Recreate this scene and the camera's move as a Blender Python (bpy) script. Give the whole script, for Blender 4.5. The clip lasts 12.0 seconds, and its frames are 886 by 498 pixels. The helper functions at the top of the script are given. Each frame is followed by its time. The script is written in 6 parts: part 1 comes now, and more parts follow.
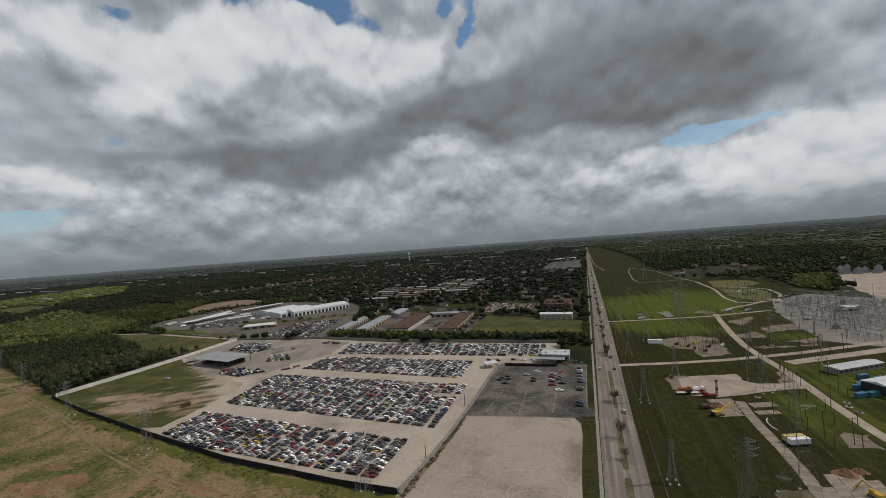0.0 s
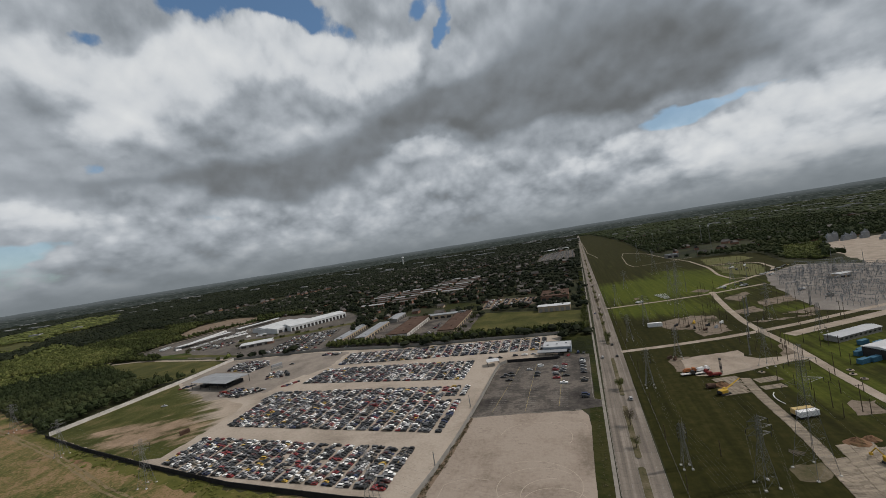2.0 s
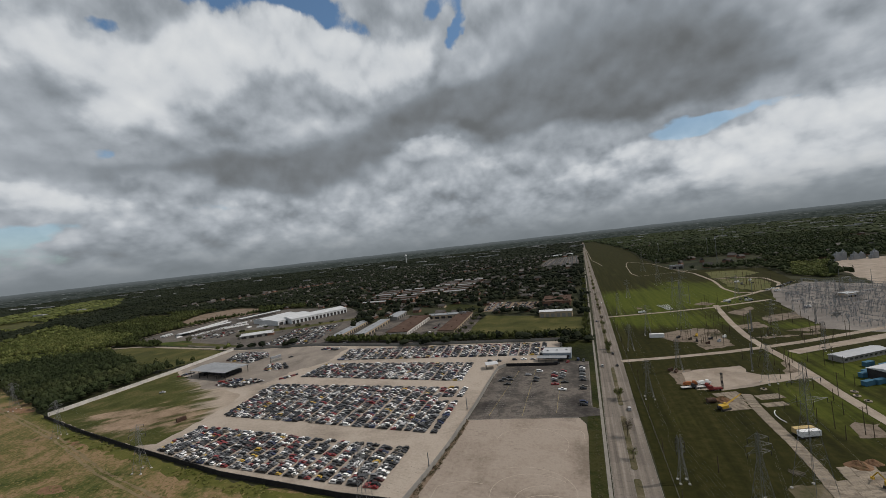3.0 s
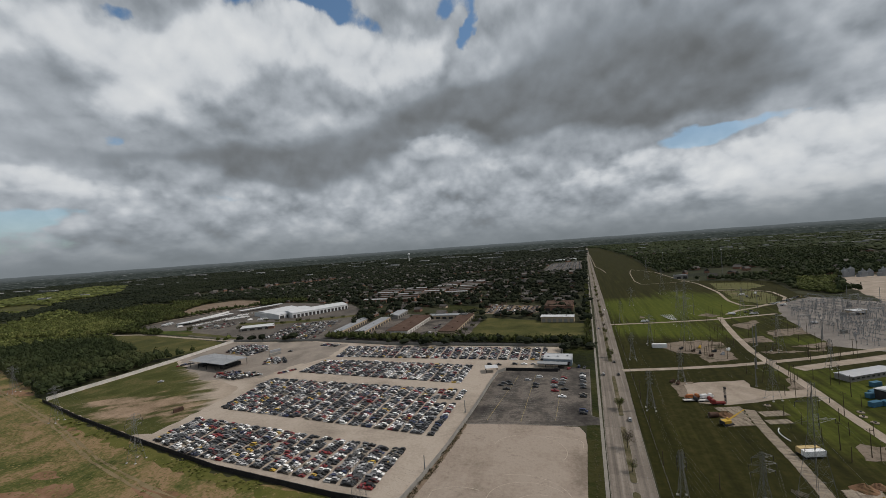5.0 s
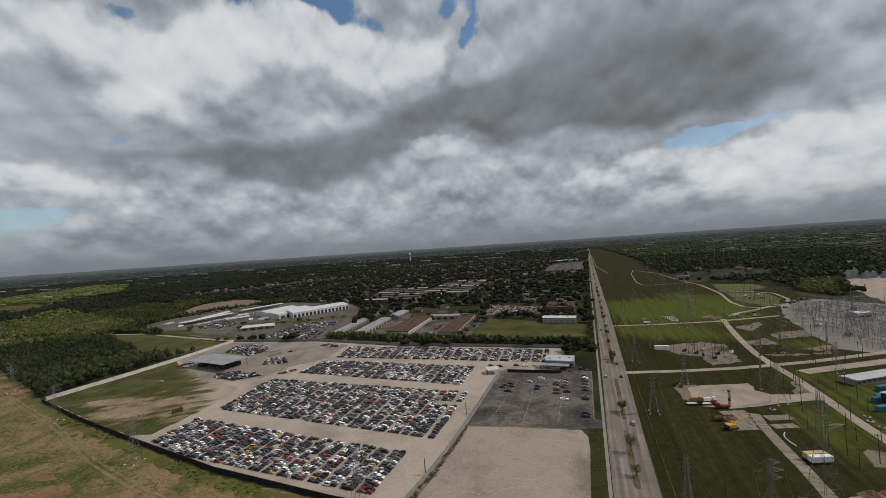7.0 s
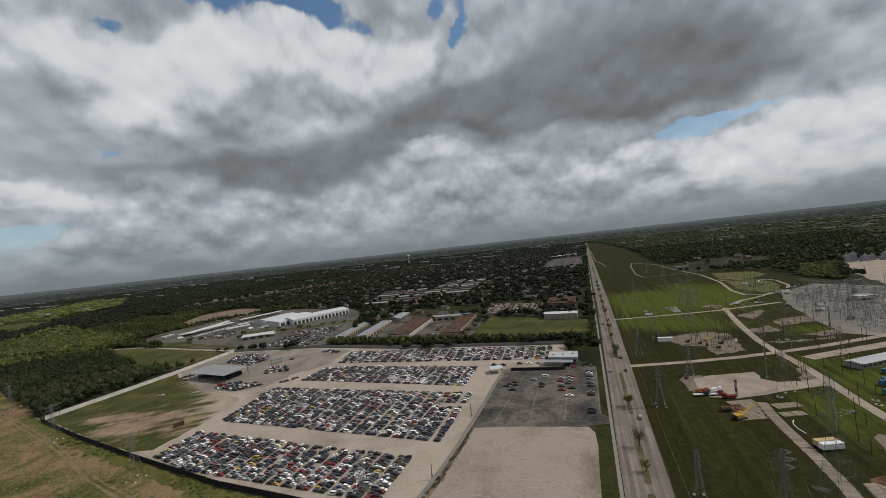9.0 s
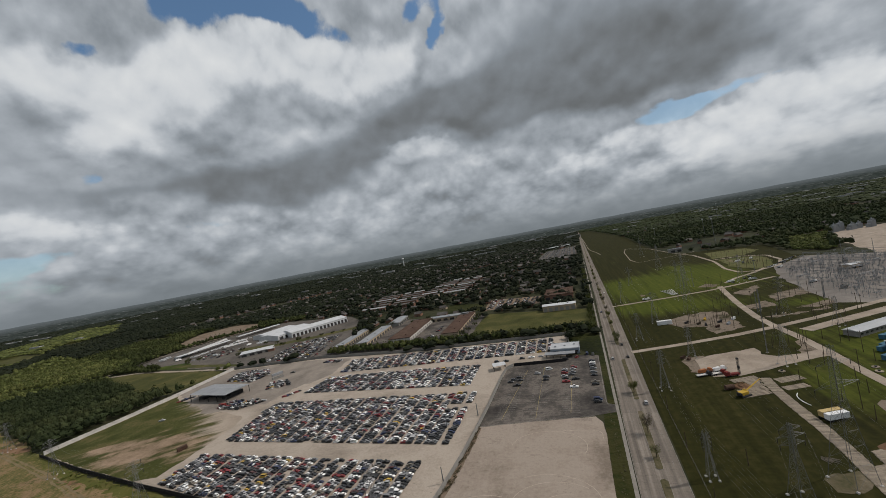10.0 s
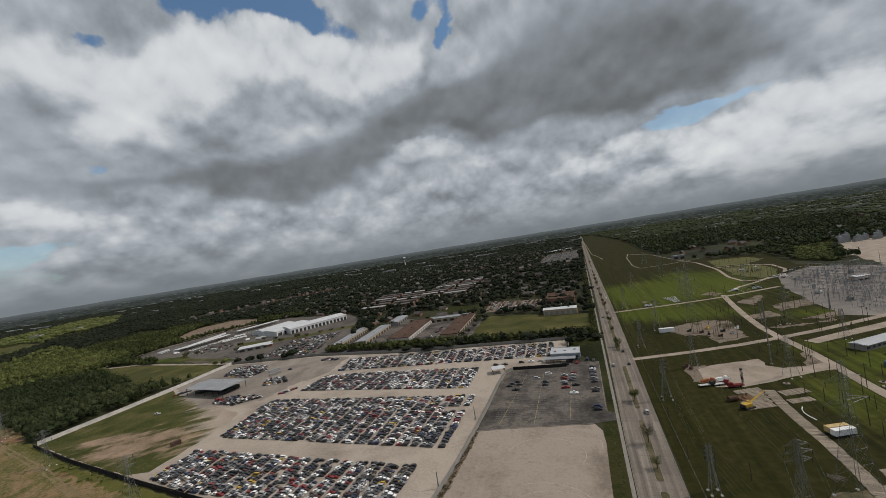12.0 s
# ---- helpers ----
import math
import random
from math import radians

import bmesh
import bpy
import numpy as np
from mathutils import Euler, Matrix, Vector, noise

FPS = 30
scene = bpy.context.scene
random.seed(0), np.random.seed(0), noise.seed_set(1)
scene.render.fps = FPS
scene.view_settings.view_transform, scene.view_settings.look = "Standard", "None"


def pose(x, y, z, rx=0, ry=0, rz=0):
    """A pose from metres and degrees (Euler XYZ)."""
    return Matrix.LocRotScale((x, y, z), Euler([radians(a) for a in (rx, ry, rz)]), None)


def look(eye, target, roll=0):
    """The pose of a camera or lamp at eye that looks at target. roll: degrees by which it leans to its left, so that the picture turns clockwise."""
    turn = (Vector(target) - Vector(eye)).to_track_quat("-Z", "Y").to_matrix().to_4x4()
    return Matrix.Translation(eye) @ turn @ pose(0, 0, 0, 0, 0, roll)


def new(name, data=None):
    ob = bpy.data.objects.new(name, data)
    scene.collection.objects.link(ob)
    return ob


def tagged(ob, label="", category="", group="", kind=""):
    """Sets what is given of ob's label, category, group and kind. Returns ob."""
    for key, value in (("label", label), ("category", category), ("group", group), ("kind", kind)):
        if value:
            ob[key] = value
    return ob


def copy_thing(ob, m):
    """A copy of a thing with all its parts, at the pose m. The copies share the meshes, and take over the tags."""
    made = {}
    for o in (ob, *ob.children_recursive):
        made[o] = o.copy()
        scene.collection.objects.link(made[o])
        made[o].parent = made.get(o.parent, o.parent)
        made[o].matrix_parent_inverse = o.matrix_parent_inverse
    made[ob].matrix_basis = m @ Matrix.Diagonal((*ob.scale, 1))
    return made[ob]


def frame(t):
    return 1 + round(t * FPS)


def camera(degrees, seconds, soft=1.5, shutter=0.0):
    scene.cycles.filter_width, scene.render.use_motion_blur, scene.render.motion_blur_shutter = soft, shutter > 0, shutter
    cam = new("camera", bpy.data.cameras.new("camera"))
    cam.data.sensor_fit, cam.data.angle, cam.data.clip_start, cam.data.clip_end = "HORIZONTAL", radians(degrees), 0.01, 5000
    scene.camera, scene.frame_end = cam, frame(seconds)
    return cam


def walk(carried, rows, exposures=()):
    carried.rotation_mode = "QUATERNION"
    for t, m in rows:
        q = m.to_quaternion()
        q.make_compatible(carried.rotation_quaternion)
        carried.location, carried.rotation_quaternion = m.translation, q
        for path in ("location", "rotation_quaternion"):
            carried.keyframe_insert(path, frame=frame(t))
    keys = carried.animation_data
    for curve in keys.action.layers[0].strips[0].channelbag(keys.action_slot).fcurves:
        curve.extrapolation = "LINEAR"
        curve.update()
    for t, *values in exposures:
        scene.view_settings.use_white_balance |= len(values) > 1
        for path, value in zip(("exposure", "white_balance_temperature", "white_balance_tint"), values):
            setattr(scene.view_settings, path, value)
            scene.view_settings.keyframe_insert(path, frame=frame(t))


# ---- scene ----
cam = camera(99.1, 12.0, soft=0.6)
PATH = [
    (0, (2.094, -9.099, 107.782), (1.39, -7.227, 107.773), -4.2),
    (0.5, (2.134, -7.848, 107.745), (1.442, -5.971, 107.736), -6.3),
    (1, (2.061, -6.834, 107.74), (1.377, -4.954, 107.731), -7.5),
    (1.5, (1.773, -5.725, 107.83), (1.097, -3.843, 107.82), -8.5),
    (2, (1.467, -4.807, 107.902), (0.797, -2.923, 107.892), -9.0),
    (2.5, (1.246, -4.516, 108.034), (0.562, -2.637, 108.025), -7.2),
    (3, (0.927, -4.079, 108.038), (0.239, -2.202, 108.031), -6.3),
    (5, (-0.548, -2.218, 108.86), (-1.252, -0.346, 108.853), -4.0),
    (5.5, (-0.874, -2.083, 109.013), (-1.584, -0.214, 109.006), -3.1),
    (6, (-1.151, -1.363, 109.176), (-1.861, 0.507, 109.169), -3.5),
    (6.5, (-1.386, -0.492, 109.176), (-2.085, 1.381, 109.169), -5.0),
    (7, (-1.597, -0.149, 109.315), (-2.306, 1.721, 109.308), -3.8),
    (9, (-2.293, 2.64, 109.286), (-2.994, 4.514, 109.28), -6.2),
    (9.5, (-2.426, 3.718, 109.403), (-3.099, 5.601, 109.394), -10.6),
    (10, (-2.624, 4.479, 109.5), (-3.295, 6.363, 109.491), -10.6),
    (10.5, (-3.048, 5.151, 109.577), (-3.721, 7.034, 109.569), -9.8),
    (11, (-3.234, 5.511, 109.502), (-3.932, 7.385, 109.496), -6.7),
    (11.5, (-3.387, 6.845, 109.657), (-4.059, 8.729, 109.65), -10.1),
    (12, (-3.736, 7.645, 109.691), (-4.415, 9.526, 109.684), -9.0),
]
walk(cam, [(t, look(eye, target, roll)) for t, eye, target, roll in PATH])

# ---- sky, sun and exposure ----
SUN_AZ, SUN_EL = 68.0, 46.0        # degrees: to the right of +y, above the horizon
scene.view_settings.exposure = 0.0


class Nodes:
    """Short hand for node trees: a node by type, with inputs set or linked."""

    def __init__(self, tree):
        self.tree = tree
        tree.nodes.clear()

    def add(self, kind, out=0, **given):
        n = self.tree.nodes.new(kind)
        for key, value in given.items():
            if key[:2] == "in" and key[2:].isdigit():
                self.put(n.inputs[int(key[2:])], value)
            else:
                setattr(n, key, value)
        return n.outputs[out] if out is not None else n

    def put(self, socket, value):
        if hasattr(value, "is_linked"):
            self.tree.links.new(value, socket)
        else:
            socket.default_value = value

    def math(self, op, a, b=0.0, c=0.0, clamp=False):
        return self.add("ShaderNodeMath", operation=op, use_clamp=clamp, in0=a, in1=b, in2=c)

    def mix(self, fac, a, b):
        n = self.add("ShaderNodeMix", None, data_type="RGBA")
        self.put(n.inputs[0], fac)
        self.put(n.inputs[6], a if hasattr(a, "is_linked") else (*a, 1))
        self.put(n.inputs[7], b if hasattr(b, "is_linked") else (*b, 1))
        return n.outputs[2]

    def ramp(self, fac, stops, mode="LINEAR"):
        n = self.add("ShaderNodeValToRGB", None, in0=fac)
        e = n.color_ramp.elements
        n.color_ramp.interpolation = mode
        while len(e) < len(stops):
            e.new(0.5)
        for one, (p, c) in zip(e, stops):
            one.position, one.color = p, (*c, 1) if hasattr(c, "__len__") else (c, c, c, 1)
        return n.outputs[0]

    def noise(self, vec, scale, detail=4.0, rough=0.55, warp=0.0, dims="3D"):
        n = self.add("ShaderNodeTexNoise", None, noise_dimensions=dims)
        if vec is not None:
            self.put(n.inputs["Vector"], vec)
        for key, v in (("Scale", scale), ("Detail", detail), ("Roughness", rough), ("Distortion", warp)):
            self.put(n.inputs[key], v)
        return n.outputs[0]

    def step(self, x, lo, hi):
        n = self.add("ShaderNodeMapRange", None, interpolation_type="SMOOTHSTEP")
        for key, v in ((0, x), (1, lo), (2, hi)):
            self.put(n.inputs[key], v)
        return n.outputs[0]


def build_sky():
    world = bpy.data.worlds.new("sky")
    scene.world = world
    world.use_nodes = True
    n = Nodes(world.node_tree)
    air = n.add("ShaderNodeTexSky", sky_type="NISHITA", sun_disc=False, sun_elevation=radians(SUN_EL), sun_rotation=radians(SUN_AZ), dust_density=1.0)
    way = n.add("ShaderNodeTexCoord")
    sep = n.add("ShaderNodeSeparateXYZ", None, in0=way)
    x, y, z = sep.outputs
    el = n.math("MULTIPLY", n.math("ARCSINE", z), 57.2958)
    az = n.math("MULTIPLY", n.math("ARCTAN2", x, y), 57.2958)

    rad = n.math("ARCSINE", z)
    flat_way = n.add("ShaderNodeVectorMath", operation="NORMALIZE", in0=n.add("ShaderNodeCombineXYZ", in0=x, in1=y, in2=0.0))

    def deck(lift, tall=0.72):
        """Round the compass by the height over the horizon, crowded together low down; lift raises the look a little."""
        high = n.math("LOGARITHM", n.math("ADD", n.math("MAXIMUM", n.math("ADD", rad, lift), 0.0), 0.20), 2.71828)
        return n.add("ShaderNodeVectorMath", operation="ADD", in0=flat_way, in1=n.add("ShaderNodeCombineXYZ", in0=0.0, in1=0.0, in2=n.math("MULTIPLY", high, tall)))

    def lobes(place, scale, detail):
        """Heaped round cells with creases between them, 0 to about 1."""
        cells = n.add("ShaderNodeTexVoronoi", None, feature="SMOOTH_F1")
        for key, v in (("Vector", place), ("Scale", scale), ("Detail", detail), ("Roughness", 0.5), ("Lacunarity", 2.1), ("Smoothness", 0.35)):
            n.put(cells.inputs[key], v)
        return n.math("SUBTRACT", 1.0, n.math("MULTIPLY", cells.outputs[0], 0.9))

    def billows(lift):
        """Thickness of the heaps, large overhead and small low down: broken noise with rounded lobes on it."""
        sizes = []
        for scale, detail, tall in ((3.4, 6, 0.66), (8.0, 5, 0.42)):
            flat = deck(lift, tall)
            soft = n.noise(flat, scale, detail, 0.52)
            bend = n.add("ShaderNodeVectorMath", operation="SCALE", in0=n.add("ShaderNodeTexNoise", 1, in0=flat, in2=scale * 1.6, in3=3.0), in3=0.36 / scale)
            heap = lobes(n.add("ShaderNodeVectorMath", operation="ADD", in0=flat, in1=bend), scale * 1.6, 2.2)
            sizes.append(n.math("ADD", n.math("MULTIPLY", soft, 0.80), n.math("MULTIPLY", heap, 0.36)))
        return n.math("ADD", n.math("MULTIPLY", sizes[0], near), n.math("MULTIPLY", sizes[1], n.math("SUBTRACT", 1.0, near)))

    near = n.step(el, 7.0, 18.0)
    flat = deck(0.0)
    broad = n.noise(flat, 2.2, 3, 0.5)
    drift = n.add("ShaderNodeSeparateColor", None, in0=n.add("ShaderNodeTexNoise", 1, in0=flat, in2=4.0, in3=5.0, in4=0.5))
    puff, puff_above = billows(0.0), billows(0.028)
    lump = n.math("SUBTRACT", puff, 0.62)
    fray = n.math("SUBTRACT", n.noise(flat, 15.0, 6, 0.58), 0.5)
    spread = n.math("ADD", 0.3, n.math("MULTIPLY", near, 0.7))
    az_w = n.math("ADD", az, n.math("MULTIPLY", n.math("MULTIPLY", n.math("SUBTRACT", drift.outputs[0], 0.5), 20.0), spread))
    el_w = n.math("ADD", el, n.math("MULTIPLY", n.math("ADD", n.math("MULTIPLY", n.math("SUBTRACT", drift.outputs[1], 0.5), 11.0), n.math("MULTIPLY", lump, -5.0)), spread))

    def blobs(rows):
        total = None
        for a, e, sa, se, k in rows:
            da = n.math("DIVIDE", n.math("SUBTRACT", az_w, a), sa)
            de = n.math("DIVIDE", n.math("SUBTRACT", el_w, e), se)
            q = n.math("ADD", n.math("MULTIPLY", da, da), n.math("MULTIPLY", de, de))
            v = n.math("DIVIDE", k, n.math("ADD", 1.0, n.math("MULTIPLY", q, q)))
            total = v if total is None else n.math("ADD", total, v)
        return total

    heavy, shine, clear = blobs(DARK_CLOUDS), blobs(BRIGHT_CLOUDS), blobs(BLUE_GAPS)
    # thick bodies are dark and smooth within, with a heaped rim; thin ones let the sun through
    body = n.step(n.math("ADD", heavy, n.math("ADD", n.math("MULTIPLY", lump, 0.6), n.math("MULTIPLY", fray, 0.3))), 0.20, 1.15)
    lit = n.step(n.math("ADD", n.math("SUBTRACT", shine, n.math("MULTIPLY", heavy, 0.35)), n.math("ADD", n.math("MULTIPLY", lump, 1.0), n.math("MULTIPLY", fray, 0.3))), 0.10, 1.0)
    calm = n.math("SUBTRACT", 1.0, n.math("MULTIPLY", body, 0.60))
    relief = n.math("MULTIPLY", n.math("SUBTRACT", puff, puff_above), n.math("ADD", 0.45, n.math("MULTIPLY", near, 0.55)))
    relief = n.math("ADD", relief, n.math("MULTIPLY", fray, 0.22))
    shade = n.math("ADD", relief, n.math("MULTIPLY", lump, n.math("ADD", 0.30, n.math("MULTIPLY", near, -0.06))))
    tone = n.math("ADD", 0.580, n.math("MULTIPLY", shade, calm))
    tone = n.math("ADD", tone, n.math("MULTIPLY", n.math("SUBTRACT", broad, 0.5), 0.22))
    tone = n.math("ADD", n.math("SUBTRACT", tone, n.math("MULTIPLY", body, 0.265)), n.math("MULTIPLY", lit, 0.26))
    cloud = n.ramp(tone, [(0.10, (0.098, 0.104, 0.108)), (0.25, (0.138, 0.148, 0.155)), (0.42, (0.242, 0.269, 0.298)), (0.58, (0.385, 0.418, 0.455)), (0.75, (0.575, 0.602, 0.63)), (1.0, (0.72, 0.735, 0.74))])
    gap = n.math("ADD", n.math("MULTIPLY", lump, -0.7), n.math("MULTIPLY", fray, -1.4))
    gap = n.math("MULTIPLY", n.step(n.math("ADD", gap, clear), 0.60, 1.05), n.math("ADD", 0.55, n.math("MULTIPLY", n.step(el, 8.0, 24.0), 0.45)))
    blue = n.add("ShaderNodeVectorMath", operation="SCALE", in0=n.add("ShaderNodeVectorMath", operation="MULTIPLY", in0=air, in1=(0.90, 1.06, 1.10)), in3=0.098)
    both = n.mix(gap, cloud, blue)
    # the far deck greys out in the damp air over the horizon
    low = n.math("SUBTRACT", 1.0, n.step(el, -0.5, 6.5))
    damp = n.mix(n.step(el, 0.0, 5.0), (0.172, 0.196, 0.212), (0.228, 0.255, 0.276))
    both = n.mix(n.math("MULTIPLY", low, 0.92), both, damp)
    n.add("ShaderNodeOutputWorld", None, in0=n.add("ShaderNodeBackground", in0=both, in1=1.0))


# azimuth, elevation, their half widths in degrees, weight
DARK_CLOUDS = [(-46, 14.5, 9, 3, 1.0), (-38, 12.5, 8, 3, 1.0), (-29, 16.5, 8, 3, .8), (-18, 19, 8, 3.5, .8), (-8, 20, 8, 4, .8), (3, 19.5, 9, 4, .9), (14, 17.5, 9, 3, .8), (3, 26, 11, 5, .65), (16, 22, 10, 4, .4), (-66, 18.5, 5, 2, .5), (-64, 14, 9, 1.8, .6), (-35, 24.5, 6, 2, .25), (26, 16.5, 6, 2.5, .2)]
BRIGHT_CLOUDS = [(-54, 23.5, 7, 4, 1.1), (-60, 25, 6, 3, .6), (-68, 24.5, 5, 3, .7), (-45, 28, 7, 3, .8), (-28, 28, 8, 3.5, .9), (-22, 25, 5, 3, .6), (-36, 29, 6, 2.5, .6), (-60, 19.5, 6, 2, .5), (-22, 14.3, 7, 1.3, .9), (-12, 12.5, 6, 1.5, .6), (26, 10, 6, 3, 1.0), (21, 7.5, 8, 2, .8), (10, 10.2, 7, 1.6, .8), (4, 8, 7, 1.2, .6), (-68, 10.3, 6, 1.5, 1.0), (-60, 9, 6, 1, .4), (-43, 9, 8, 1, .4), (24, 4.8, 12, 2.2, .9)]
BLUE_GAPS = [(-43, 33.2, 8, 2.2, 1.3), (-36, 33.5, 5, 2, .8), (-13.8, 29.5, 1.2, 3.2, 1.1), (-16.5, 33.6, 3.5, 1.5, .8), (-29, 31.6, 3, 1, .6), (-62, 17, 1.6, 1.0, .75), (-62, 28.5, 1.6, 1.0, .85), (13.5, 11.8, 4, 1.4, 1.1), (20, 12.9, 5, .9, .9), (-68, 6.3, 5, 1.2, 1.1), (-70, 3.6, 6, 1.5, .7), (-52, 8.5, 5, .8, .6)]
build_sky()

sun = new("sun", bpy.data.lights.new("sun", "SUN"))
sun.data.energy, sun.data.angle, sun.data.color = 2.6, radians(1.0), (1.0, 0.92, 0.855)
toward = Vector((math.sin(radians(SUN_AZ)) * math.cos(radians(SUN_EL)), math.cos(radians(SUN_AZ)) * math.cos(radians(SUN_EL)), math.sin(radians(SUN_EL))))
sun.matrix_world = look(toward * 300, (0, 0, 0))


# ---- materials ----
def material(name, colours, scale=1.0, fine=8.0, rough=0.85, metal=0.0, bump=0.3, vary=0.0, island=0.0, spec=0.08, steps=(0.35, 0.65)):
    """Colours blended by a broad noise (scale, in 1/m) and a finer one; bump by the fine one; vary by object, island by piece."""
    m = bpy.data.materials.new(name)
    m.use_nodes = True
    n = Nodes(m.node_tree)
    place = n.add("ShaderNodeNewGeometry")
    a = n.noise(place, scale, 5, 0.6, 0.4)
    b = n.noise(place, fine, 4, 0.65)
    f = n.math("ADD", n.math("MULTIPLY", a, 0.7), n.math("MULTIPLY", b, 0.3))
    count = max(1, len(colours) - 1)
    col = n.ramp(f, [(steps[0] + (steps[1] - steps[0]) * i / count, c) for i, c in enumerate(colours)])
    if vary or island:
        r = n.add("ShaderNodeNewGeometry", 8) if island else n.add("ShaderNodeObjectInfo", 5)
        k = n.math("ADD", 1.0 - (vary or island), n.math("MULTIPLY", r, 2 * (vary or island)))
        col = n.add("ShaderNodeVectorMath", operation="SCALE", in0=col, in3=k)
    s = n.add("ShaderNodeBsdfPrincipled", None)
    n.put(s.inputs["Base Color"], col)
    n.put(s.inputs["Roughness"], n.math("ADD", rough - 0.08, n.math("MULTIPLY", b, 0.16), clamp=True))
    s.inputs["Metallic"].default_value = metal
    s.inputs["Specular IOR Level"].default_value = spec
    if bump:
        k = n.add("ShaderNodeBump", None)
        k.inputs["Strength"].default_value = bump
        k.inputs["Distance"].default_value = 0.4 / fine
        n.put(k.inputs["Height"], b)
        n.put(s.inputs["Normal"], k.outputs[0])
    n.add("ShaderNodeOutputMaterial", None, in0=s.outputs[0])
    return m


def paint_set(name, island):
    """Car paint picked by chance from the usual colours."""
    m = bpy.data.materials.new(name)
    m.use_nodes = True
    n = Nodes(m.node_tree)
    r = n.add("ShaderNodeNewGeometry", 8) if island else n.add("ShaderNodeObjectInfo", 5)
    stops = [(0, (.010, .010, .011)), (.20, (.024, .025, .028)), (.36, (.07, .072, .077)), (.47, (.19, .195, .20)), (.58, (.40, .40, .40)), (.68, (.84, .84, .82)), (.815, (.21, .018, .020)), (.87, (.07, .015, .015)), (.905, (.022, .035, .09)), (.94, (.16, .14, .11)), (.985, (.48, .31, .04))]
    col = n.ramp(r, stops, "CONSTANT")
    dirt = n.noise(n.add("ShaderNodeNewGeometry"), 1.3, 5, 0.6)
    col = n.mix(n.math("MULTIPLY", n.step(dirt, 0.45, 0.75), 0.35), col, (0.22, 0.19, 0.15))
    s = n.add("ShaderNodeBsdfPrincipled", None)
    n.put(s.inputs["Base Color"], col)
    s.inputs["Roughness"].default_value = 0.3
    s.inputs["Specular IOR Level"].default_value = 0.3
    n.add("ShaderNodeOutputMaterial", None, in0=s.outputs[0])
    return m


def distance(name):
    """The far plain, too far off to shift: glowing, dim woods below, grey haze painted on above."""
    m = bpy.data.materials.new(name)
    m.use_nodes = True
    n = Nodes(m.node_tree)
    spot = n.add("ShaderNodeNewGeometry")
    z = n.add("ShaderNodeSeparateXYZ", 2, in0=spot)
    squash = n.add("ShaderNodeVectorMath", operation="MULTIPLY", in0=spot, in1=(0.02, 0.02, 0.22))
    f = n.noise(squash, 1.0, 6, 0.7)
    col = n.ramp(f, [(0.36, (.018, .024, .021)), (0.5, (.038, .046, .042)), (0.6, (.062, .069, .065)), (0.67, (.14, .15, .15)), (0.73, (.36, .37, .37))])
    # haze mixed into the glowing colour with height
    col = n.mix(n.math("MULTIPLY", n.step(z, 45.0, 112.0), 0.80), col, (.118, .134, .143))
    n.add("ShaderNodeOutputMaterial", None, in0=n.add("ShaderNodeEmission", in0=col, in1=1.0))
    return m


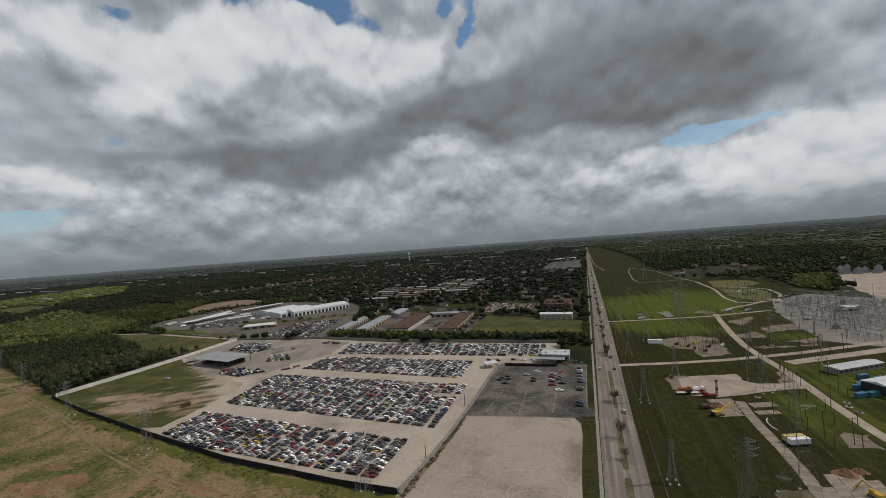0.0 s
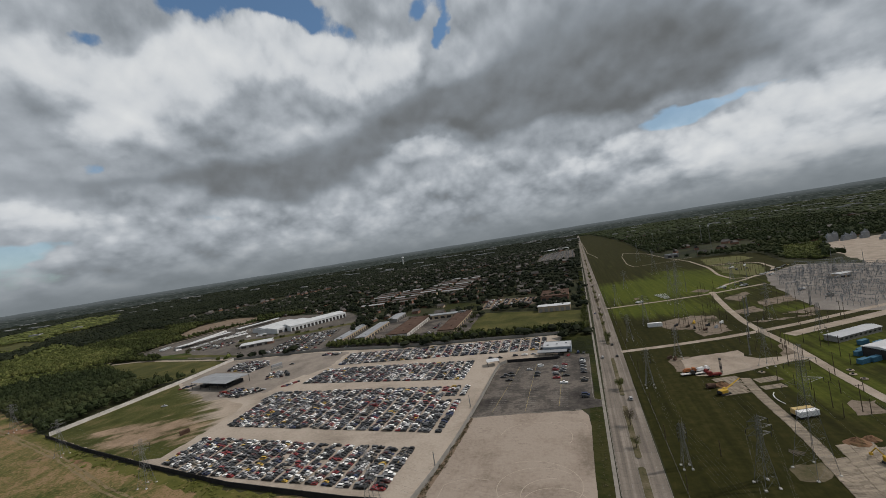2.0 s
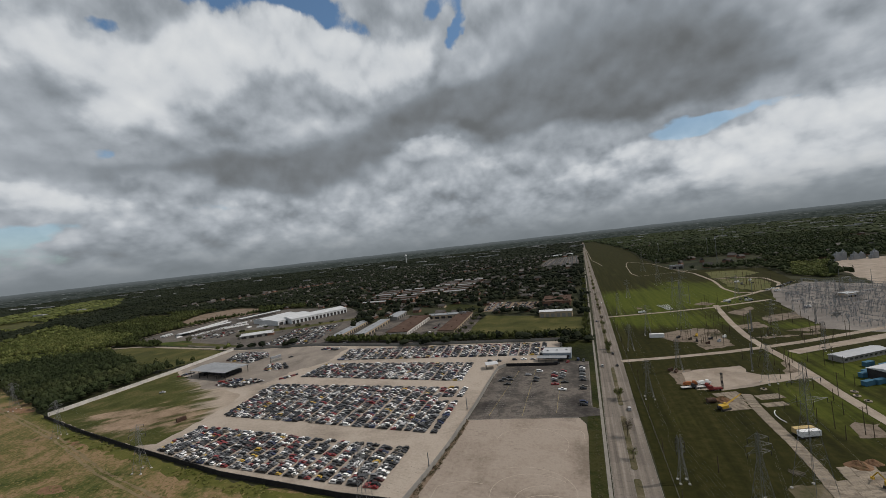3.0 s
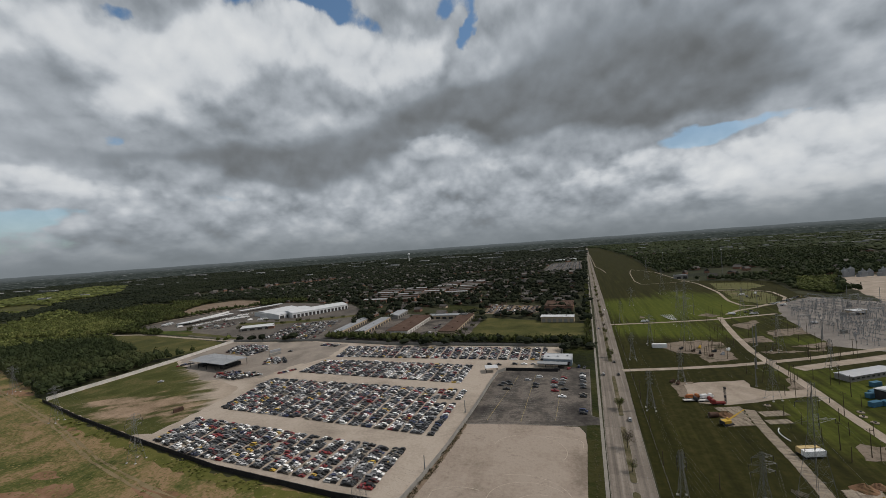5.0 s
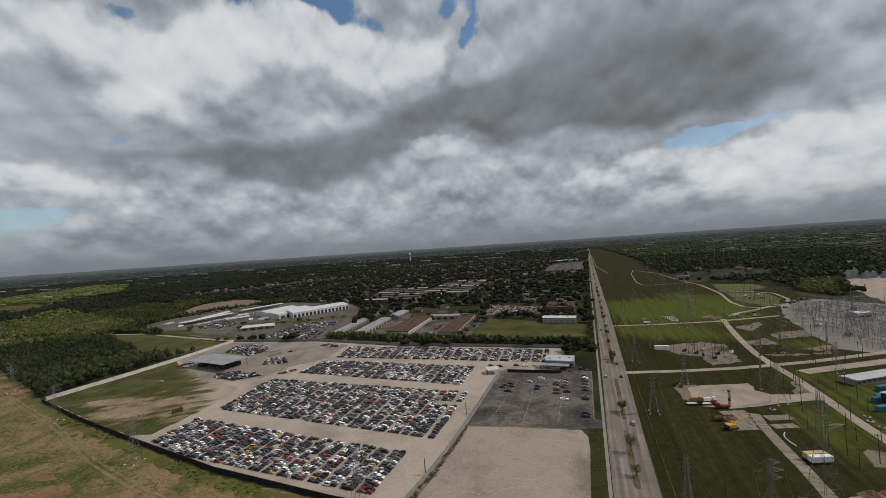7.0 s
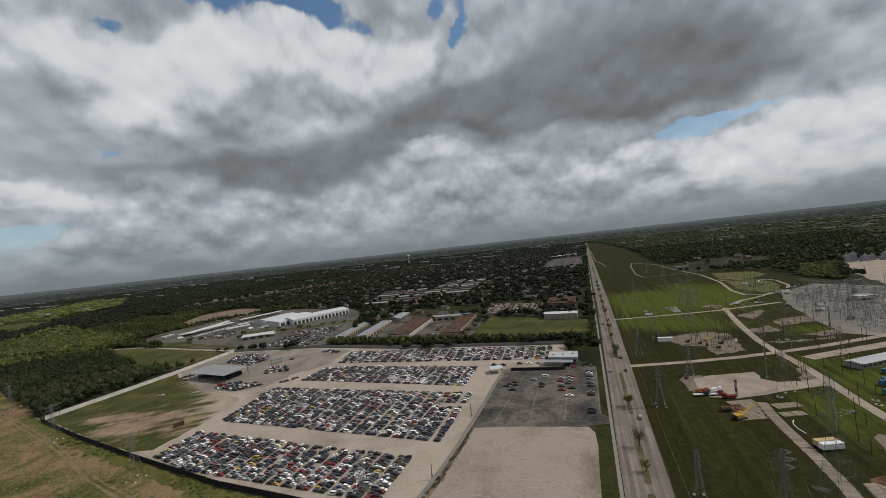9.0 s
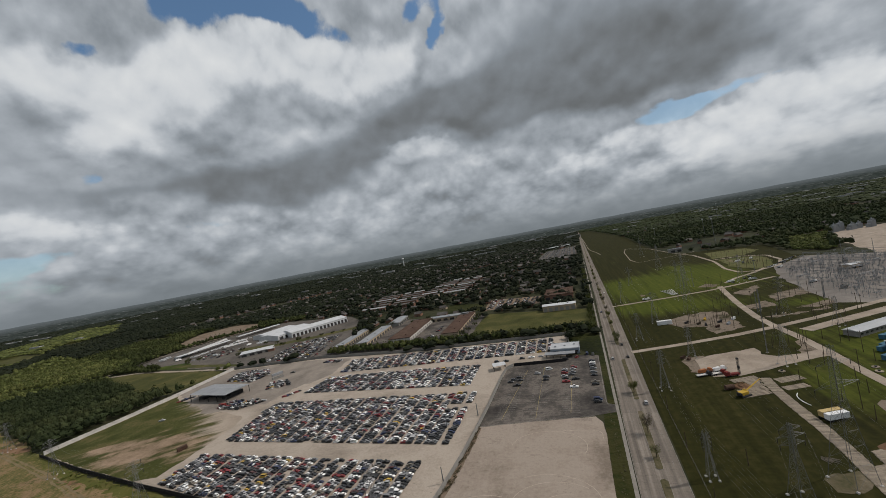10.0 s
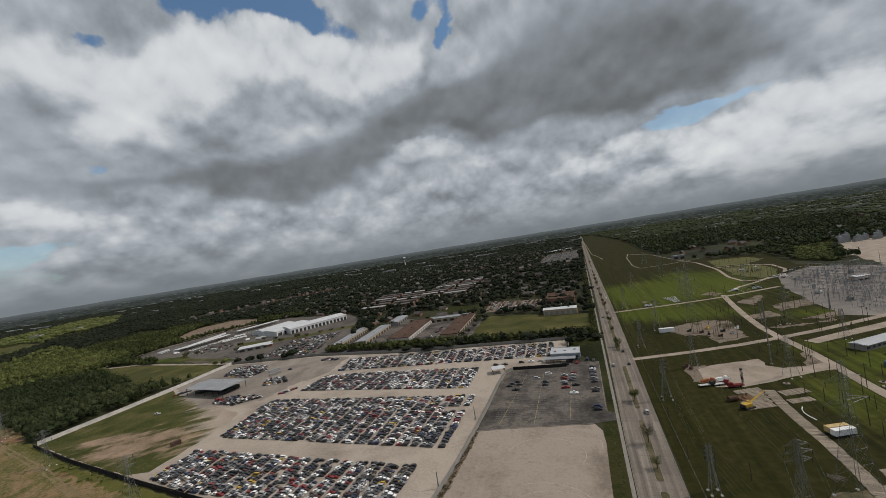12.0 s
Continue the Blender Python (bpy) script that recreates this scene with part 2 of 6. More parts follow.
def worn_corner(name):
    """Rough grass worn through to tan soil in long streaks, running out into gravel along one side."""
    m = bpy.data.materials.new(name)
    m.use_nodes = True
    n = Nodes(m.node_tree)
    spot = n.add("ShaderNodeNewGeometry")
    x, y, _ = n.add("ShaderNodeSeparateXYZ", None, in0=spot).outputs
    turned = n.add("ShaderNodeMapping", in0=n.add("ShaderNodeMapping", in0=spot, in2=(0, 0, radians(-38))), in3=(0.03, 0.12, 0.1))
    streak = n.noise(turned, 1.0, 5, 0.6, 0.5)
    patch = n.noise(spot, 0.05, 5, 0.6, 0.3)
    grain = n.noise(spot, 0.6, 4, 0.65)
    u = n.math("DIVIDE", n.math("ADD", x, 332.0), 62.0)
    v = n.math("DIVIDE", n.math("SUBTRACT", n.math("SUBTRACT", y, 190.0), n.math("MULTIPLY", n.math("ADD", x, 332.0), 0.10)), 25.0)
    blob = n.math("SUBTRACT", 1.0, n.math("ADD", n.math("MULTIPLY", u, u), n.math("MULTIPLY", v, v)))
    worn = n.math("ADD", n.math("MULTIPLY", n.math("MAXIMUM", blob, -1.0), 0.26), n.math("ADD", n.math("MULTIPLY", streak, 0.9), n.math("MULTIPLY", patch, 0.7)))
    worn = n.step(worn, 0.76, 1.06)
    edge = n.math("ADD", n.math("MULTIPLY", n.math("ADD", x, 312.0), 0.55), n.math("MULTIPLY", n.math("SUBTRACT", y, 218.0), 0.83))
    edge = n.step(n.math("ADD", edge, n.math("MULTIPLY", n.math("SUBTRACT", streak, 0.5), 70.0)), -8.0, 14.0)
    mixed = n.math("ADD", n.math("MULTIPLY", patch, 0.6), n.math("MULTIPLY", grain, 0.4))
    green = n.ramp(mixed, [(.36, (.036, .043, .012)), (.5, (.060, .064, .020)), (.64, (.115, .096, .042))])
    tan = n.ramp(mixed, [(.36, (.15, .105, .068)), (.62, (.33, .24, .17))])
    stone = n.ramp(mixed, [(.36, (.25, .205, .16)), (.62, (.37, .31, .248))])
    col = n.mix(edge, n.mix(n.math("MULTIPLY", worn, 0.92), green, tan), stone)
    s = n.add("ShaderNodeBsdfPrincipled", None)
    n.put(s.inputs["Base Color"], col)
    s.inputs["Roughness"].default_value = 0.9
    s.inputs["Specular IOR Level"].default_value = 0.05
    k = n.add("ShaderNodeBump", None)
    k.inputs["Strength"].default_value = 0.4
    k.inputs["Distance"].default_value = 0.4
    n.put(k.inputs["Height"], grain)
    n.put(s.inputs["Normal"], k.outputs[0])
    n.add("ShaderNodeOutputMaterial", None, in0=s.outputs[0])
    return m


def field_grass(name):
    """Dark mown grass, sunlit pools painted brighter, faint mowing lines along the road."""
    m = bpy.data.materials.new(name)
    m.use_nodes = True
    n = Nodes(m.node_tree)
    spot = n.add("ShaderNodeNewGeometry")
    x, y, _ = n.add("ShaderNodeSeparateXYZ", None, in0=spot).outputs
    patch = n.noise(spot, 0.012, 5, 0.6, 0.4)
    tuft = n.noise(spot, 0.25, 5, 0.65)
    mown = n.noise(n.add("ShaderNodeVectorMath", operation="MULTIPLY", in0=spot, in1=(0.22, 0.006, 0.1)), 1.0, 3, 0.6)
    sun_pool = None
    for cx, cy, rx, ry, k in SUN_POOLS:
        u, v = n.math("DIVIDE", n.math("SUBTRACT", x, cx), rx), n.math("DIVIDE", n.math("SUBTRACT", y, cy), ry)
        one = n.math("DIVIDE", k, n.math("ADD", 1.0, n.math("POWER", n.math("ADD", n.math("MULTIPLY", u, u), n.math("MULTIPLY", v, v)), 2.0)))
        sun_pool = one if sun_pool is None else n.math("ADD", sun_pool, one)
    sun_pool = n.step(n.math("ADD", sun_pool, n.math("ADD", n.math("MULTIPLY", n.math("SUBTRACT", patch, 0.5), 1.5), n.math("MULTIPLY", n.math("SUBTRACT", mown, 0.5), 0.9))), 0.15, 1.0)
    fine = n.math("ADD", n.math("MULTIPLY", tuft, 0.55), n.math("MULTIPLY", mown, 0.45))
    # base grass, then its brighter copy standing in for sunlight
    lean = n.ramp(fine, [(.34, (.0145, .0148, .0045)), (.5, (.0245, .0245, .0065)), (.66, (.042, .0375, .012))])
    sunlit = n.ramp(fine, [(.34, (.038, .047, .008)), (.5, (.060, .074, .011)), (.66, (.090, .098, .017))])
    col = n.mix(sun_pool, lean, sunlit)
    dry = n.step(n.math("ADD", patch, n.math("MULTIPLY", tuft, 0.3)), 0.80, 0.92)
    col = n.mix(n.math("MULTIPLY", dry, 0.5), col, (0.085, 0.07, 0.032))
    s = n.add("ShaderNodeBsdfPrincipled", None)
    n.put(s.inputs["Base Color"], col)
    s.inputs["Roughness"].default_value = 0.9
    s.inputs["Specular IOR Level"].default_value = 0.05
    n.add("ShaderNodeOutputMaterial", None, in0=s.outputs[0])
    return m


# pools of sunlight painted into the grass: middle, half widths in metres, strength
SUN_POOLS = [(90, 610, 85, 95, 1.0), (160, 690, 50, 120, .6), (70, 470, 70, 35, .7), (120, 250, 26, 32, .45), (175, 305, 40, 26, 1.0), (185, 435, 30, 14, .6), (165, 345, 40, 12, .6)]


def road_concrete(name):
    """Worn concrete with dark wheel lanes drawn out along the road."""
    m = bpy.data.materials.new(name)
    m.use_nodes = True
    n = Nodes(m.node_tree)
    spot = n.add("ShaderNodeNewGeometry")
    x = n.add("ShaderNodeSeparateXYZ", 0, in0=spot)
    long = n.noise(n.add("ShaderNodeVectorMath", operation="MULTIPLY", in0=spot, in1=(0.7, 0.012, 0.1)), 1.0, 4, 0.6)
    slab = n.noise(n.add("ShaderNodeVectorMath", operation="SNAP", in0=spot, in1=(3.6, 9.2, 1.0)), 1.7, 1, 0.5)
    grain = n.noise(spot, 0.8, 5, 0.65)
    lanes = n.math("MULTIPLY", n.math("SINE", n.math("MULTIPLY", x, 1.75)), 0.045)
    f = n.math("ADD", n.math("ADD", n.math("MULTIPLY", long, 0.5), n.math("MULTIPLY", slab, 0.25)), n.math("ADD", n.math("MULTIPLY", grain, 0.25), lanes))
    col = n.ramp(f, [(.33, (.105, .090, .076)), (.5, (.172, .148, .124)), (.66, (.265, .230, .193))])
    s = n.add("ShaderNodeBsdfPrincipled", None)
    n.put(s.inputs["Base Color"], col)
    s.inputs["Roughness"].default_value = 0.85
    s.inputs["Specular IOR Level"].default_value = 0.1
    n.add("ShaderNodeOutputMaterial", None, in0=s.outputs[0])
    return m


M = {
    "field_grass": field_grass("field_grass"),
    "worn_corner": worn_corner("worn_yard_corner"),
    "ground": material("ground", [(.014, .017, .009), (.024, .028, .013), (.042, .042, .022), (.03, .034, .015)], 0.006, 0.08),
    "scrub": material("scrub", [(.040, .050, .013), (.066, .075, .020), (.104, .098, .033), (.175, .130, .060), (.25, .165, .095), (.10, .094, .033), (.058, .068, .017)], 0.020, 0.45, bump=0.7, steps=(.37, .63)),
    "grass": material("mown_grass", [(.010, .0125, .0035), (.017, .021, .005), (.026, .030, .007), (.040, .038, .012), (.022, .025, .006)], 0.016, 0.22, bump=0.5, steps=(.36, .62)),
    # brighter grass green, sunlight put into the colour
    "lawn": material("sunlit_lawn", [(.020, .028, .005), (.040, .056, .009), (.068, .088, .012), (.042, .055, .010)], 0.012, 0.25, steps=(.36, .62)),
    "meadow": material("meadow_grass", [(.034, .038, .011), (.062, .063, .019), (.115, .10, .038)], 0.03, 0.5),
    "gravel": material("yard_gravel", [(.225, .188, .152), (.31, .263, .214), (.385, .33, .272), (.28, .236, .191)], 0.022, 0.6),
    "dirt": material("bare_dirt", [(.105, .08, .056), (.165, .122, .088), (.21, .16, .118), (.09, .078, .045)], 0.035, 0.5),
    "lane_gravel": material("lane_gravel", [(.22, .18, .14), (.30, .25, .20), (.37, .315, .258)], 0.08, 0.9),
    "apron": material("stained_apron", [(.065, .058, .051), (.105, .093, .081), (.165, .146, .128)], 0.02, 0.3),
    "stone": material("crushed_stone", [(.12, .108, .096), (.175, .158, .142), (.245, .222, .197)], 0.03, 0.5),
    "worn_pad": material("worn_pad", [(.035, .034, .013), (.11, .088, .064), (.20, .162, .126), (.13, .103, .077), (.07, .058, .038)], 0.06, 0.4, steps=(.36, .64)),
    "patchy": material("patchy_grass", [(.05, .062, .017), (.07, .08, .023), (.11, .10, .042), (.08, .088, .028), (.16, .13, .078)], 0.025, 0.35, steps=(.36, .62)),
    "track": material("worn_track", [(.14, .11, .058), (.22, .17, .10)], 0.1, 0.8),
    "median_soil": material("median_soil", [(.05, .05, .02), (.10, .085, .05), (.17, .14, .10)], 0.12, 0.9),
    "tyre": material("tyre_marks", [(.31, .26, .21), (.42, .36, .295)], 0.3, 1.5),
    "oily_gravel": material("oily_gravel", [(.15, .130, .110), (.225, .195, .165), (.30, .260, .218)], 0.03, 0.5),
    "lot_dirt": material("lot_dirt", [(.175, .142, .112), (.26, .214, .173), (.315, .264, .217), (.21, .172, .138)], 0.03, 0.5),
    "weeds": material("weeds", [(.06, .066, .016), (.09, .092, .023), (.13, .112, .038)], 0.08, 0.6),
    "asphalt": material("old_asphalt", [(.038, .034, .031), (.060, .054, .049), (.085, .076, .067), (.15, .13, .112), (.075, .067, .060)], 0.035, 0.35, steps=(.36, .62)),
    "concrete_road": road_concrete("road_concrete"),
    "kerb": material("kerb_concrete", [(.19, .172, .15), (.27, .25, .22)], 0.3, 3),
    "concrete": material("pale_concrete", [(.36, .345, .32), (.48, .462, .435), (.55, .53, .50)], 0.2, 2),
    "grey_wall": material("grey_wall", [(.20, .195, .18), (.27, .26, .24)], 0.2, 2),
    "black_wall": material("black_wall", [(.018, .018, .02), (.035, .033, .033)], 0.3, 2, rough=0.6),
    "white_metal": material("white_metal", [(.44, .45, .455), (.58, .59, .595)], 0.1, 1.5, rough=0.5, bump=0.05),
    "grey_metal": material("grey_roof", [(.22, .23, .24), (.30, .31, .32)], 0.1, 1.5, rough=0.45, bump=0.05),
    "brown_roof": material("rusty_roof", [(.055, .034, .026), (.085, .053, .039), (.11, .073, .054)], 0.12, 1.0),
    "brick": material("brick_wall", [(.16, .09, .065), (.24, .14, .10)], 0.3, 3),
    "tan_wall": material("tan_wall", [(.30, .24, .17), (.40, .33, .24)], 0.3, 3),
    "steel": material("galvanised_steel", [(.15, .153, .155), (.24, .243, .245)], 0.3, 3, rough=0.55, metal=0.3, bump=0),
    "gear": material("weathered_steel", [(.22, .225, .23), (.33, .335, .34)], 0.3, 3, rough=0.6, metal=0.2, bump=0),
    "dark_steel": material("dark_steel", [(.03, .03, .032), (.06, .058, .056)], 0.3, 3, rough=0.6),
    "wood": material("pole_wood", [(.055, .042, .03), (.09, .07, .05)], 0.5, 6),
    "planks": material("timber_mats", [(.20, .165, .125), (.29, .245, .19), (.16, .13, .10)], 0.4, 3, vary=0.22),
    "rubber": material("tyre_rubber", [(.012, .012, .012), (.025, .025, .025)], 2, 9, rough=0.9),
    "glass": material("window_glass", [(.012, .015, .018), (.02, .024, .028)], 0.5, 4, rough=0.28, bump=0, spec=0.6),
    "white": material("white_paint", [(.66, .66, .65), (.78, .78, .77)], 0.6, 4, rough=0.5, bump=0.05),
    "yellow": material("yellow_paint", [(.42, .27, .04), (.52, .34, .06)], 0.6, 4, rough=0.5, bump=0.05),
    "orange": material("orange_paint", [(.30, .11, .045), (.38, .15, .06)], 0.6, 4, rough=0.5, bump=0.05),
    "red": material("red_paint", [(.17, .032, .028), (.25, .045, .04)], 0.6, 4, rough=0.5, bump=0.05),
    "blue": material("blue_paint", [(.04, .11, .17), (.065, .155, .225)], 0.3, 3, rough=0.5, bump=0.05),
    "blue_grey": material("blue_grey_metal", [(.20, .24, .28), (.26, .30, .34)], 0.3, 3, rough=0.5, bump=0.05),
    "grey_roof2": material("pale_grey_roof", [(.36, .37, .38), (.46, .47, .48)], 0.1, 1.5, rough=0.6, bump=0.05),
    "tan_tarp": material("tan_tarp", [(.42, .30, .13), (.52, .40, .2)], 0.5, 3),
    "line": material("worn_line", [(.12, .115, .105), (.30, .29, .27)], 0.3, 2),
    "yellow_line": material("worn_yellow_line", [(.30, .24, .10), (.42, .33, .14)], 0.3, 2),
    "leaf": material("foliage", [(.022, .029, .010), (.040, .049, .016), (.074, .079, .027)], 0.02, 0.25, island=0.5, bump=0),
    # duller copy of foliage, for woods in cloud shade and in eastern haze
    "leaf_pine": material("shade_haze_foliage", [(.018, .026, .011), (.030, .039, .016), (.050, .056, .023)], 0.008, 0.12, island=0.3, bump=0),
    # darkest copy of foliage, cloud shade over the far plain put into its colour
    "leaf_dark": material("cloud_shade_foliage", [(.008, .0115, .0065), (.014, .018, .0095), (.023, .027, .0135)], 0.008, 0.12, island=0.2, bump=0),
    # spring green of shrubs and street trees, also painted on woods as sunlight
    "leaf_new": material("spring_sunlit_foliage", [(.042, .052, .016), (.074, .086, .026), (.125, .128, .044)], 0.03, 0.4, island=0.45, bump=0),
    "leaf_bud": material("budding_leaves", [(.055, .048, .028), (.08, .07, .04), (.10, .085, .05)], 0.03, 0.4, island=0.3, bump=0),
    "tuft": material("grass_tufts", [(.072, .08, .022), (.12, .115, .038), (.19, .15, .068), (.096, .10, .028)], 0.03, 0.4, island=0.3, bump=0),
    "red_soil": material("reddish_soil", [(.10, .075, .035), (.19, .11, .065), (.24, .15, .095)], 0.08, 0.6),
    "scrub_leaf": material("scrub_leaves", [(.062, .074, .018), (.095, .105, .025), (.13, .125, .04)], 0.05, 0.4, island=0.25, bump=0),
    "bark": material("bark", [(.05, .04, .03), (.09, .075, .06)], 0.6, 5),
    "roofs": material("shingle_roofs", [(.045, .041, .038), (.085, .078, .072), (.15, .14, .13)], 0.02, 0.3, island=0.5),
    "white_roofs": material("pale_roofs", [(.20, .20, .20), (.34, .34, .34)], 0.02, 0.3, island=0.2),
    "distance": distance("hazy_distance"),
    "car_paint": paint_set("car_paint", False),
    "car_paints": paint_set("car_paints", True),
}


# ---- building blocks ----
class Geo:
    """Collects corners and faces; each face has the index of its material."""

    def __init__(self):
        self.v, self.f, self.m, self.count = [], [], [], 0

    def add(self, verts, faces, mat=0):
        verts = np.asarray(verts, float).reshape(-1, 3)
        self.v.append(verts)
        faces = [np.asarray(f, np.int64) + self.count for f in faces]
        self.f += faces
        self.m += [mat] * len(faces)
        self.count += len(verts)
        return self

    def box(self, x, y, z, sx, sy, sz, mat=0, turn=0.0, top=1.0):
        """A box with its base's centre at x, y, z; top: how much of its width is left above."""
        c, s = math.cos(radians(turn)), math.sin(radians(turn))
        out = []
        for k, h in ((1.0, 0.0), (top, sz)):
            for a, b in ((-1, -1), (1, -1), (1, 1), (-1, 1)):
                u, w = a * sx / 2 * k, b * sy / 2 * k
                out.append((x + u * c - w * s, y + u * s + w * c, z + h))
        return self.add(out, [(3, 2, 1, 0), (4, 5, 6, 7), (0, 1, 5, 4), (1, 2, 6, 5), (2, 3, 7, 6), (3, 0, 4, 7)], mat)

    def tube(self, a, b, r0, r1=None, sides=6, mat=0, caps=True):
        a, b = np.array(a, float), np.array(b, float)
        d = (b - a) / max(np.linalg.norm(b - a), 1e-9)
        u = np.cross(d, (0, 0, 1) if abs(d[2]) < 0.9 else (1, 0, 0))
        u /= np.linalg.norm(u)
        w = np.cross(d, u)
        ang = np.arange(sides) * 2 * np.pi / sides
        ring = np.cos(ang)[:, None] * u + np.sin(ang)[:, None] * w
        r1 = r0 if r1 is None else r1
        faces = [(i, (i + 1) % sides, sides + (i + 1) % sides, sides + i) for i in range(sides)]
        if caps:
            faces += [tuple(range(sides))[::-1], tuple(range(sides, 2 * sides))]
        return self.add(np.r_[a + ring * r0, b + ring * r1], faces, mat)

    def prism(self, poly, z0, z1, mat=0, base=False):
        """A slab over a polygon."""
        p = np.asarray(poly, float)
        area = np.sum(p[:, 0] * np.roll(p[:, 1], -1) - np.roll(p[:, 0], -1) * p[:, 1])
        p = p if area > 0 else p[::-1]
        k = len(p)
        v = np.r_[np.c_[p, np.full(k, z0)], np.c_[p, np.full(k, z1)]]
        faces = [tuple(range(k, 2 * k))] + [(i, (i + 1) % k, k + (i + 1) % k, k + i) for i in range(k)]
        if base:
            faces.append(tuple(range(k))[::-1])
        return self.add(v, faces, mat)

    def gable(self, x, y, z, sx, sy, rise, over=0.4, mat=0, wall_mat=None, turn=0.0):
        """A pitched roof with its ridge along its x."""
        c, s = math.cos(radians(turn)), math.sin(radians(turn))
        a, b = sx / 2 + over, sy / 2 + over
        raw = [(-a, -b, 0), (a, -b, 0), (a, b, 0), (-a, b, 0), (-a, 0, rise), (a, 0, rise)]
        pts = [(x + u * c - w * s, y + u * s + w * c, z + h) for u, w, h in raw]
        self.add(pts, [(0, 1, 5, 4), (2, 3, 4, 5), (3, 2, 1, 0)], mat)
        return self.add(pts, [(1, 2, 5), (3, 0, 4)], mat if wall_mat is None else wall_mat)

    def scatter(self, shape, places, scales, turns, mat=0):
        """Many copies of a shape (corners, faces all of one size), in one go."""
        v, f = shape
        c, s = np.cos(turns)[:, None], np.sin(turns)[:, None]
        x = (v[:, 0] * c - v[:, 1] * s) * scales[:, :1]
        y = (v[:, 0] * s + v[:, 1] * c) * scales[:, 1:2]
        z = v[:, 2][None] * scales[:, 2:3]
        out = np.stack([x, y, z], -1) + places[:, None]
        faces = (f[None] + (np.arange(len(places)) * len(v))[:, None, None] + self.count).reshape(-1, f.shape[1])
        self.v.append(out.reshape(-1, 3))
        self.f.append(faces)
        self.m.append((mat, len(faces)))
        self.count += out.shape[0] * out.shape[1]
        return self

    def mesh(self, name, mats):
        mesh = bpy.data.meshes.new(name)
        sizes, loops, slots = [], [], []
        for f, m in zip(self.f, self.m):
            if f.ndim == 1:
                sizes.append([len(f)]), loops.append(f), slots.append([m])
            else:
                sizes.append(np.full(len(f), f.shape[1])), loops.append(f.ravel()), slots.append(np.full(m[1], m[0]))
        v, sizes, loops, slots = np.concatenate(self.v), np.concatenate(sizes), np.concatenate(loops), np.concatenate(slots)
        mesh.vertices.add(len(v)), mesh.loops.add(len(loops)), mesh.polygons.add(len(sizes))
        mesh.vertices.foreach_set("co", v.ravel())
        mesh.loops.foreach_set("vertex_index", loops.astype(np.int32))
        mesh.polygons.foreach_set("loop_start", np.r_[0, np.cumsum(sizes)[:-1]].astype(np.int32))
        mesh.polygons.foreach_set("material_index", slots.astype(np.int32))
        for one in mats if isinstance(mats, (list, tuple)) else [mats]:
            mesh.materials.append(M[one])
        mesh.update(calc_edges=True)
        mesh.shade_flat()
        return mesh


def thing(name, geo=None, mats=None, at=(0, 0, 0), turn=0.0, label="", category="", group="", kind=""):
    ob = new(name, geo.mesh(name, mats) if geo else None)
    ob.matrix_basis = pose(*at, 0, 0, turn)
    return tagged(ob, label, category, group, kind)


def part(name, geo, mats, parent, label="", at=(0, 0, 0), turn=0.0):
    ob = new(name, geo if isinstance(geo, bpy.types.Mesh) else geo.mesh(name, mats))
    ob.parent = parent
    ob.matrix_basis = pose(*at, 0, 0, turn)
    return tagged(ob, label)


def ragged(poly, step=12.0, off=1.0, seed=1):
    """A polygon with its edges broken into short, uneven stretches."""
    r, out = random.Random(seed), []
    for (x0, y0), (x1, y1) in zip(poly, poly[1:] + poly[:1]):
        k = max(1, int(math.hypot(x1 - x0, y1 - y0) / step))
        for i in range(k):
            out.append((x0 + (x1 - x0) * i / k + r.uniform(-off, off), y0 + (y1 - y0) * i / k + r.uniform(-off, off)))
    return out


def strip(line, width):
    """The outline of a lane along a line of points."""
    p = np.array(line, float)
    d = np.gradient(p, axis=0)
    d /= np.linalg.norm(d, axis=1)[:, None]
    side = np.c_[-d[:, 1], d[:, 0]] * width / 2
    return [tuple(q) for q in np.r_[p + side, (p - side)[::-1]]]


def sheet(name, poly, z, mat, label, category="ground", rag=0.0, step=12.0, seed=1):
    g = Geo().prism(ragged(poly, step, rag, seed) if rag else poly, -0.02, z)
    return thing(name, g, mat, label=label, category=category, kind="structure")


def inside(poly, x, y):
    """Which of the points x, y lie in the polygon."""
    p, hit = np.asarray(poly, float), np.zeros(len(x), bool)
    for (x0, y0), (x1, y1) in zip(p, np.roll(p, -1, 0)):
        cross = (y0 > y) != (y1 > y)
        hit ^= cross & (x < (x1 - x0) * (y - y0) / (y1 - y0 + 1e-12) + x0)
    return hit


# ---- ground, roads and lots ----
YARD = [(-452, 186), (-444, 179), (-360, 164), (-277, 152), (-191, 141), (-114, 138), (-83, 139), (-78.5, 190), (-77, 231), (-77, 291), (-71, 316), (-29, 321), (-29, 396), (-213, 385), (-331, 392), (-458, 376)]
SCRUB = [(-2500, -600), (-2, -600), (-2, 128), (-79, 134), (-114, 134), (-191, 137), (-277, 148), (-360, 160), (-456, 181), (-540, 203), (-1000, 300), (-2500, 560)]
EAST = [(21.6, -500), (21.6, 4000), (120, 4000), (205, 2100), (180, 1300), (190, 960), (330, 900), (300, 730), (360, 650), (420, 560), (420, 300), (420, -500)]
FIELD_W = [(-474, 300), (-465, 330), (-462, 372), (-560, 389), (-700, 403), (-745, 386), (-650, 342), (-560, 318), (-520, 292)]
GREEN_N = [(-232, 590), (-164, 580), (-172, 636), (-245, 672)]
FIELD_N = [(-150, 405), (-4, 408), (-4, 508), (-142, 545)]
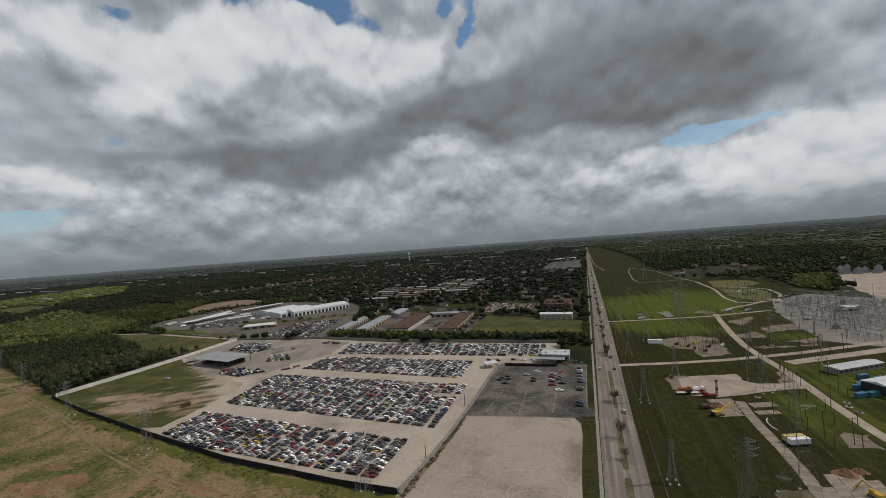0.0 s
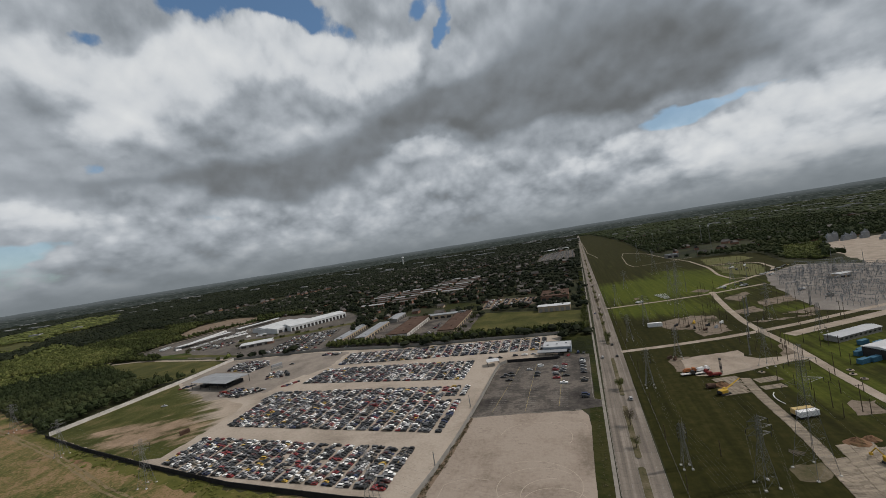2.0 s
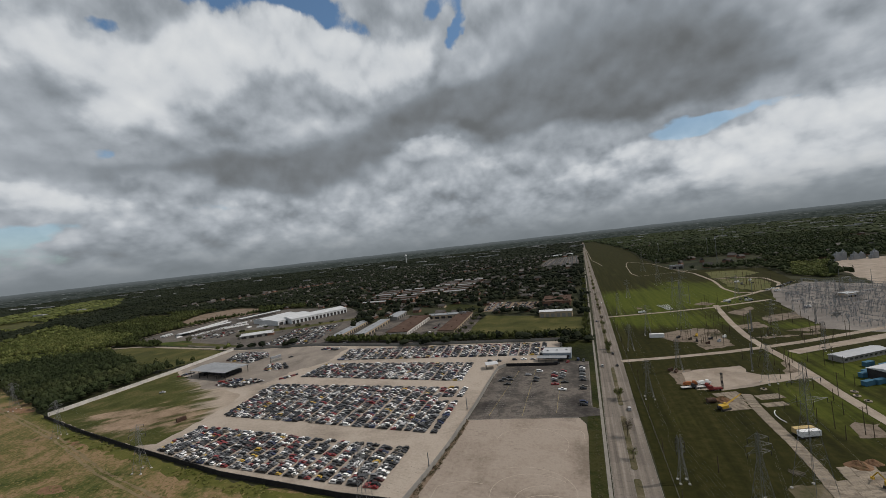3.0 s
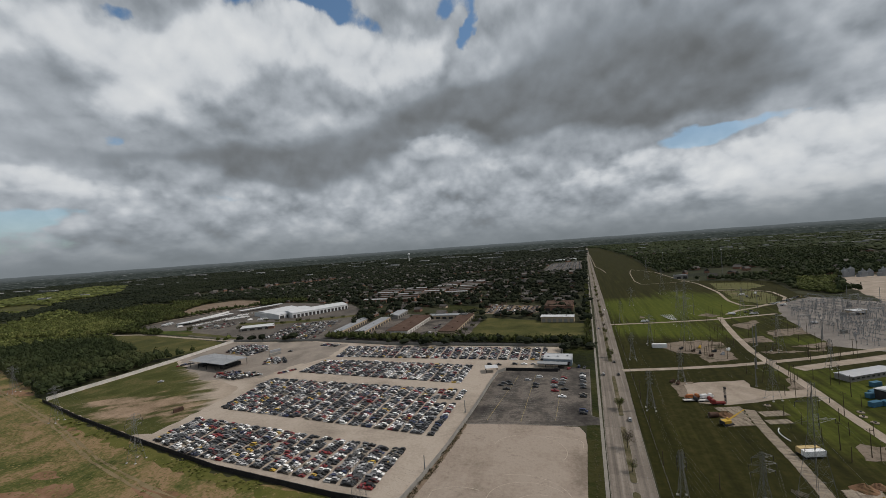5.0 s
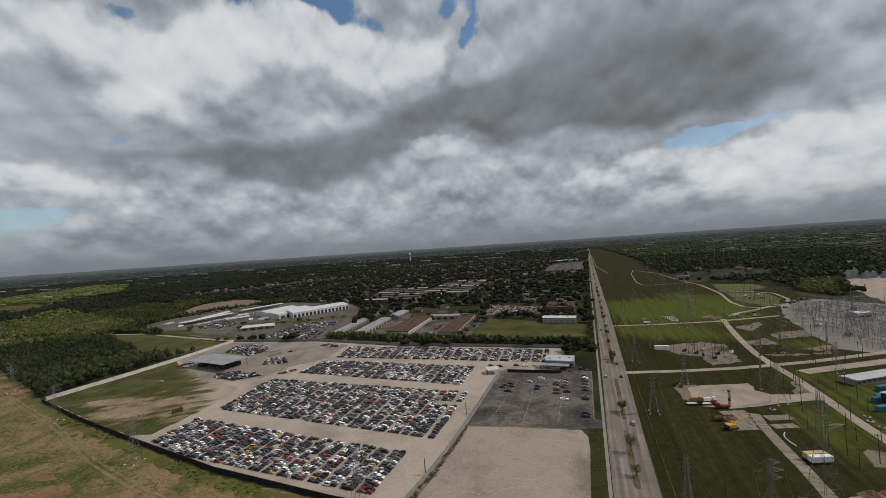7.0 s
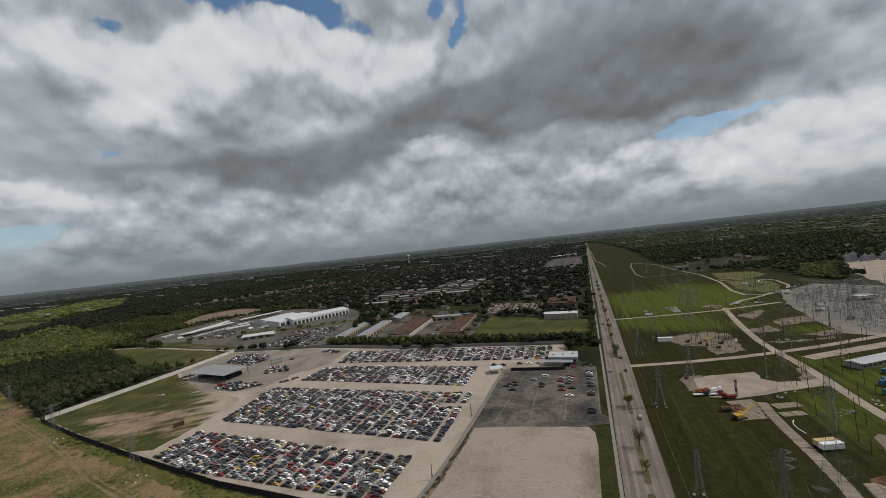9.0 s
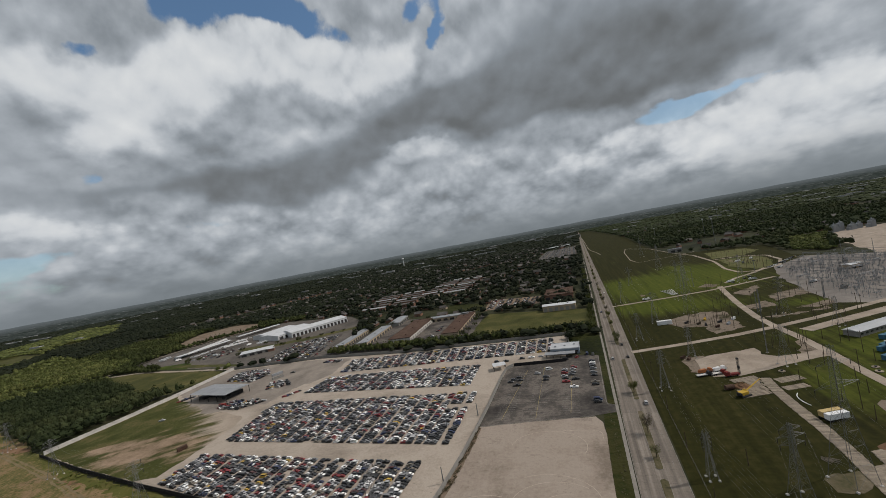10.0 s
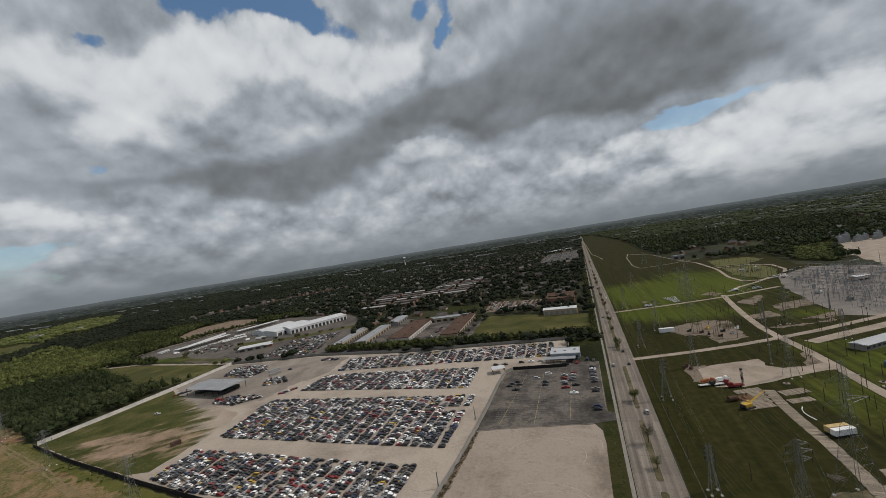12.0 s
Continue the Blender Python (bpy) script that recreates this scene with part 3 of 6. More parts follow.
DEPOT = [(-340, 396), (-459, 384), (-640, 412), (-770, 430), (-800, 520), (-760, 640), (-690, 735), (-480, 690), (-400, 610), (-322, 440)]
SOIL_NW = [(-806, 560), (-894, 602), (-975, 723), (-935, 800), (-810, 770), (-740, 690), (-785, 620)]
TRADE = [(-338, 388), (-150, 392), (-140, 420), (-150, 548), (-300, 580), (-330, 500)]
PLANT = [(352, 645), (430, 560), (700, 560), (760, 960), (470, 960), (405, 869), (376, 733)]

ring = [(4900 * math.cos(a), 4900 * math.sin(a)) for a in np.linspace(0, 2 * math.pi, 97)[:-1]]
ground = thing("ground", Geo().prism(ring, -1.0, 0.0), "ground", label="flat wooded plain of dark green and brown", category="ground", kind="structure")
sheet("scrubland", SCRUB, 0.03, "scrub", "rough olive and brown grassland under the power lines", rag=3.0, step=15)
sheet("grass_field", EAST, 0.03, "field_grass", "mown dark green grass beside the road, sunlit pools in its colour", rag=0.6, step=30)
sheet("meadow", FIELD_W, 0.04, "meadow", "pale green meadow behind the yard wall", rag=1.5)
sheet("sports_field", FIELD_N, 0.04, "meadow", "plain green field beside the road", rag=1.0)
# strip of grass painted bright where the sun falls on it
sheet("lawn", [(-723, 421), (-639, 437), (-610, 431), (-583, 402), (-640, 410)], 0.05, "lawn", "lawn strip at the depot entrance, sunlight put into its colour", rag=1.5)
sheet("sports_field", GREEN_N, 0.04, "grass", "dark green field behind the trade estate", rag=1.0)
sheet("bare_soil", SOIL_NW, 0.03, "dirt", "red-brown bare soil beyond the depot", rag=5.0)
sheet("depot_yard", DEPOT, 0.035, "apron", "stained paved apron of a vehicle depot", "yard", rag=2.0)
sheet("trade_estate_paving", TRADE, 0.05, "asphalt", "worn paving between low trade buildings", "yard", rag=1.0)
sheet("plant_apron", PLANT, 0.06, "lane_gravel", "bare pale gravel apron", "yard", rag=3.0)
sheet("yard_floor", YARD, 0.06, "gravel", "pale compacted gravel of the car yard", "yard")
sheet("yard_grass", [(-445, 182), (-444, 180), (-360, 165.5), (-290, 155.5), (-274, 160), (-277, 193), (-281, 225), (-290, 240), (-345, 256), (-395, 274), (-425, 280), (-446, 292)], 0.08, "worn_corner", "patchy grass worn to tan soil in the yard corner", rag=0.8, step=5, seed=4)
sheet("worn_yard_floor", [(-455, 302), (-395, 270), (-345, 248), (-292, 262), (-284, 300), (-266, 332), (-276, 382), (-331, 389), (-455, 374)], 0.082, "oily_gravel", "oil-darkened gravel at the crusher end of the yard", "yard", rag=3.0, step=6, seed=3)
sheet("dirt_lot", [(-83, 136), (-80, 112), (-6.5, 112), (-6, 166), (-6, 206), (-7, 220), (-10.5, 227), (-50, 221.6), (-76.5, 216.5), (-77.6, 187), (-79.6, 160)], 0.07, "lot_dirt", "empty tan dirt lot", "yard", rag=0.3, step=6)
sheet("verge", [(-6, 100), (1.0, 100), (1.4, 231), (-6, 231)], 0.08, "grass", "narrow strip of grass beside the pavement", rag=0.3)
sheet("verge", [(-4.5, 241), (1.4, 241), (1.4, 396), (-27, 396), (-27, 372), (-4.5, 318)], 0.08, "grass", "strip of grass beside the pavement", rag=0.3)
sheet("parking_lot", [(-76.4, 217.2), (-50, 222.2), (-11, 227.8), (1.4, 232), (1.4, 240), (-3, 242), (-3.5, 330), (-29, 336), (-29, 320.2), (-70.5, 316.4), (-75.6, 309), (-76, 291), (-75.8, 248)], 0.09, "asphalt", "worn dark asphalt car park with faded lines", "car park")
for x0, y0, x1, y1, mat in ((-64.5, 224, -58, 306, "yellow_line"), (-44, 226, -45, 310, "yellow_line"), (-24, 232, -24, 312, "yellow_line")):
    g = Geo().prism([(x0, y0), (x0 + .16, y0), (x1 + .16, y1), (x1, y1)], 0.09, 0.105)
    thing("lane_line", g, mat, label="faded yellow painted line", category="marking", kind="structure")
g = Geo()
for x0, y0, x1, y1 in ((-64.5, 224, -58, 306), (-44, 226, -45, 310), (-24, 232, -24, 312)):
    for i in range(30):
        t = i / 29
        g.box(x0 + (x1 - x0) * t, y0 + (y1 - y0) * t, 0.095, 10.5, 0.12, 0.012)
thing("stall_lines", g, "line", label="faint worn stall lines", category="marking", kind="structure")

# the divided road, its median islands with kerbs, pavement and lines
sheet("road", [(3.2, -500), (21, -500), (21, 210), (21.4, 267), (22.1, 333), (22.5, 422), (23, 576), (22.5, 860), (21, 1869), (19, 4200), (3, 4200), (5.5, 1034), (6.2, 615), (5, 419), (4, 282), (3.2, 206)], 0.05, "concrete_road", "worn pale concrete boulevard with a median", "road")
for line in ([(3.0, -300), (3.0, 206), (3.8, 282), (4.8, 419), (6.0, 615), (5.3, 1034)], [(21.2, -300), (21.2, 210), (21.6, 267), (22.3, 333), (22.7, 422), (23.2, 576), (22.7, 860), (21.2, 1869)]):
    thing("kerb", Geo().prism(strip(line, .22), 0, 0.2), "kerb", label="pale concrete kerb", category="kerb", kind="structure")
sheet("pavement", [(0.9, -300), (2.5, -300), (2.5, 1200), (0.9, 1200)], 0.15, "kerb", "pale concrete pavement along the road", "pavement")
islands = [(100, 173, 3.4), (179, 232, 3.2), (246, 316, 3.0), (352, 490, 3.4), (520, 690, 3.6), (720, 1000, 3.6), (1030, 1500, 3.6), (1540, 2400, 3.6)]
for a, b, w in islands:
    x, pts = (12.9 if b < 250 else 13.4 if b < 500 else 14.0), []
    for k in range(9):
        q = math.pi * k / 8
        pts.append((x + w / 2 * math.cos(q), b - w / 2 + w / 2 * math.sin(q)))
    for k in range(9):
        q = math.pi + math.pi * k / 8
        pts.append((x + w / 2 * math.cos(q), a + w / 2 + w / 2 * math.sin(q)))
    isl = thing("median_island", Geo().prism(pts, 0, 0.2), "kerb", label="raised grass median island with a pale kerb", category="kerb", kind="structure")
    part("grass_top", Geo().prism([(x + (u - x) * 0.88, a + (v - a) * 0.995 + 0.1) for u, v in pts], 0.19, 0.26), "median_soil", isl)
g = Geo()
for x in (7.6, 18.8):
    for k in range(160):
        g.box(x, 100 + k * 12, 0.045, 0.13, 3.0, 0.02)
thing("lane_dashes", g, "line", label="worn white lane dashes", category="marking", kind="structure")
g = Geo()
for x in (4.0, 24.0):
    for k in range(260):
        g.box(12.2 + (x > 5) * .6, 60 + k * 4.6, 0.042, 16.6, 0.04, 0.012)
thing("slab_joints", g, "dark_steel", label="dark joints between road slabs", category="joint", kind="structure")

# gravel lanes among the grass east of the road
LANES = [
    ("gravel_lane", [(21.5, 331), (60, 341), (100, 354), (124, 364), (161, 381), (236, 422), (330, 470)], 5.6),
    ("gravel_lane", [(22, 502), (80, 516), (135, 533), (175, 552), (212, 570)], 4.6),
    ("gravel_lane", [(148, 548), (142, 510), (134, 450), (129.5, 400), (129.5, 368), (131.5, 340), (131.5, 305), (130.5, 275), (131, 240), (134, 200), (136, 150)], 5.6),
    ("gravel_lane", [(208, 889), (207, 766), (194, 676), (197, 632), (215, 626), (249, 647), (272, 700), (278, 760), (255, 786), (212, 787)], 4.0),
    ("gravel_lane", [(160, 566), (178, 590), (205, 613), (230, 640)], 4.6),
    ("gravel_lane", [(142, 352), (172, 369), (200, 384), (300, 440)], 9.0),
    ("concrete_path", [(22, 2480), (27, 1900), (29, 1500), (46, 1330), (52, 1233)], 2.0),
    ("concrete_path", [(128, 1296), (112, 1180), (101, 972), (108, 905), (170, 925), (230, 960)], 1.8),
    ("gravel_lane", [(128, 1296), (175, 1180), (190, 1000), (208, 889)], 2.4),
]
for level, (name, line, w) in enumerate(LANES):
    p = np.array(line, float)
    k = np.linspace(0, len(p) - 1, 4 * len(p))
    fine = np.c_[np.interp(k, range(len(p)), p[:, 0]), np.interp(k, range(len(p)), p[:, 1])]
    sheet(name, strip(fine, w), 0.08 + 0.004 * level, "lane_gravel", "pale gravel service lane across the grass" if "gravel" in name else "pale winding footpath in the grass", "lane")
sheet("gravel_pad", [(59, 305), (67, 311), (84, 317), (99, 320.5), (98.5, 308), (104, 302.5), (118, 305), (134, 312), (133, 300), (118, 294), (104, 288), (92, 281), (74, 274), (60, 274), (57, 286)], 0.075, "lane_gravel", "pale bare gravel turning pad", "yard", rag=0.8, step=5)
sheet("substation_gravel", [(196, 420), (199, 467), (213, 560), (240, 640), (300, 700), (345, 655), (420, 560), (420, 430), (330, 420), (240, 400)], 0.07, "stone", "pale crushed stone of the substation", "yard", rag=1.5)
for poly in ([(146, 502), (162, 517), (178, 532), (177, 520), (166, 500), (155, 484)], [(133, 439), (156, 453), (158, 433), (138, 426)], [(61, 400), (63, 417), (76, 424), (99, 434), (115, 428), (113, 400), (112, 373), (88, 361), (86, 384), (71, 386)],
             [(168, 476), (190, 488), (216, 500), (213, 472), (181, 460), (164, 450)], [(184, 428), (209, 442), (207, 428), (184, 414)], [(165, 416), (183, 428), (182, 414)], [(134, 396), (170, 404), (186, 412), (184, 406), (140, 392)], [(112, 222), (124, 222), (126, 236), (114, 236)],
             [(60, 540), (68, 548), (60, 556)], [(128, 560), (140, 575), (150, 560), (140, 548)], [(50, 296), (53, 310), (66, 312), (61, 300), (60, 280), (53, 278)], [(118, 305), (127, 330), (134, 318), (128, 306)]):
    sheet("bare_patch", poly, 0.055, "worn_pad", "worn bare patch in the grass", rag=1.6, step=3, seed=len(poly))
for k, (line, w) in enumerate((([(-1100, 300), (-980, 335), (-860, 366), (-770, 391), (-700, 402), (-640, 399), (-560, 390), (-464, 382)], 6.0), ([(-770, 391), (-790, 440), (-800, 520), (-760, 640)], 6.0))):
    sheet("dirt_road", ragged(strip(line, w), 9, .8, k), 0.055, "lane_gravel", "pale dirt track at the edge of the wood", "lane")
for k, line in enumerate(([(-700, 214), (-505, 177), (-422, 161), (-371, 151), (-314, 137), (-274, 127), (-217, 117), (-150, 110), (-90, 104)], [(-700, 217), (-505, 180), (-422, 164), (-371, 154), (-314, 140), (-274, 130), (-217, 120), (-150, 113), (-90, 107)])):
    sheet("wheel_track", ragged(strip(line, 1.5), 8, .5, k), 0.05, "track", "worn wheel track through rough grass", "lane")


sheet("tower_base_soil", [(66, 168), (65.5, 175), (70, 179), (79, 181), (80, 174), (73, 169)], 0.058, "median_soil", "rough dark soil under the power tower", rag=.8, step=3, seed=5)


# ---- yard walls ----
def fence(name, line, height, mat, label, bay=5.0, thick=0.25, cap=None):
    """A wall of equal panels between posts along a line."""
    ob = thing(name, label=label, category="wall", kind="structure", at=(*line[0], 0))
    made = {}
    for (x0, y0), (x1, y1) in zip(line, line[1:]):
        far, turn = math.hypot(x1 - x0, y1 - y0), math.degrees(math.atan2(y1 - y0, x1 - x0))
        k = max(1, round(far / bay))
        w = round(far / k, 3)
        if w not in made:
            g = Geo().box(w / 2, 0, 0, w - 0.3, thick, height)
            q = Geo().box(0, 0, 0, 0.34, thick + 0.12, height + 0.12)
            for r in range(3):
                g.box(w / 2, -thick / 2 - 0.03, height * (0.12 + 0.36 * r), w - 0.3, 0.06, 0.1)
            made[w] = g.mesh("wall_panel", cap or mat), q.mesh("wall_post", mat)
        for i in range(k):
            at = (x0 + (x1 - x0) * i / k - line[0][0], y0 + (y1 - y0) * i / k - line[0][1], 0)
            part("wall_panel", made[w][0], None, ob, at=at, turn=turn)
            part("wall_post", made[w][1], None, ob, at=at, turn=turn)
    return ob


fence("wall_south", [(-446, 177.8), (-360, 162.5), (-277, 150.5), (-191, 139.5), (-114, 136.5), (-83, 137.5)], 2.7, "black_wall", "long black panel wall round the yard")
fence("wall_east", [(-82.5, 138), (-79.8, 160), (-77.8, 187), (-76.8, 216), (-76.2, 248), (-76.5, 291), (-76, 309), (-71, 316.6)], 2.7, "grey_wall", "grey panel wall between yard and car park")
fence("wall_lot", [(-70.5, 316.8), (-28, 320.5)], 2.6, "black_wall", "dark panel wall behind the car park")
fence("wall_west", [(-446, 180.5), (-446, 240), (-449, 300), (-457.5, 377)], 3.4, "concrete", "pale concrete panel wall")
fence("wall_north", [(-458, 378), (-331, 394), (-213, 387), (-29, 398)], 3.0, "grey_wall", "grey panel wall along the back of the yard")
fence("wall_office", [(-28, 398), (-27.5, 368)], 3.0, "grey_wall", "grey panel wall beside the office")


# ---- cars ----
def car_shape(style, seed=0):
    """Body, windows, wheels and lamps of a car that points along x, 1 m being 1 m."""
    L, W, H = {"sedan": (4.7, 1.8, 1.45), "suv": (4.7, 1.88, 1.75), "pickup": (5.6, 1.95, 1.85), "van": (5.1, 1.95, 2.0)}[style]
    w, low, belt = W / 2, 0.28, {"sedan": 0.92, "suv": 1.05, "pickup": 1.1, "van": 1.05}[style]
    nose, tail = L / 2, -L / 2
    c0, c1, r0, r1 = {"sedan": (0.95, -1.75, 0.25, -1.05), "suv": (1.05, -2.25, 0.35, -2.0), "pickup": (1.05, -0.75, 0.4, -0.5), "van": (1.75, -2.5, 0.95, -2.4)}[style]
    body = Geo()
    st = [(nose, 0.45, belt - 0.22, 0.80), (nose - 0.35, low, belt - 0.12, 0.97), (c0, low, belt, 1), (c1, low, belt, 1), (tail + 0.25, low, belt - 0.03, 0.98), (tail, 0.42, belt - 0.15, 0.86)]
    v, f = [], []
    for x, lo, hi, k in st:
        v += [(x, -w * k, lo), (x, -w * k * 1.0, (lo + hi) / 2 + .08), (x, -w * k * 0.92, hi), (x, w * k * 0.92, hi), (x, w * k, (lo + hi) / 2 + .08), (x, w * k, lo)]
    for i in range(len(st) - 1):
        for j in range(6):
            if i == 2 and j == 2:
                continue
            a, b = i * 6 + j, i * 6 + (j + 1) % 6
            f.append((b, a, a + 6, b + 6))
    f += [tuple(range(6)), tuple(range(len(v) - 1, len(v) - 7, -1))]
    k = len(v)
    rw = w * 0.74
    v += [(r0, -rw, H - .04), (r0, rw, H - .04), (r1, rw, H - .04), (r1, -rw, H - .04), ((r0 + r1) / 2, -rw * 0.9, H), ((r0 + r1) / 2, rw * 0.9, H)]
    a, b, c, d = 2 * 6 + 2, 2 * 6 + 3, 3 * 6 + 3, 3 * 6 + 2
    f += [(a, b, k + 1, k), (c, d, k + 3, k + 2), (d, a, k, k + 3), (b, c, k + 2, k + 1), (k, k + 1, k + 5, k + 4), (k + 2, k + 3, k + 4, k + 5), (k + 3, k, k + 4), (k + 1, k + 2, k + 5)]
    body.add(v, f)
    if style == "pickup":
        body.box((tail + c1) / 2 - .05, 0, belt - 0.02, (c1 - tail) - 0.35, W * 0.8, 0.03)
    panes, glass = [], Geo()
    for q in ((a, b, k + 1, k), (c, d, k + 3, k + 2), (d, a, k, k + 3), (b, c, k + 2, k + 1)):
        p = np.array([v[i] for i in q])
        n = np.cross(p[1] - p[0], p[3] - p[0])
        m = p.mean(0)
        pane = m + (p - m) * np.array([0.9, 0.86, 0.78]) + n / np.linalg.norm(n) * 0.012
        glass.add(pane, [(0, 1, 2, 3)])
        panes.append(Geo().add(pane, [(0, 1, 2, 3)]))
    wheels = Geo().tube((0, -0.11, 0.33), (0, 0.11, 0.33), 0.33, sides=10)
    wheels.tube((0, -0.125, 0.33), (0, 0.125, 0.33), 0.19, sides=8, mat=1)
    spots = [(s * L * 0.30, t * (w - 0.12)) for s in (1, -1) for t in (1, -1)]
    lamps = [Geo().box(nose - 0.02, t * w * 0.6, belt - 0.36, 0.08, 0.32, 0.13) for t in (1, -1)]
    return {"body": body, "windows": glass, "panes": panes, "wheel": wheels, "spots": spots, "headlights": lamps}


STYLES = {s: car_shape(s) for s in ("sedan", "suv", "pickup", "van")}


def make_car(style, label, group, paint="car_paint", lamps=True):
    s = STYLES[style]
    ob = thing("car" if style != "pickup" else "pickup_truck", s["body"], paint, label=label, category="car" if style != "pickup" else "pickup", group=group)
    for name, pane in zip(("windscreen", "rear_window", "side_window", "side_window"), s["panes"]):
        part(name, pane, "glass", ob)
    for lamp in s["headlights"] if lamps else ():
        part("headlight", lamp, "white", ob)
    wheel = s["wheel"].mesh("wheel", ["rubber", "steel"])
    for x, y in s["spots"]:
        part("wheel", wheel, None, ob, at=(x, y, 0))
    return ob


YARD_SIZE = 0.91      # yard cars are mostly compacts, many without bumpers


def car_lump(g, style, places, turns):
    """Cars joined to a mesh of many."""
    s = STYLES[style]
    places, turns = np.asarray(places, float), np.asarray(turns, float)
    one = np.full((len(places), 3), YARD_SIZE)
    for key, mat in (("body", 0), ("windows", 1)):
        v = np.concatenate(s[key].v)
        polys = []
        for f in s[key].f:
            polys += [(f[0], f[i], f[i + 1]) for i in range(1, len(f) - 1)]
        g.scatter((v, np.array(polys)), places, one, turns, mat)
    wv, wf = np.concatenate(s["wheel"].v)[:20], np.array([(i, (i + 1) % 10, 10 + (i + 1) % 10, 10 + i) for i in range(10)])
    for x, y in s["spots"]:
        c, q = np.cos(turns), np.sin(turns)
        g.scatter((wv, wf), places + YARD_SIZE * np.c_[x * c - y * q, x * q + y * c, 0 * c], one, turns, 2)


def rows_of_cars(quad, pitch_x, pitch_y, rng, skip=0.05):
    """Places of cars in columns over a four-cornered block: near left, near right, far right, far left."""
    a, b, c, d = (np.array(p, float) for p in quad)
    out, n = [], int(np.linalg.norm(b - a) / pitch_x)
    for i in range(n):
        u = (i + 0.5 + (-0.14 if i % 2 else 0.14)) / n
        p, q = a + (b - a) * u, d + (c - d) * u
        m = int(np.linalg.norm(q - p) / pitch_y)
        for j in range(m):
            if rng.random() < skip:
                continue
            xy = p + (q - p) * (j + 0.5) / m + (rng.gauss(0, 0.18), rng.gauss(0, 0.10))
            out.append((xy[0], xy[1], 0.07, (0 if rng.random() < 0.5 else math.pi) + rng.gauss(0.03, 0.06)))
    return out


BLOCKS = [
    [(-233, 146.5), (-98, 144.5), (-98, 180.5), (-233, 183.5)],
    [(-265, 154), (-233.5, 148), (-233.5, 183.5), (-266, 185.5)],
    [(-266, 201), (-107.2, 198.4), (-107.2, 266), (-275, 262.5)],
    [(-107, 198.4), (-89.6, 197.6), (-90.6, 242), (-107, 242.5)],
    [(-107, 249), (-90, 250), (-90.5, 267.5), (-107, 266)],
    [(-263, 283), (-99, 281), (-101, 325), (-262, 321)],
    [(-258, 333), (-41, 348.5), (-42.5, 388), (-268, 372)],
]
rng = random.Random(7)
kinds = ["sedan"] * 11 + ["suv"] * 7 + ["pickup"] * 3 + ["van"] * 2
loose = {s: [] for s in STYLES}
master = {}
near = 0
for n, block in enumerate(BLOCKS):
    for x, y, z, turn in rows_of_cars(block, 4.75, 1.86, rng):
        style = rng.choice(kinds)
        if n == 0 and x > -188 and near < 260:
            near += 1
            m = pose(x, y, z, 0, 0, math.degrees(turn)) @ Matrix.Scale(YARD_SIZE, 4)
            if style in master:
                copy_thing(master[style], m)
            else:
                master[style] = make_car(style, "dented salvage %s parked tightly in a yard row" % ("car" if style != "pickup" else "pickup"), "salvage cars in yard rows", lamps=False)
                master[style].matrix_basis = m
        else:
            loose[style].append((x, y, z, turn))
# heaps and short rows at the crusher end of the yard
for quad, layers in (([(-345, 257), (-312, 253), (-294, 271), (-341, 271)], 2), ([(-416, 331), (-369, 322), (-362, 345), (-428, 358)], 2), ([(-428, 358), (-366, 346), (-385, 364), (-420, 364)], 1), ([(-324, 296), (-299, 307), (-316, 321), (-333, 313)], 2), ([(-310, 372), (-285, 370), (-285, 380), (-310, 382)], 1), ([(-284, 276), (-278, 276), (-270, 290), (-276, 290)], 1), ([(-280, 244), (-272, 246), (-270, 262), (-276, 262)], 1), ([(-428, 274), (-420, 274), (-412, 290), (-418, 290)], 1)):
    for lift in range(layers):
        for x, y, z, turn in rows_of_cars(quad, 4.6, 2.2, rng, 0.06 + 0.35 * lift):
            loose[rng.choice(kinds)].append((x, y, z + 1.25 * lift, turn + rng.uniform(-.7, .7)))
for style, rows in loose.items():
    g = Geo()
    rows = np.array(rows)
    car_lump(g, style, rows[:, :3], rows[:, 3])
    thing("salvage_cars", g, ["car_paints", "glass", "rubber"], label="hundreds of dented salvage vehicles in tight rows", category="cars", kind="stuff")

# the car park, the road and the yard's open ground
lot = [(-68, 282, 3, "sedan"), (-66, 286, 5, "suv"), (-63, 290, 2, "sedan"), (-61, 284.5, 8, "sedan"), (-62, 275, 4, "pickup"), (-49, 296, 0, "suv"), (-41, 304, 14, "van"), (-42, 288.5, 0, "suv"), (-42, 283, 0, "sedan"),
       (-29, 301, 0, "sedan"), (-29, 297.5, 3, "suv"), (-29, 294, 0, "suv"), (-29, 288, 0, "sedan"), (-28, 284, 0, "sedan"), (-27.5, 277.5, 0, "pickup"), (-22.5, 304.5, 12, "suv"), (-23, 301, 4, "sedan"), (-23, 295, 0, "sedan"), (-24, 290.5, 0, "sedan"), (-21, 281.5, 8, "pickup"), (-22, 268, 0, "pickup"),
       (-8.8, 316, 0, "suv"), (-8.8, 312.5, 0, "sedan"), (-8.8, 309, 0, "suv"), (-8.8, 305, 0, "sedan"), (-8.5, 299.5, 0, "suv"), (-8.5, 292.5, 0, "suv"), (-8.3, 287, 0, "sedan"), (-8.2, 274.5, 0, "pickup"), (-8.2, 270.5, 0, "suv"), (-8, 247.5, 0, "van"), (-8, 244.2, 0, "suv"), (-12, 334, 84, "van"), (-7.5, 332, 85, "pickup"), (-29, 324, 5, "van"), (-20, 328, 70, "sedan")]
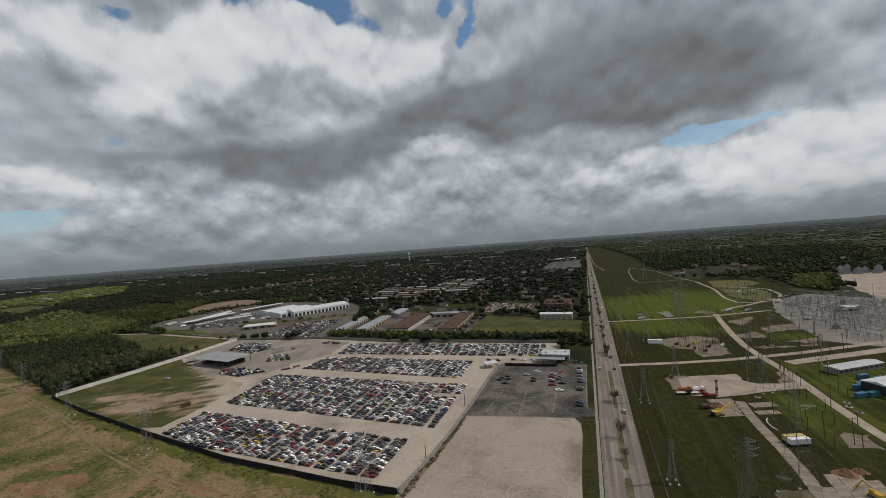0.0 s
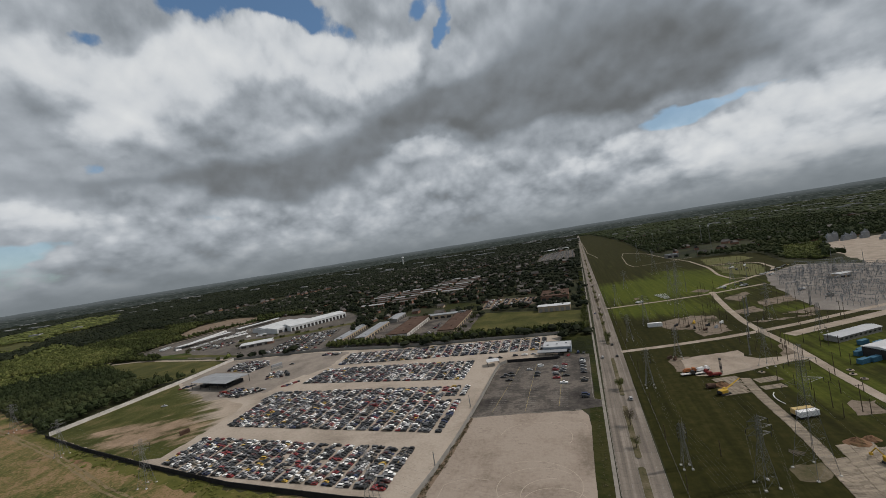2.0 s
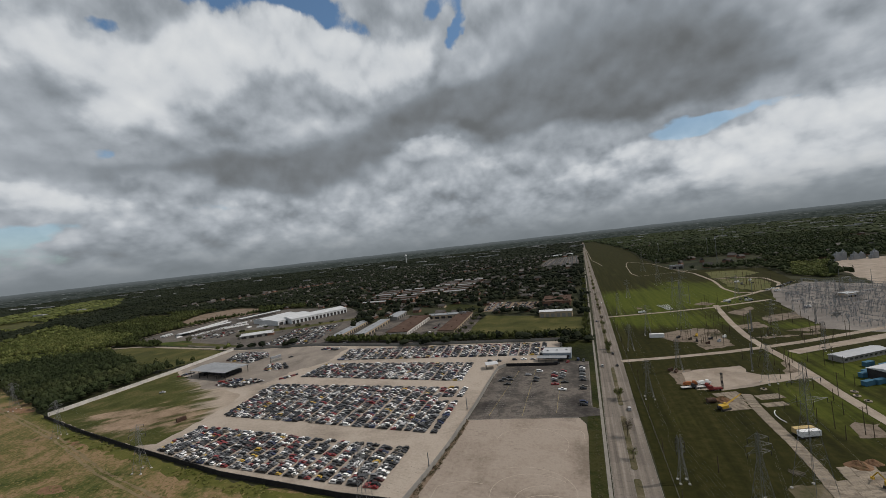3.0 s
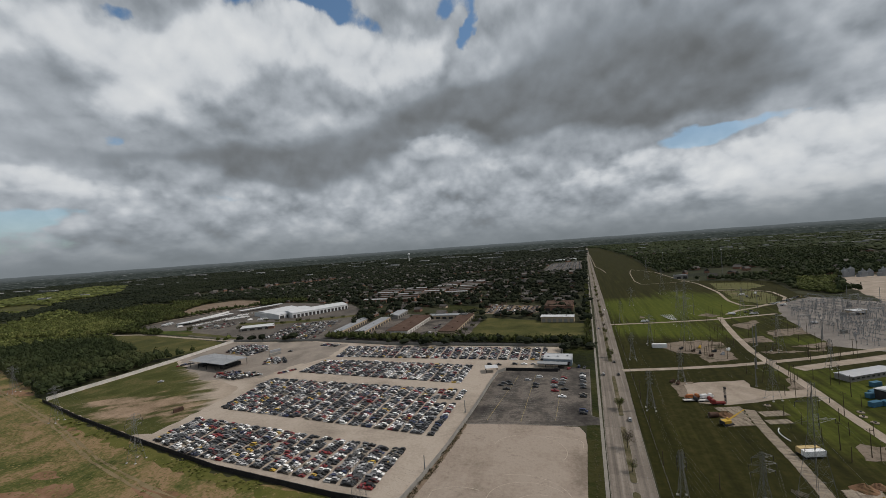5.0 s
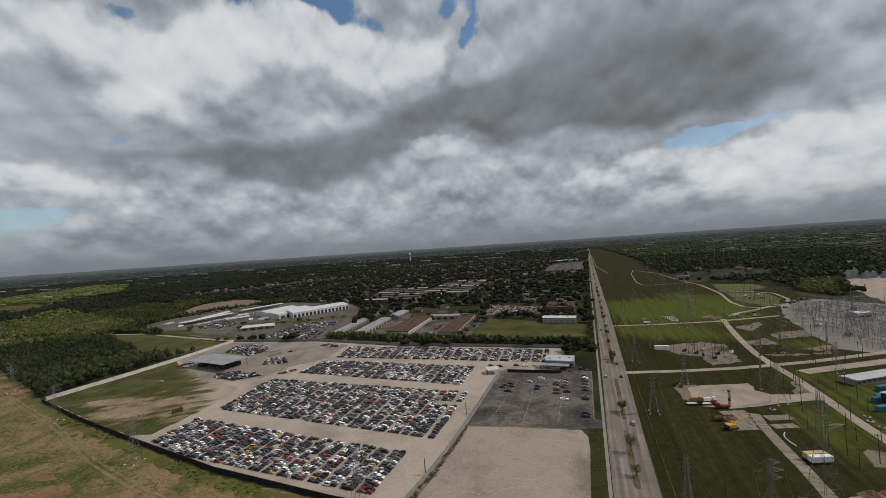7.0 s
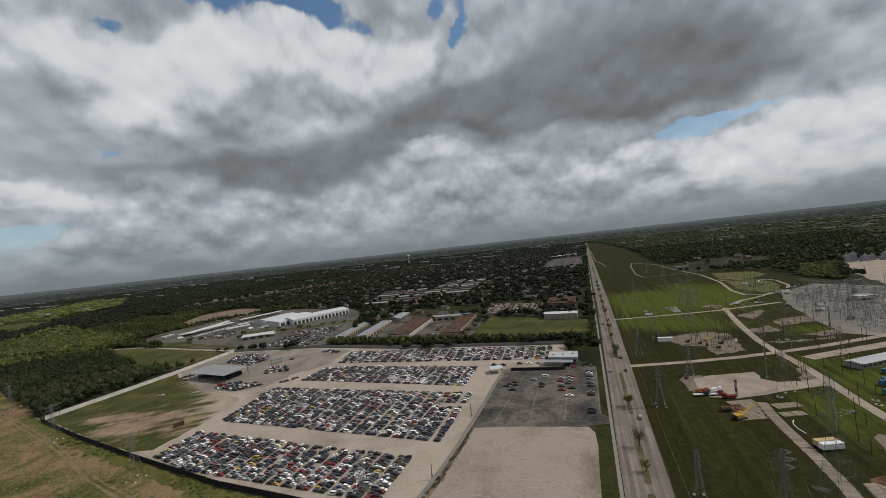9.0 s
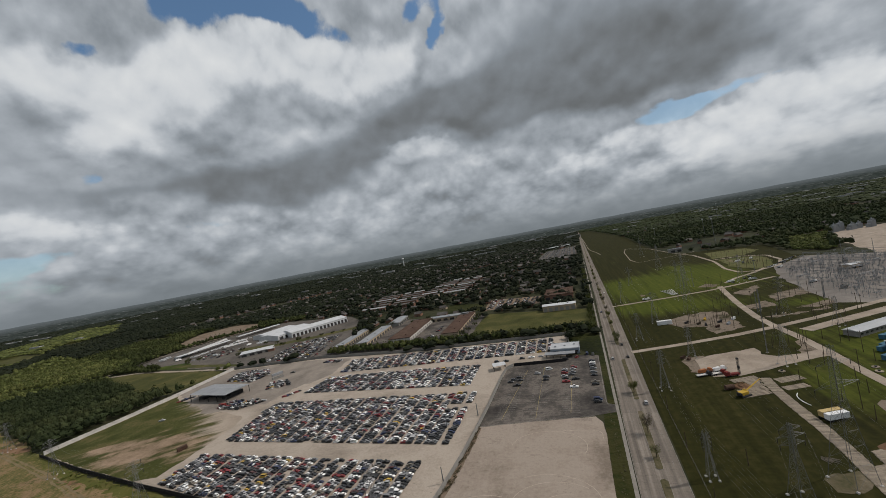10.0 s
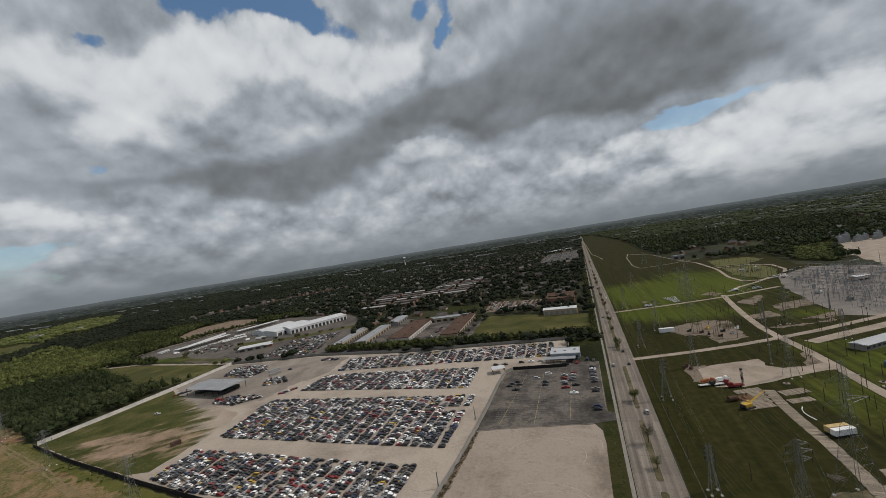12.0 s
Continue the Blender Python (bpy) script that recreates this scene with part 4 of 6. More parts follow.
moving = [(6.5, 318, 92, "suv"), (17.5, 320, 90, "sedan"), (16.5, 351, 90, "sedan"), (17.5, 241, 89, "suv"), (8, 479, 90, "sedan"), (19.5, 600, 90, "sedan")]
yard = [(-385, 236, 20, "pickup"), (-88, 330, 0, "suv"), (-80, 330, 0, "pickup"), (-66, 334, 4, "suv"), (-58, 335, 0, "pickup"), (-50, 336, 0, "sedan"), (-84, 322, 10, "sedan"), (-330, 345, 20, "pickup")]
for rows, label, group in ((lot, "parked %s on the dark asphalt lot", "cars on the car park"), (moving, "%s on the concrete road", "cars on the road"), (yard, "%s standing on pale yard gravel", "vehicles on open yard ground")):
    done = {}
    for x, y, turn, style in rows:
        m = pose(x, y, 0.1, 0, 0, turn)
        if style in done:
            copy_thing(done[style], m)
        else:
            done[style] = make_car(style, label % ("car" if style != "pickup" else "pickup"), group)
            done[style].matrix_basis = m


# ---- trees and woods ----
def jag_dome(seed, rings=3, segs=7):
    """A low, uneven crown."""
    r = np.random.RandomState(seed)
    v = [(0, 0, 1.0)]
    for i in range(1, rings + 1):
        q = math.pi * 0.62 * i / rings
        for j in range(segs):
            a = 2 * math.pi * (j + 0.5 * (i % 2)) / segs
            k = 1 + r.uniform(-.28, .28)
            v.append((0.5 * k * math.sin(q) * math.cos(a), 0.5 * k * math.sin(q) * math.sin(a), 0.55 + 0.45 * math.cos(q) * k))
    f = [(0, 1 + j, 1 + (j + 1) % segs) for j in range(segs)]
    for i in range(rings - 1):
        for j in range(segs):
            a, b, c, d = 1 + i * segs + j, 1 + i * segs + (j + 1) % segs, 1 + (i + 1) * segs + (j + 1) % segs, 1 + (i + 1) * segs + j
            f += [(a, d, c), (a, c, b)]
    return np.array(v), np.array(f)


def leaf_cloud(seed, count, size, low=0.3):
    """Leaf clumps: small tilted faces scattered through a crown 1 m wide and 1 m high, with gaps."""
    r = np.random.RandomState(seed)
    centres = r.normal(size=(7, 3)) * (0.17, 0.17, 0.13) + (0, 0, 0.62)
    v, f = [], []
    for i in range(count):
        c = centres[r.randint(7)] + r.normal(size=3) * (0.13, 0.13, 0.10)
        c[2] = min(max(c[2], low), 1.0)
        a, b = r.normal(size=3), r.normal(size=3)
        a[2] *= 0.6
        a = a / np.linalg.norm(a) * size * r.uniform(.6, 1.3)
        b = np.cross(a, b)
        b = b / np.linalg.norm(b) * size * r.uniform(.5, 1.1)
        k = len(v)
        v += [c - a, c + b * 0.8, c + a, c - b]
        f.append((k, k + 1, k + 2, k + 3))
    return np.array(v), np.array(f)


DOMES = [jag_dome(s) for s in range(4)]
LOW_DOMES = [jag_dome(20 + s, 2, 5) for s in range(4)]
CLOUDS = [leaf_cloud(s, 46, 0.082) for s in range(4)]
THIN_CLOUDS = [leaf_cloud(30 + s, 13, 0.125) for s in range(4)]


def woods(name, x, y, wide, high, mat, label, leaves=CLOUDS, low=False, seed=0):
    """Closely standing trees: uneven crowns with loose leaf clumps, sized to metres."""
    r = np.random.RandomState(seed)
    g, pick = Geo(), r.randint(4, size=len(x))
    for k in range(4):
        sel = pick == k
        if not sel.any():
            continue
        n = sel.sum()
        w = wide * r.uniform(.7, 1.35, n)
        h = high * r.uniform(.6, 1.25, n)
        place, size, turn = np.c_[x[sel], y[sel], 0 * w], np.c_[w, w * r.uniform(.8, 1.2, n), h], r.uniform(0, 6.28, n)
        g.scatter((LOW_DOMES if low else DOMES)[k], place, size * ((1, 1, 0.96) if leaves is None else (.84, .84, .9)), turn)
        if leaves:
            g.scatter(leaves[k], place, size * (1.22, 1.22, 1.08), turn + 1)
    return thing(name, g, mat, label=label, category="woods", kind="stuff")


def spread(x0, x1, y0, y1, gap, seed):
    r = np.random.RandomState(seed)
    x, y = np.meshgrid(np.arange(x0, x1, gap), np.arange(y0, y1, gap))
    return x.ravel() + r.uniform(-.5, .5, x.size) * gap, y.ravel() + r.uniform(-.5, .5, x.size) * gap


def clumpy(x, y, scale, seed):
    """Smooth values of about 0 to 1 over the plan."""
    r, v = np.random.RandomState(seed), 0 * x
    for k in range(7):
        a, s, p = r.uniform(0, 6.28), scale * r.uniform(.6, 1.8), r.uniform(0, 6.28)
        v = v + np.sin((x * math.cos(a) + y * math.sin(a)) * s + p)
    return 0.5 + v / 7


ROAD = [(-1, -600), (26, -600), (26, 5000), (-1, 5000)]
FAR_FIELDS = [[(-2000, 900), (-1850, 850), (-2100, 1050), (-2350, 1150)], [(-2700, 1400), (-2500, 1250), (-2700, 1500), (-2950, 1600)], [(-1900, 640), (-1560, 590), (-1640, 720), (-2250, 840)], [(-2600, 1150), (-2200, 1050), (-2250, 1160), (-2800, 1330)], [(-1320, 430), (-1180, 400), (-1200, 440), (-1350, 480)], [(-1250, 700), (-1050, 690), (-1080, 740), (-1290, 760)]]
RV_LOT = [(-155, 1320), (-12, 1320), (-20, 1900), (-150, 1800)]
JUNK = [(-158, 575), (-74, 580), (-72, 645), (-168, 668)]
SHRUBS = [(318, 770), (340, 722), (360, 740), (398, 850), (450, 945), (370, 925)]
# outlines of sunlit woods, which take brighter foliage in place of sunlight
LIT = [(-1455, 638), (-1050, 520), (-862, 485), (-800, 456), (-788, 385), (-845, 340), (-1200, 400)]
SUNLIT_WEST = [(-2500, 760), (-1500, 560), (-1900, 880), (-2000, 1090), (-2780, 1560), (-3200, 1600)]
BLOCKS_A = [(-465, 700), (-345, 700), (-400, 950), (-525, 870)]
BLOCKS_B = [(-380, 780), (-250, 820), (-275, 1130), (-390, 1050)]
OPEN = [SHRUBS, [(285, 655), (352, 635), (385, 740), (345, 722), (318, 770), (285, 750)], GREEN_N, *FAR_FIELDS, RV_LOT, JUNK, SOIL_NW, YARD, SCRUB, EAST, FIELD_W, FIELD_N, DEPOT, TRADE, PLANT, ROAD]


def clear_of(x, y, polys):
    ok = np.ones(len(x), bool)
    for p in polys:
        ok &= ~inside(p, x, y)
    return ok


def in_view(x, y, margin=56):
    az = np.degrees(np.arctan2(-x, y))
    return (np.abs(az - 20) < margin) & (y > -50)


# near western wood
x, y = spread(-1150, -455, 180, 760, 5.7, 1)
ok = clear_of(x, y, OPEN) & in_view(x, y, 60)
ok &= ~inside(strip([(-1100, 292), (-980, 327), (-860, 358), (-770, 384), (-690, 396)], 26), x, y) & ~((x > -650) & (y > 380))
ok &= (x < -465) | (y > 380)
# the sunlit strip is pushed over to the brighter foliage colour
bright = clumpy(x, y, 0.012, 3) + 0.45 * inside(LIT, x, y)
# wood by the wall gets darker foliage in place of cloud shade
shaded = ok & inside([(-440, 176), (-455, 315), (-560, 330), (-660, 350), (-800, 330), (-800, 260), (-640, 200)], x, y)
woods("woods", x[shaded], y[shaded], 7.0, 10.5, "leaf_pine", "dense wood beside the yard wall, darkened for cloud shade", seed=51)
ok &= ~shaded
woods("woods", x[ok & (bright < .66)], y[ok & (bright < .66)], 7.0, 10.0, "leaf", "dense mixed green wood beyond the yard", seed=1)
woods("woods", x[ok & (bright >= .66)], y[ok & (bright >= .66)], 6.8, 9.0, "leaf_new", "dense wood in spring green that also stands for sunlight", seed=2)
# belt behind the north wall
x, y = spread(-325, -4, 398, 416, 4.0, 2)
ok = (y > 401 + 4 * clumpy(x, y, .08, 2)) & ((x > -285) | (y > 405)) & ~((x > -60) & (x < -30) & (y < 402))
woods("tree_belt", x[ok], y[ok], 6.0, 8.0, "leaf", "uneven belt of trees behind the yard wall", seed=3)
# middle distance
x, y = spread(-2100, 900, 380, 2000, 12.2, 4)
ok = clear_of(x, y, OPEN) & in_view(x, y) & ~((x > -1150) & (x < -455) & (y < 760) & ~((x > -650) & (y > 640)))
dens = clumpy(x, y, 0.01, 8)
town = (x > -700) & (x < 0) & (y > 545)
ok &= (np.random.RandomState(5).rand(len(x)) < np.where(inside(BLOCKS_A, x, y) | inside(BLOCKS_B, x, y), 0.2, np.where(town, 0.52, 0.93))) & ~((dens > .86))
# sunlight on the western woods is painted as paler foliage
west = ok & (inside(SUNLIT_WEST, x, y) | inside(LIT, x, y))
woods("far_woods", x[west], y[west], 11.5, 10.0, "leaf_new", "western woods painted paler for sunlight", leaves=THIN_CLOUDS, seed=24)
ok &= ~west
close = ok & (np.hypot(x, y) < 1000)
# eastern woods take a lighter tone than the plain in place of haze
east = ok & (x > 0)
woods("far_woods", x[east], y[east], 11.0, 13.0, "leaf_pine", "tall dark woods east of the grass, lightened for haze", leaves=THIN_CLOUDS, seed=34)
ok &= ~east
close &= ~east
# cloud shade over the plain is carried by this foliage colour
woods("far_woods", x[close], y[close], 11.5, 10.5, "leaf_dark", "green trees covering the plain, darkened for cloud shade", leaves=THIN_CLOUDS, seed=4)
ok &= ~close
woods("far_woods", x[ok], y[ok], 11.5, 10.5, "leaf_dark", "green trees further across the plain, darkened for cloud shade", leaves=None, seed=14)
# far distance
x, y = spread(-4700, 2600, 1900, 4800, 29, 6)
ok = (np.hypot(x, y) < 4850) & in_view(x, y) & clear_of(x, y, [EAST, ROAD]) & ~((x > -2100) & (x < 900) & (y < 2000))
x2, y2 = spread(-4700, -2000, 200, 2000, 24, 7)
ok2 = in_view(x2, y2) & (np.hypot(x2, y2) < 4850)
x3, y3 = spread(900, 3800, 300, 2000, 24, 8)
ok3 = in_view(x3, y3)
x, y = np.r_[x[ok], x2[ok2], x3[ok3]], np.r_[y[ok], y2[ok2], y3[ok3]]
pale = inside(SUNLIT_WEST, x, y)
woods("far_woods", x[pale], y[pale], 27, 11, "leaf_new", "distant western woods painted paler for sunlight", leaves=None, low=True, seed=25)
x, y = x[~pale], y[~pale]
# the same lighter tone for haze, far off in the east
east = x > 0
woods("far_woods", x[east], y[east], 27, 12, "leaf_pine", "distant eastern woods out to the horizon, lightened for haze", leaves=None, low=True, seed=35)
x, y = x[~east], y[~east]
woods("far_woods", x, y, 27, 11, "leaf_dark", "distant trees out to the horizon, darkened for cloud shade", leaves=None, low=True, seed=5)

# glowing backdrop wall for the far plain, out beyond everything
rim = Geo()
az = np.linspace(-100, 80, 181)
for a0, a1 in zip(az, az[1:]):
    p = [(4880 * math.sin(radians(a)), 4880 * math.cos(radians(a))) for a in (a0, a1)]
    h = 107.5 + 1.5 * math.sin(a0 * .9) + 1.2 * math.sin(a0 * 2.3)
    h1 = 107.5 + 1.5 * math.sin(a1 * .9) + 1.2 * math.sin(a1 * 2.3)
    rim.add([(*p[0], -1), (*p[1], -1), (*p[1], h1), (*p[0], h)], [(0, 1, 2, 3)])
thing("backdrop", rim, "distance", label="glowing backdrop with a dim tree line and painted haze", category="backdrop", kind="structure")


# ---- power line towers, poles and lines ----
def pylon_parts(h, base, arms):
    """Meshes of a lattice tower: leg, bracing, cross arms and insulators. arms: height, half span."""
    waist, top = h * 0.62, max(0.8, base * 0.14)
    mid = max(1.1, base * 0.26)
    b = base / 2

    def half(z):
        return b + (mid / 2 - b) * z / waist if z < waist else mid / 2 + (top / 2 - mid / 2) * (z - waist) / (h - waist)

    legs = []
    for a, c in ((1, 1), (-1, 1), (-1, -1), (1, -1)):
        g = Geo().tube((a * b, c * b, 0), (a * mid / 2, c * mid / 2, waist), 0.10, 0.08, 4)
        g.tube((a * mid / 2, c * mid / 2, waist), (a * top / 2, c * top / 2, h), 0.08, 0.055, 4)
        legs.append(g)
    brace, z, k = Geo(), 0.0, 0
    while z < h - 0.8:
        step = max(1.6, half(z) * 1.7)
        z1 = min(z + step, h)
        p, q = half(z), half(z1)
        for a, c in (((1, 1), (-1, 1)), ((-1, 1), (-1, -1)), ((-1, -1), (1, -1)), ((1, -1), (1, 1))):
            brace.tube((a[0] * p, a[1] * p, z), (c[0] * q, c[1] * q, z1), 0.027, sides=3, caps=False)
            brace.tube((c[0] * p, c[1] * p, z), (a[0] * q, a[1] * q, z1), 0.027, sides=3, caps=False)
            brace.tube((a[0] * q, a[1] * q, z1), (c[0] * q, c[1] * q, z1), 0.027, sides=3, caps=False)
        z = z1
    out = []
    for za, span in arms:
        for s in (1, -1):
            g, w = Geo(), half(za)
            tip = np.array((s * span, 0, za + 0.3))
            for c in (1, -1):
                g.tube((s * w, c * w, za), tip, 0.048, 0.04, 3)
                g.tube((s * w, c * w, za + 1.7), tip, 0.045, 0.03, 3)
                for i in range(1, 4):
                    u = i / 4
                    lo = np.array((s * w, c * w, za)) * (1 - u) + tip * u
                    hi = np.array((s * w, c * w, za + 1.7)) * (1 - u) + tip * u
                    g.tube(lo, hi, 0.026, sides=3, caps=False)
            ins = Geo().tube(tip, tip - (0, 0, 1.9), 0.12, 0.09, 5)
            out.append((g, ins))
    foot = Geo().box(0, 0, 0, 0.9, 0.9, 0.45, top=0.8)
    return {"legs": legs, "bracing": brace, "arms": out, "foot": foot, "spots": [(a * b, c * b) for a in (1, -1) for c in (1, -1)]}


def make_pylon(h, base, arms, label, group, at, turn):
    s = pylon_parts(h, base, arms)
    ob = thing("transmission_tower", label=label, category="pylon", group=group, at=at, turn=turn)
    for g in s["legs"]:
        part("tower_leg", g, "steel", ob)
    part("bracing", s["bracing"], "steel", ob)
    foot = s["foot"].mesh("footing", "concrete")
    for x, y in s["spots"]:
        part("footing", foot, None, ob, at=(x, y, 0))
    for g, ins in s["arms"]:
        arm = part("cross_arm", g, "steel", ob)
        part("insulator", ins, "dark_steel", arm)
    return ob


ARMS = {"tall": [(0.72, 5.0), (0.82, 5.6), (0.92, 4.4)], "wide": [(0.70, 9.0), (0.86, 7.0)], "slim": [(0.66, 2.6), (0.76, 2.8), (0.86, 2.8), (0.95, 2.2)]}
TOWERS = [
    (30.5, 174, 19, 3.4, "slim", 8), (54.5, 164.5, 27, 5.5, "tall", 20), (74, 174.6, 50, 9.5, "wide", 25), (31, 259, 24, 5.0, "slim", 0), (58, 310, 23, 5.0, "slim", 0),
    (32, 362, 23, 5.0, "slim", 0), (53, 412, 30, 5.6, "tall", 0), (88, 432, 48, 9.0, "wide", 12), (95, 500, 46, 8.5, "wide", 10), (103, 288, 25, 6.0, "tall", 25), (149, 400, 33, 7.0, "tall", 25),
    (163, 356, 22, 5.0, "slim", 25), (36, 520, 26, 5.2, "slim", 0), (118, 575, 46, 9, "wide", 10), (122, 760, 46, 9, "wide", 10), (60, 640, 28, 5.4, "tall", 0), (130, 1000, 46, 9, "wide", 5), (175, 560, 34, 7, "tall", 0),
    (-97, 132, 29, 6.4, "tall", 96), (-247, 134.5, 27, 6.2, "tall", 99), (-375, 156, 27, 6.0, "tall", 101), (-514, 186, 26, 6.0, "tall", 101), (-655, 222, 26, 6.0, "tall", 101), (-800, 262, 26, 6.0, "tall", 101),
]
made = {}
for x, y, h, base, style, turn in TOWERS:
    key = (h, base, style)
    if key in made:
        copy_thing(made[key], pose(x, y, 0.03, 0, 0, turn))
    else:
        where = "rough grass beside the black wall" if x < 0 else "mown grass east of the road"
        made[key] = make_pylon(h, base, [(h * k, span * h / 30 if style != "wide" else span) for k, span in ARMS[style]], "grey steel lattice power tower on " + where, "lattice power towers", (x, y, 0.03), turn)


def wire(a, b, sag, r=0.008):
    """One slack conductor, swept along its curve."""
    p, q = np.array(a, float), np.array(b, float)
    side = np.cross(q - p, (0, 0, 1))
    side = side / np.linalg.norm(side) * r
    v, f = [], []
    for i, t in enumerate(np.linspace(0, 1, 13)):
        c = p + (q - p) * t - np.array((0, 0, sag * 4 * t * (1 - t)))
        v += [c + side, c - side * .5 + (0, 0, r), c - side * .5 - (0, 0, r)]
        if i:
            k = 3 * i
            f += [(k - 3 + j, k - 3 + (j + 1) % 3, k + (j + 1) % 3, k + j) for j in range(3)]
    return thing("power_line", Geo().add(v, f), "steel", label="thin grey conductor slung between power towers", category="cable", group="power lines")


def run_lines(line, heights, spans, r=0.008):
    for (x0, y0), (x1, y1) in zip(line, line[1:]):
        d = np.array((x1 - x0, y1 - y0)) / math.hypot(x1 - x0, y1 - y0)
        for z, span in zip(heights, spans):
            for s in (1, -1):
                off = np.array((d[1], -d[0])) * s * span
                wire((x0 + off[0], y0 + off[1], z), (x1 + off[0], y1 + off[1], z), math.hypot(x1 - x0, y1 - y0) * 0.03, r)


run_lines([(60, 40), (29.5, 173), (33, 270), (32, 362), (36, 520)], [15.5, 18, 20], [2.4, 2.4, 2.2])
run_lines([(20, 20), (54.5, 164.5), (58, 310), (53, 412), (60, 640)], [19, 22, 25], [4, 4.4, 3.6])
run_lines([(66, 20), (74, 174.6), (88, 432), (95, 500), (118, 575), (122, 760), (130, 1000)], [34.5, 43], [9, 7], 0.011)
run_lines([(60, 110), (-97, 132), (-247, 134.5), (-375, 156), (-514, 186), (-655, 222), (-800, 262)], [17.5, 20.2, 23], [4.5, 5, 4], 0.008)
run_lines([(103, 288), (149, 400), (175, 560)], [19, 22], [4, 4.4])


def make_pole(h, arm, label):
    ob = thing("utility_pole", Geo().tube((0, 0, 0), (0, 0, h), 0.19, 0.12, 7), "wood", label=label, category="pole", group="wooden poles")
    if arm:
        part("cross_arm", Geo().box(0, 0, h - 0.9, 2.4, 0.14, 0.16), "wood", ob)
        for x in (-1.05, 0, 1.05):
            part("insulator", Geo().tube((x, 0, h - 0.75), (x, 0, h - 0.4), 0.07, 0.05, 6), "dark_steel", ob)
    return ob


plain, armed = make_pole(13, False, "bare dark wooden pole standing in the grass"), make_pole(13.5, True, "dark wooden utility pole with a cross arm")
plain.matrix_basis, armed.matrix_basis = pose(45.5, 183, 0, 0, 0, 0) @ Matrix.Diagonal((1, 1, .55, 1)), pose(151, 322, 0, 0, 0, 20)
r = random.Random(3)
spots = [(27, y) for y in range(120, 520, 38)] + [(105, 218), (115, 224), (128, 247), (117, 222), (122, 262), (128, 270), (127, 300), (120, 285), (112, 296), (126, 318), (119, 322), (114, 345), (105, 336), (123, 352), (118, 334), (130, 336), (141, 330), (146, 300), (143, 285), (98, 262), (108, 250)]
spots += [(78, 392), (82, 396), (90, 380), (98, 392), (104, 372), (108, 400), (66, 388), (120, 410), (126, 460), (131, 486), (137, 505), (152, 520), (127, 520), (158, 372), (166, 395), (180, 405)]
spots += [(137 + 4 * i, 548 + 8 * (i % 3)) for i in range(5)]
for k in range(44):
    a, q = r.uniform(0, 6.28), math.sqrt(r.random())
    spots.append((238 + 34 * q * math.cos(a), 712 + 70 * q * math.sin(a)))
for k in range(20):
    spots.append((r.uniform(205, 300), r.uniform(790, 900)))
for k in range(46):
    spots.append((r.uniform(60, 205), r.uniform(372, 470)))
for k in range(14):
    spots.append((r.uniform(100, 150), r.uniform(220, 345)))
for k, (x, y) in enumerate(spots):
    copy_thing(armed if k % 4 == 0 else plain, pose(x, y, 0, r.uniform(-1.5, 1.5), r.uniform(-1.5, 1.5), r.uniform(0, 180)))


def tall_pole(x, y, h, label="tall pale concrete mast"):
    ob = thing("concrete_mast", Geo().tube((0, 0, 0), (0, 0, h), 0.34, 0.18, 10), "steel", at=(x, y, 0), label=label, category="mast", group="pale masts")
    part("base_plate", Geo().tube((0, 0, 0), (0, 0, 0.3), 0.9, 0.9, 10), "kerb", ob)
    return ob


for x, y, h in ((295, 603, 29), (136, 414, 20), (139, 417, 20), (141, 421, 19), (102, 310, 19), (114, 566, 27), (125, 566, 27), (116, 350, 18), (196, 440, 18), (199, 445, 18), (208, 612, 22), (345, 640, 20), (-81, 165, 8), (-81, 232, 8)):
    tall_pole(x, y, h)


# ---- the substation ----
def bus_support(h):
    ob = thing("bus_support", Geo().box(0, 0, 0, 0.7, 0.7, 0.4).tube((0, 0, 0), (0, 0, h), 0.15, 0.13, 5), "gear", label="grey steel bus support with stacked insulators", category="switchgear", group="bus supports")
    part("beam", Geo().box(0, 0, h, 3.6, 0.28, 0.3), "gear", ob)
    for x in (-1.5, 0, 1.5):
        part("insulator", Geo().tube((x, 0, h + 0.3), (x, 0, h + 1.7), 0.2, 0.13, 6), "gear", ob)
    return ob


def gantry(h, w):
    ob = thing("gantry", label="grey lattice gantry of the substation", category="gantry", group="substation gantries")
    for x in (-w / 2, w / 2):
        g = Geo()
        for a, c in ((1, 1), (-1, 1), (-1, -1), (1, -1)):
            g.tube((x + a * 1.3, c * 1.3, 0), (x + a * .3, c * .3, h), 0.13, 0.1, 4)
        z = 0
        while z < h - 1:
            k, q = 1.3 - z / h, 1.3 - (z + 1.6) / h
            for a, c in (((1, 1), (-1, 1)), ((-1, 1), (-1, -1)), ((-1, -1), (1, -1)), ((1, -1), (1, 1))):
                g.tube((x + a[0] * k, a[1] * k, z), (x + c[0] * q, c[1] * q, z + 1.6), 0.06, sides=3)
            z += 1.6
        part("post", g, "gear", ob)
    g = Geo()
    for c in (-.4, .4):
        for z in (h - 1, h):
            g.tube((-w / 2, c, z), (w / 2, c, z), 0.09, sides=4)
    for i in range(int(w)):
        for c in (-.4, .4):
            g.tube((-w / 2 + i, c, h - 1), (-w / 2 + i + 1, c, h), 0.05, sides=3)
    part("beam", g, "gear", ob)
    for x in np.linspace(-w / 3, w / 3, 3):
        part("insulator", Geo().tube((x, 0, h - 1), (x, 0, h - 2.8), 0.13, 0.1, 6), "dark_steel", ob)
    return ob


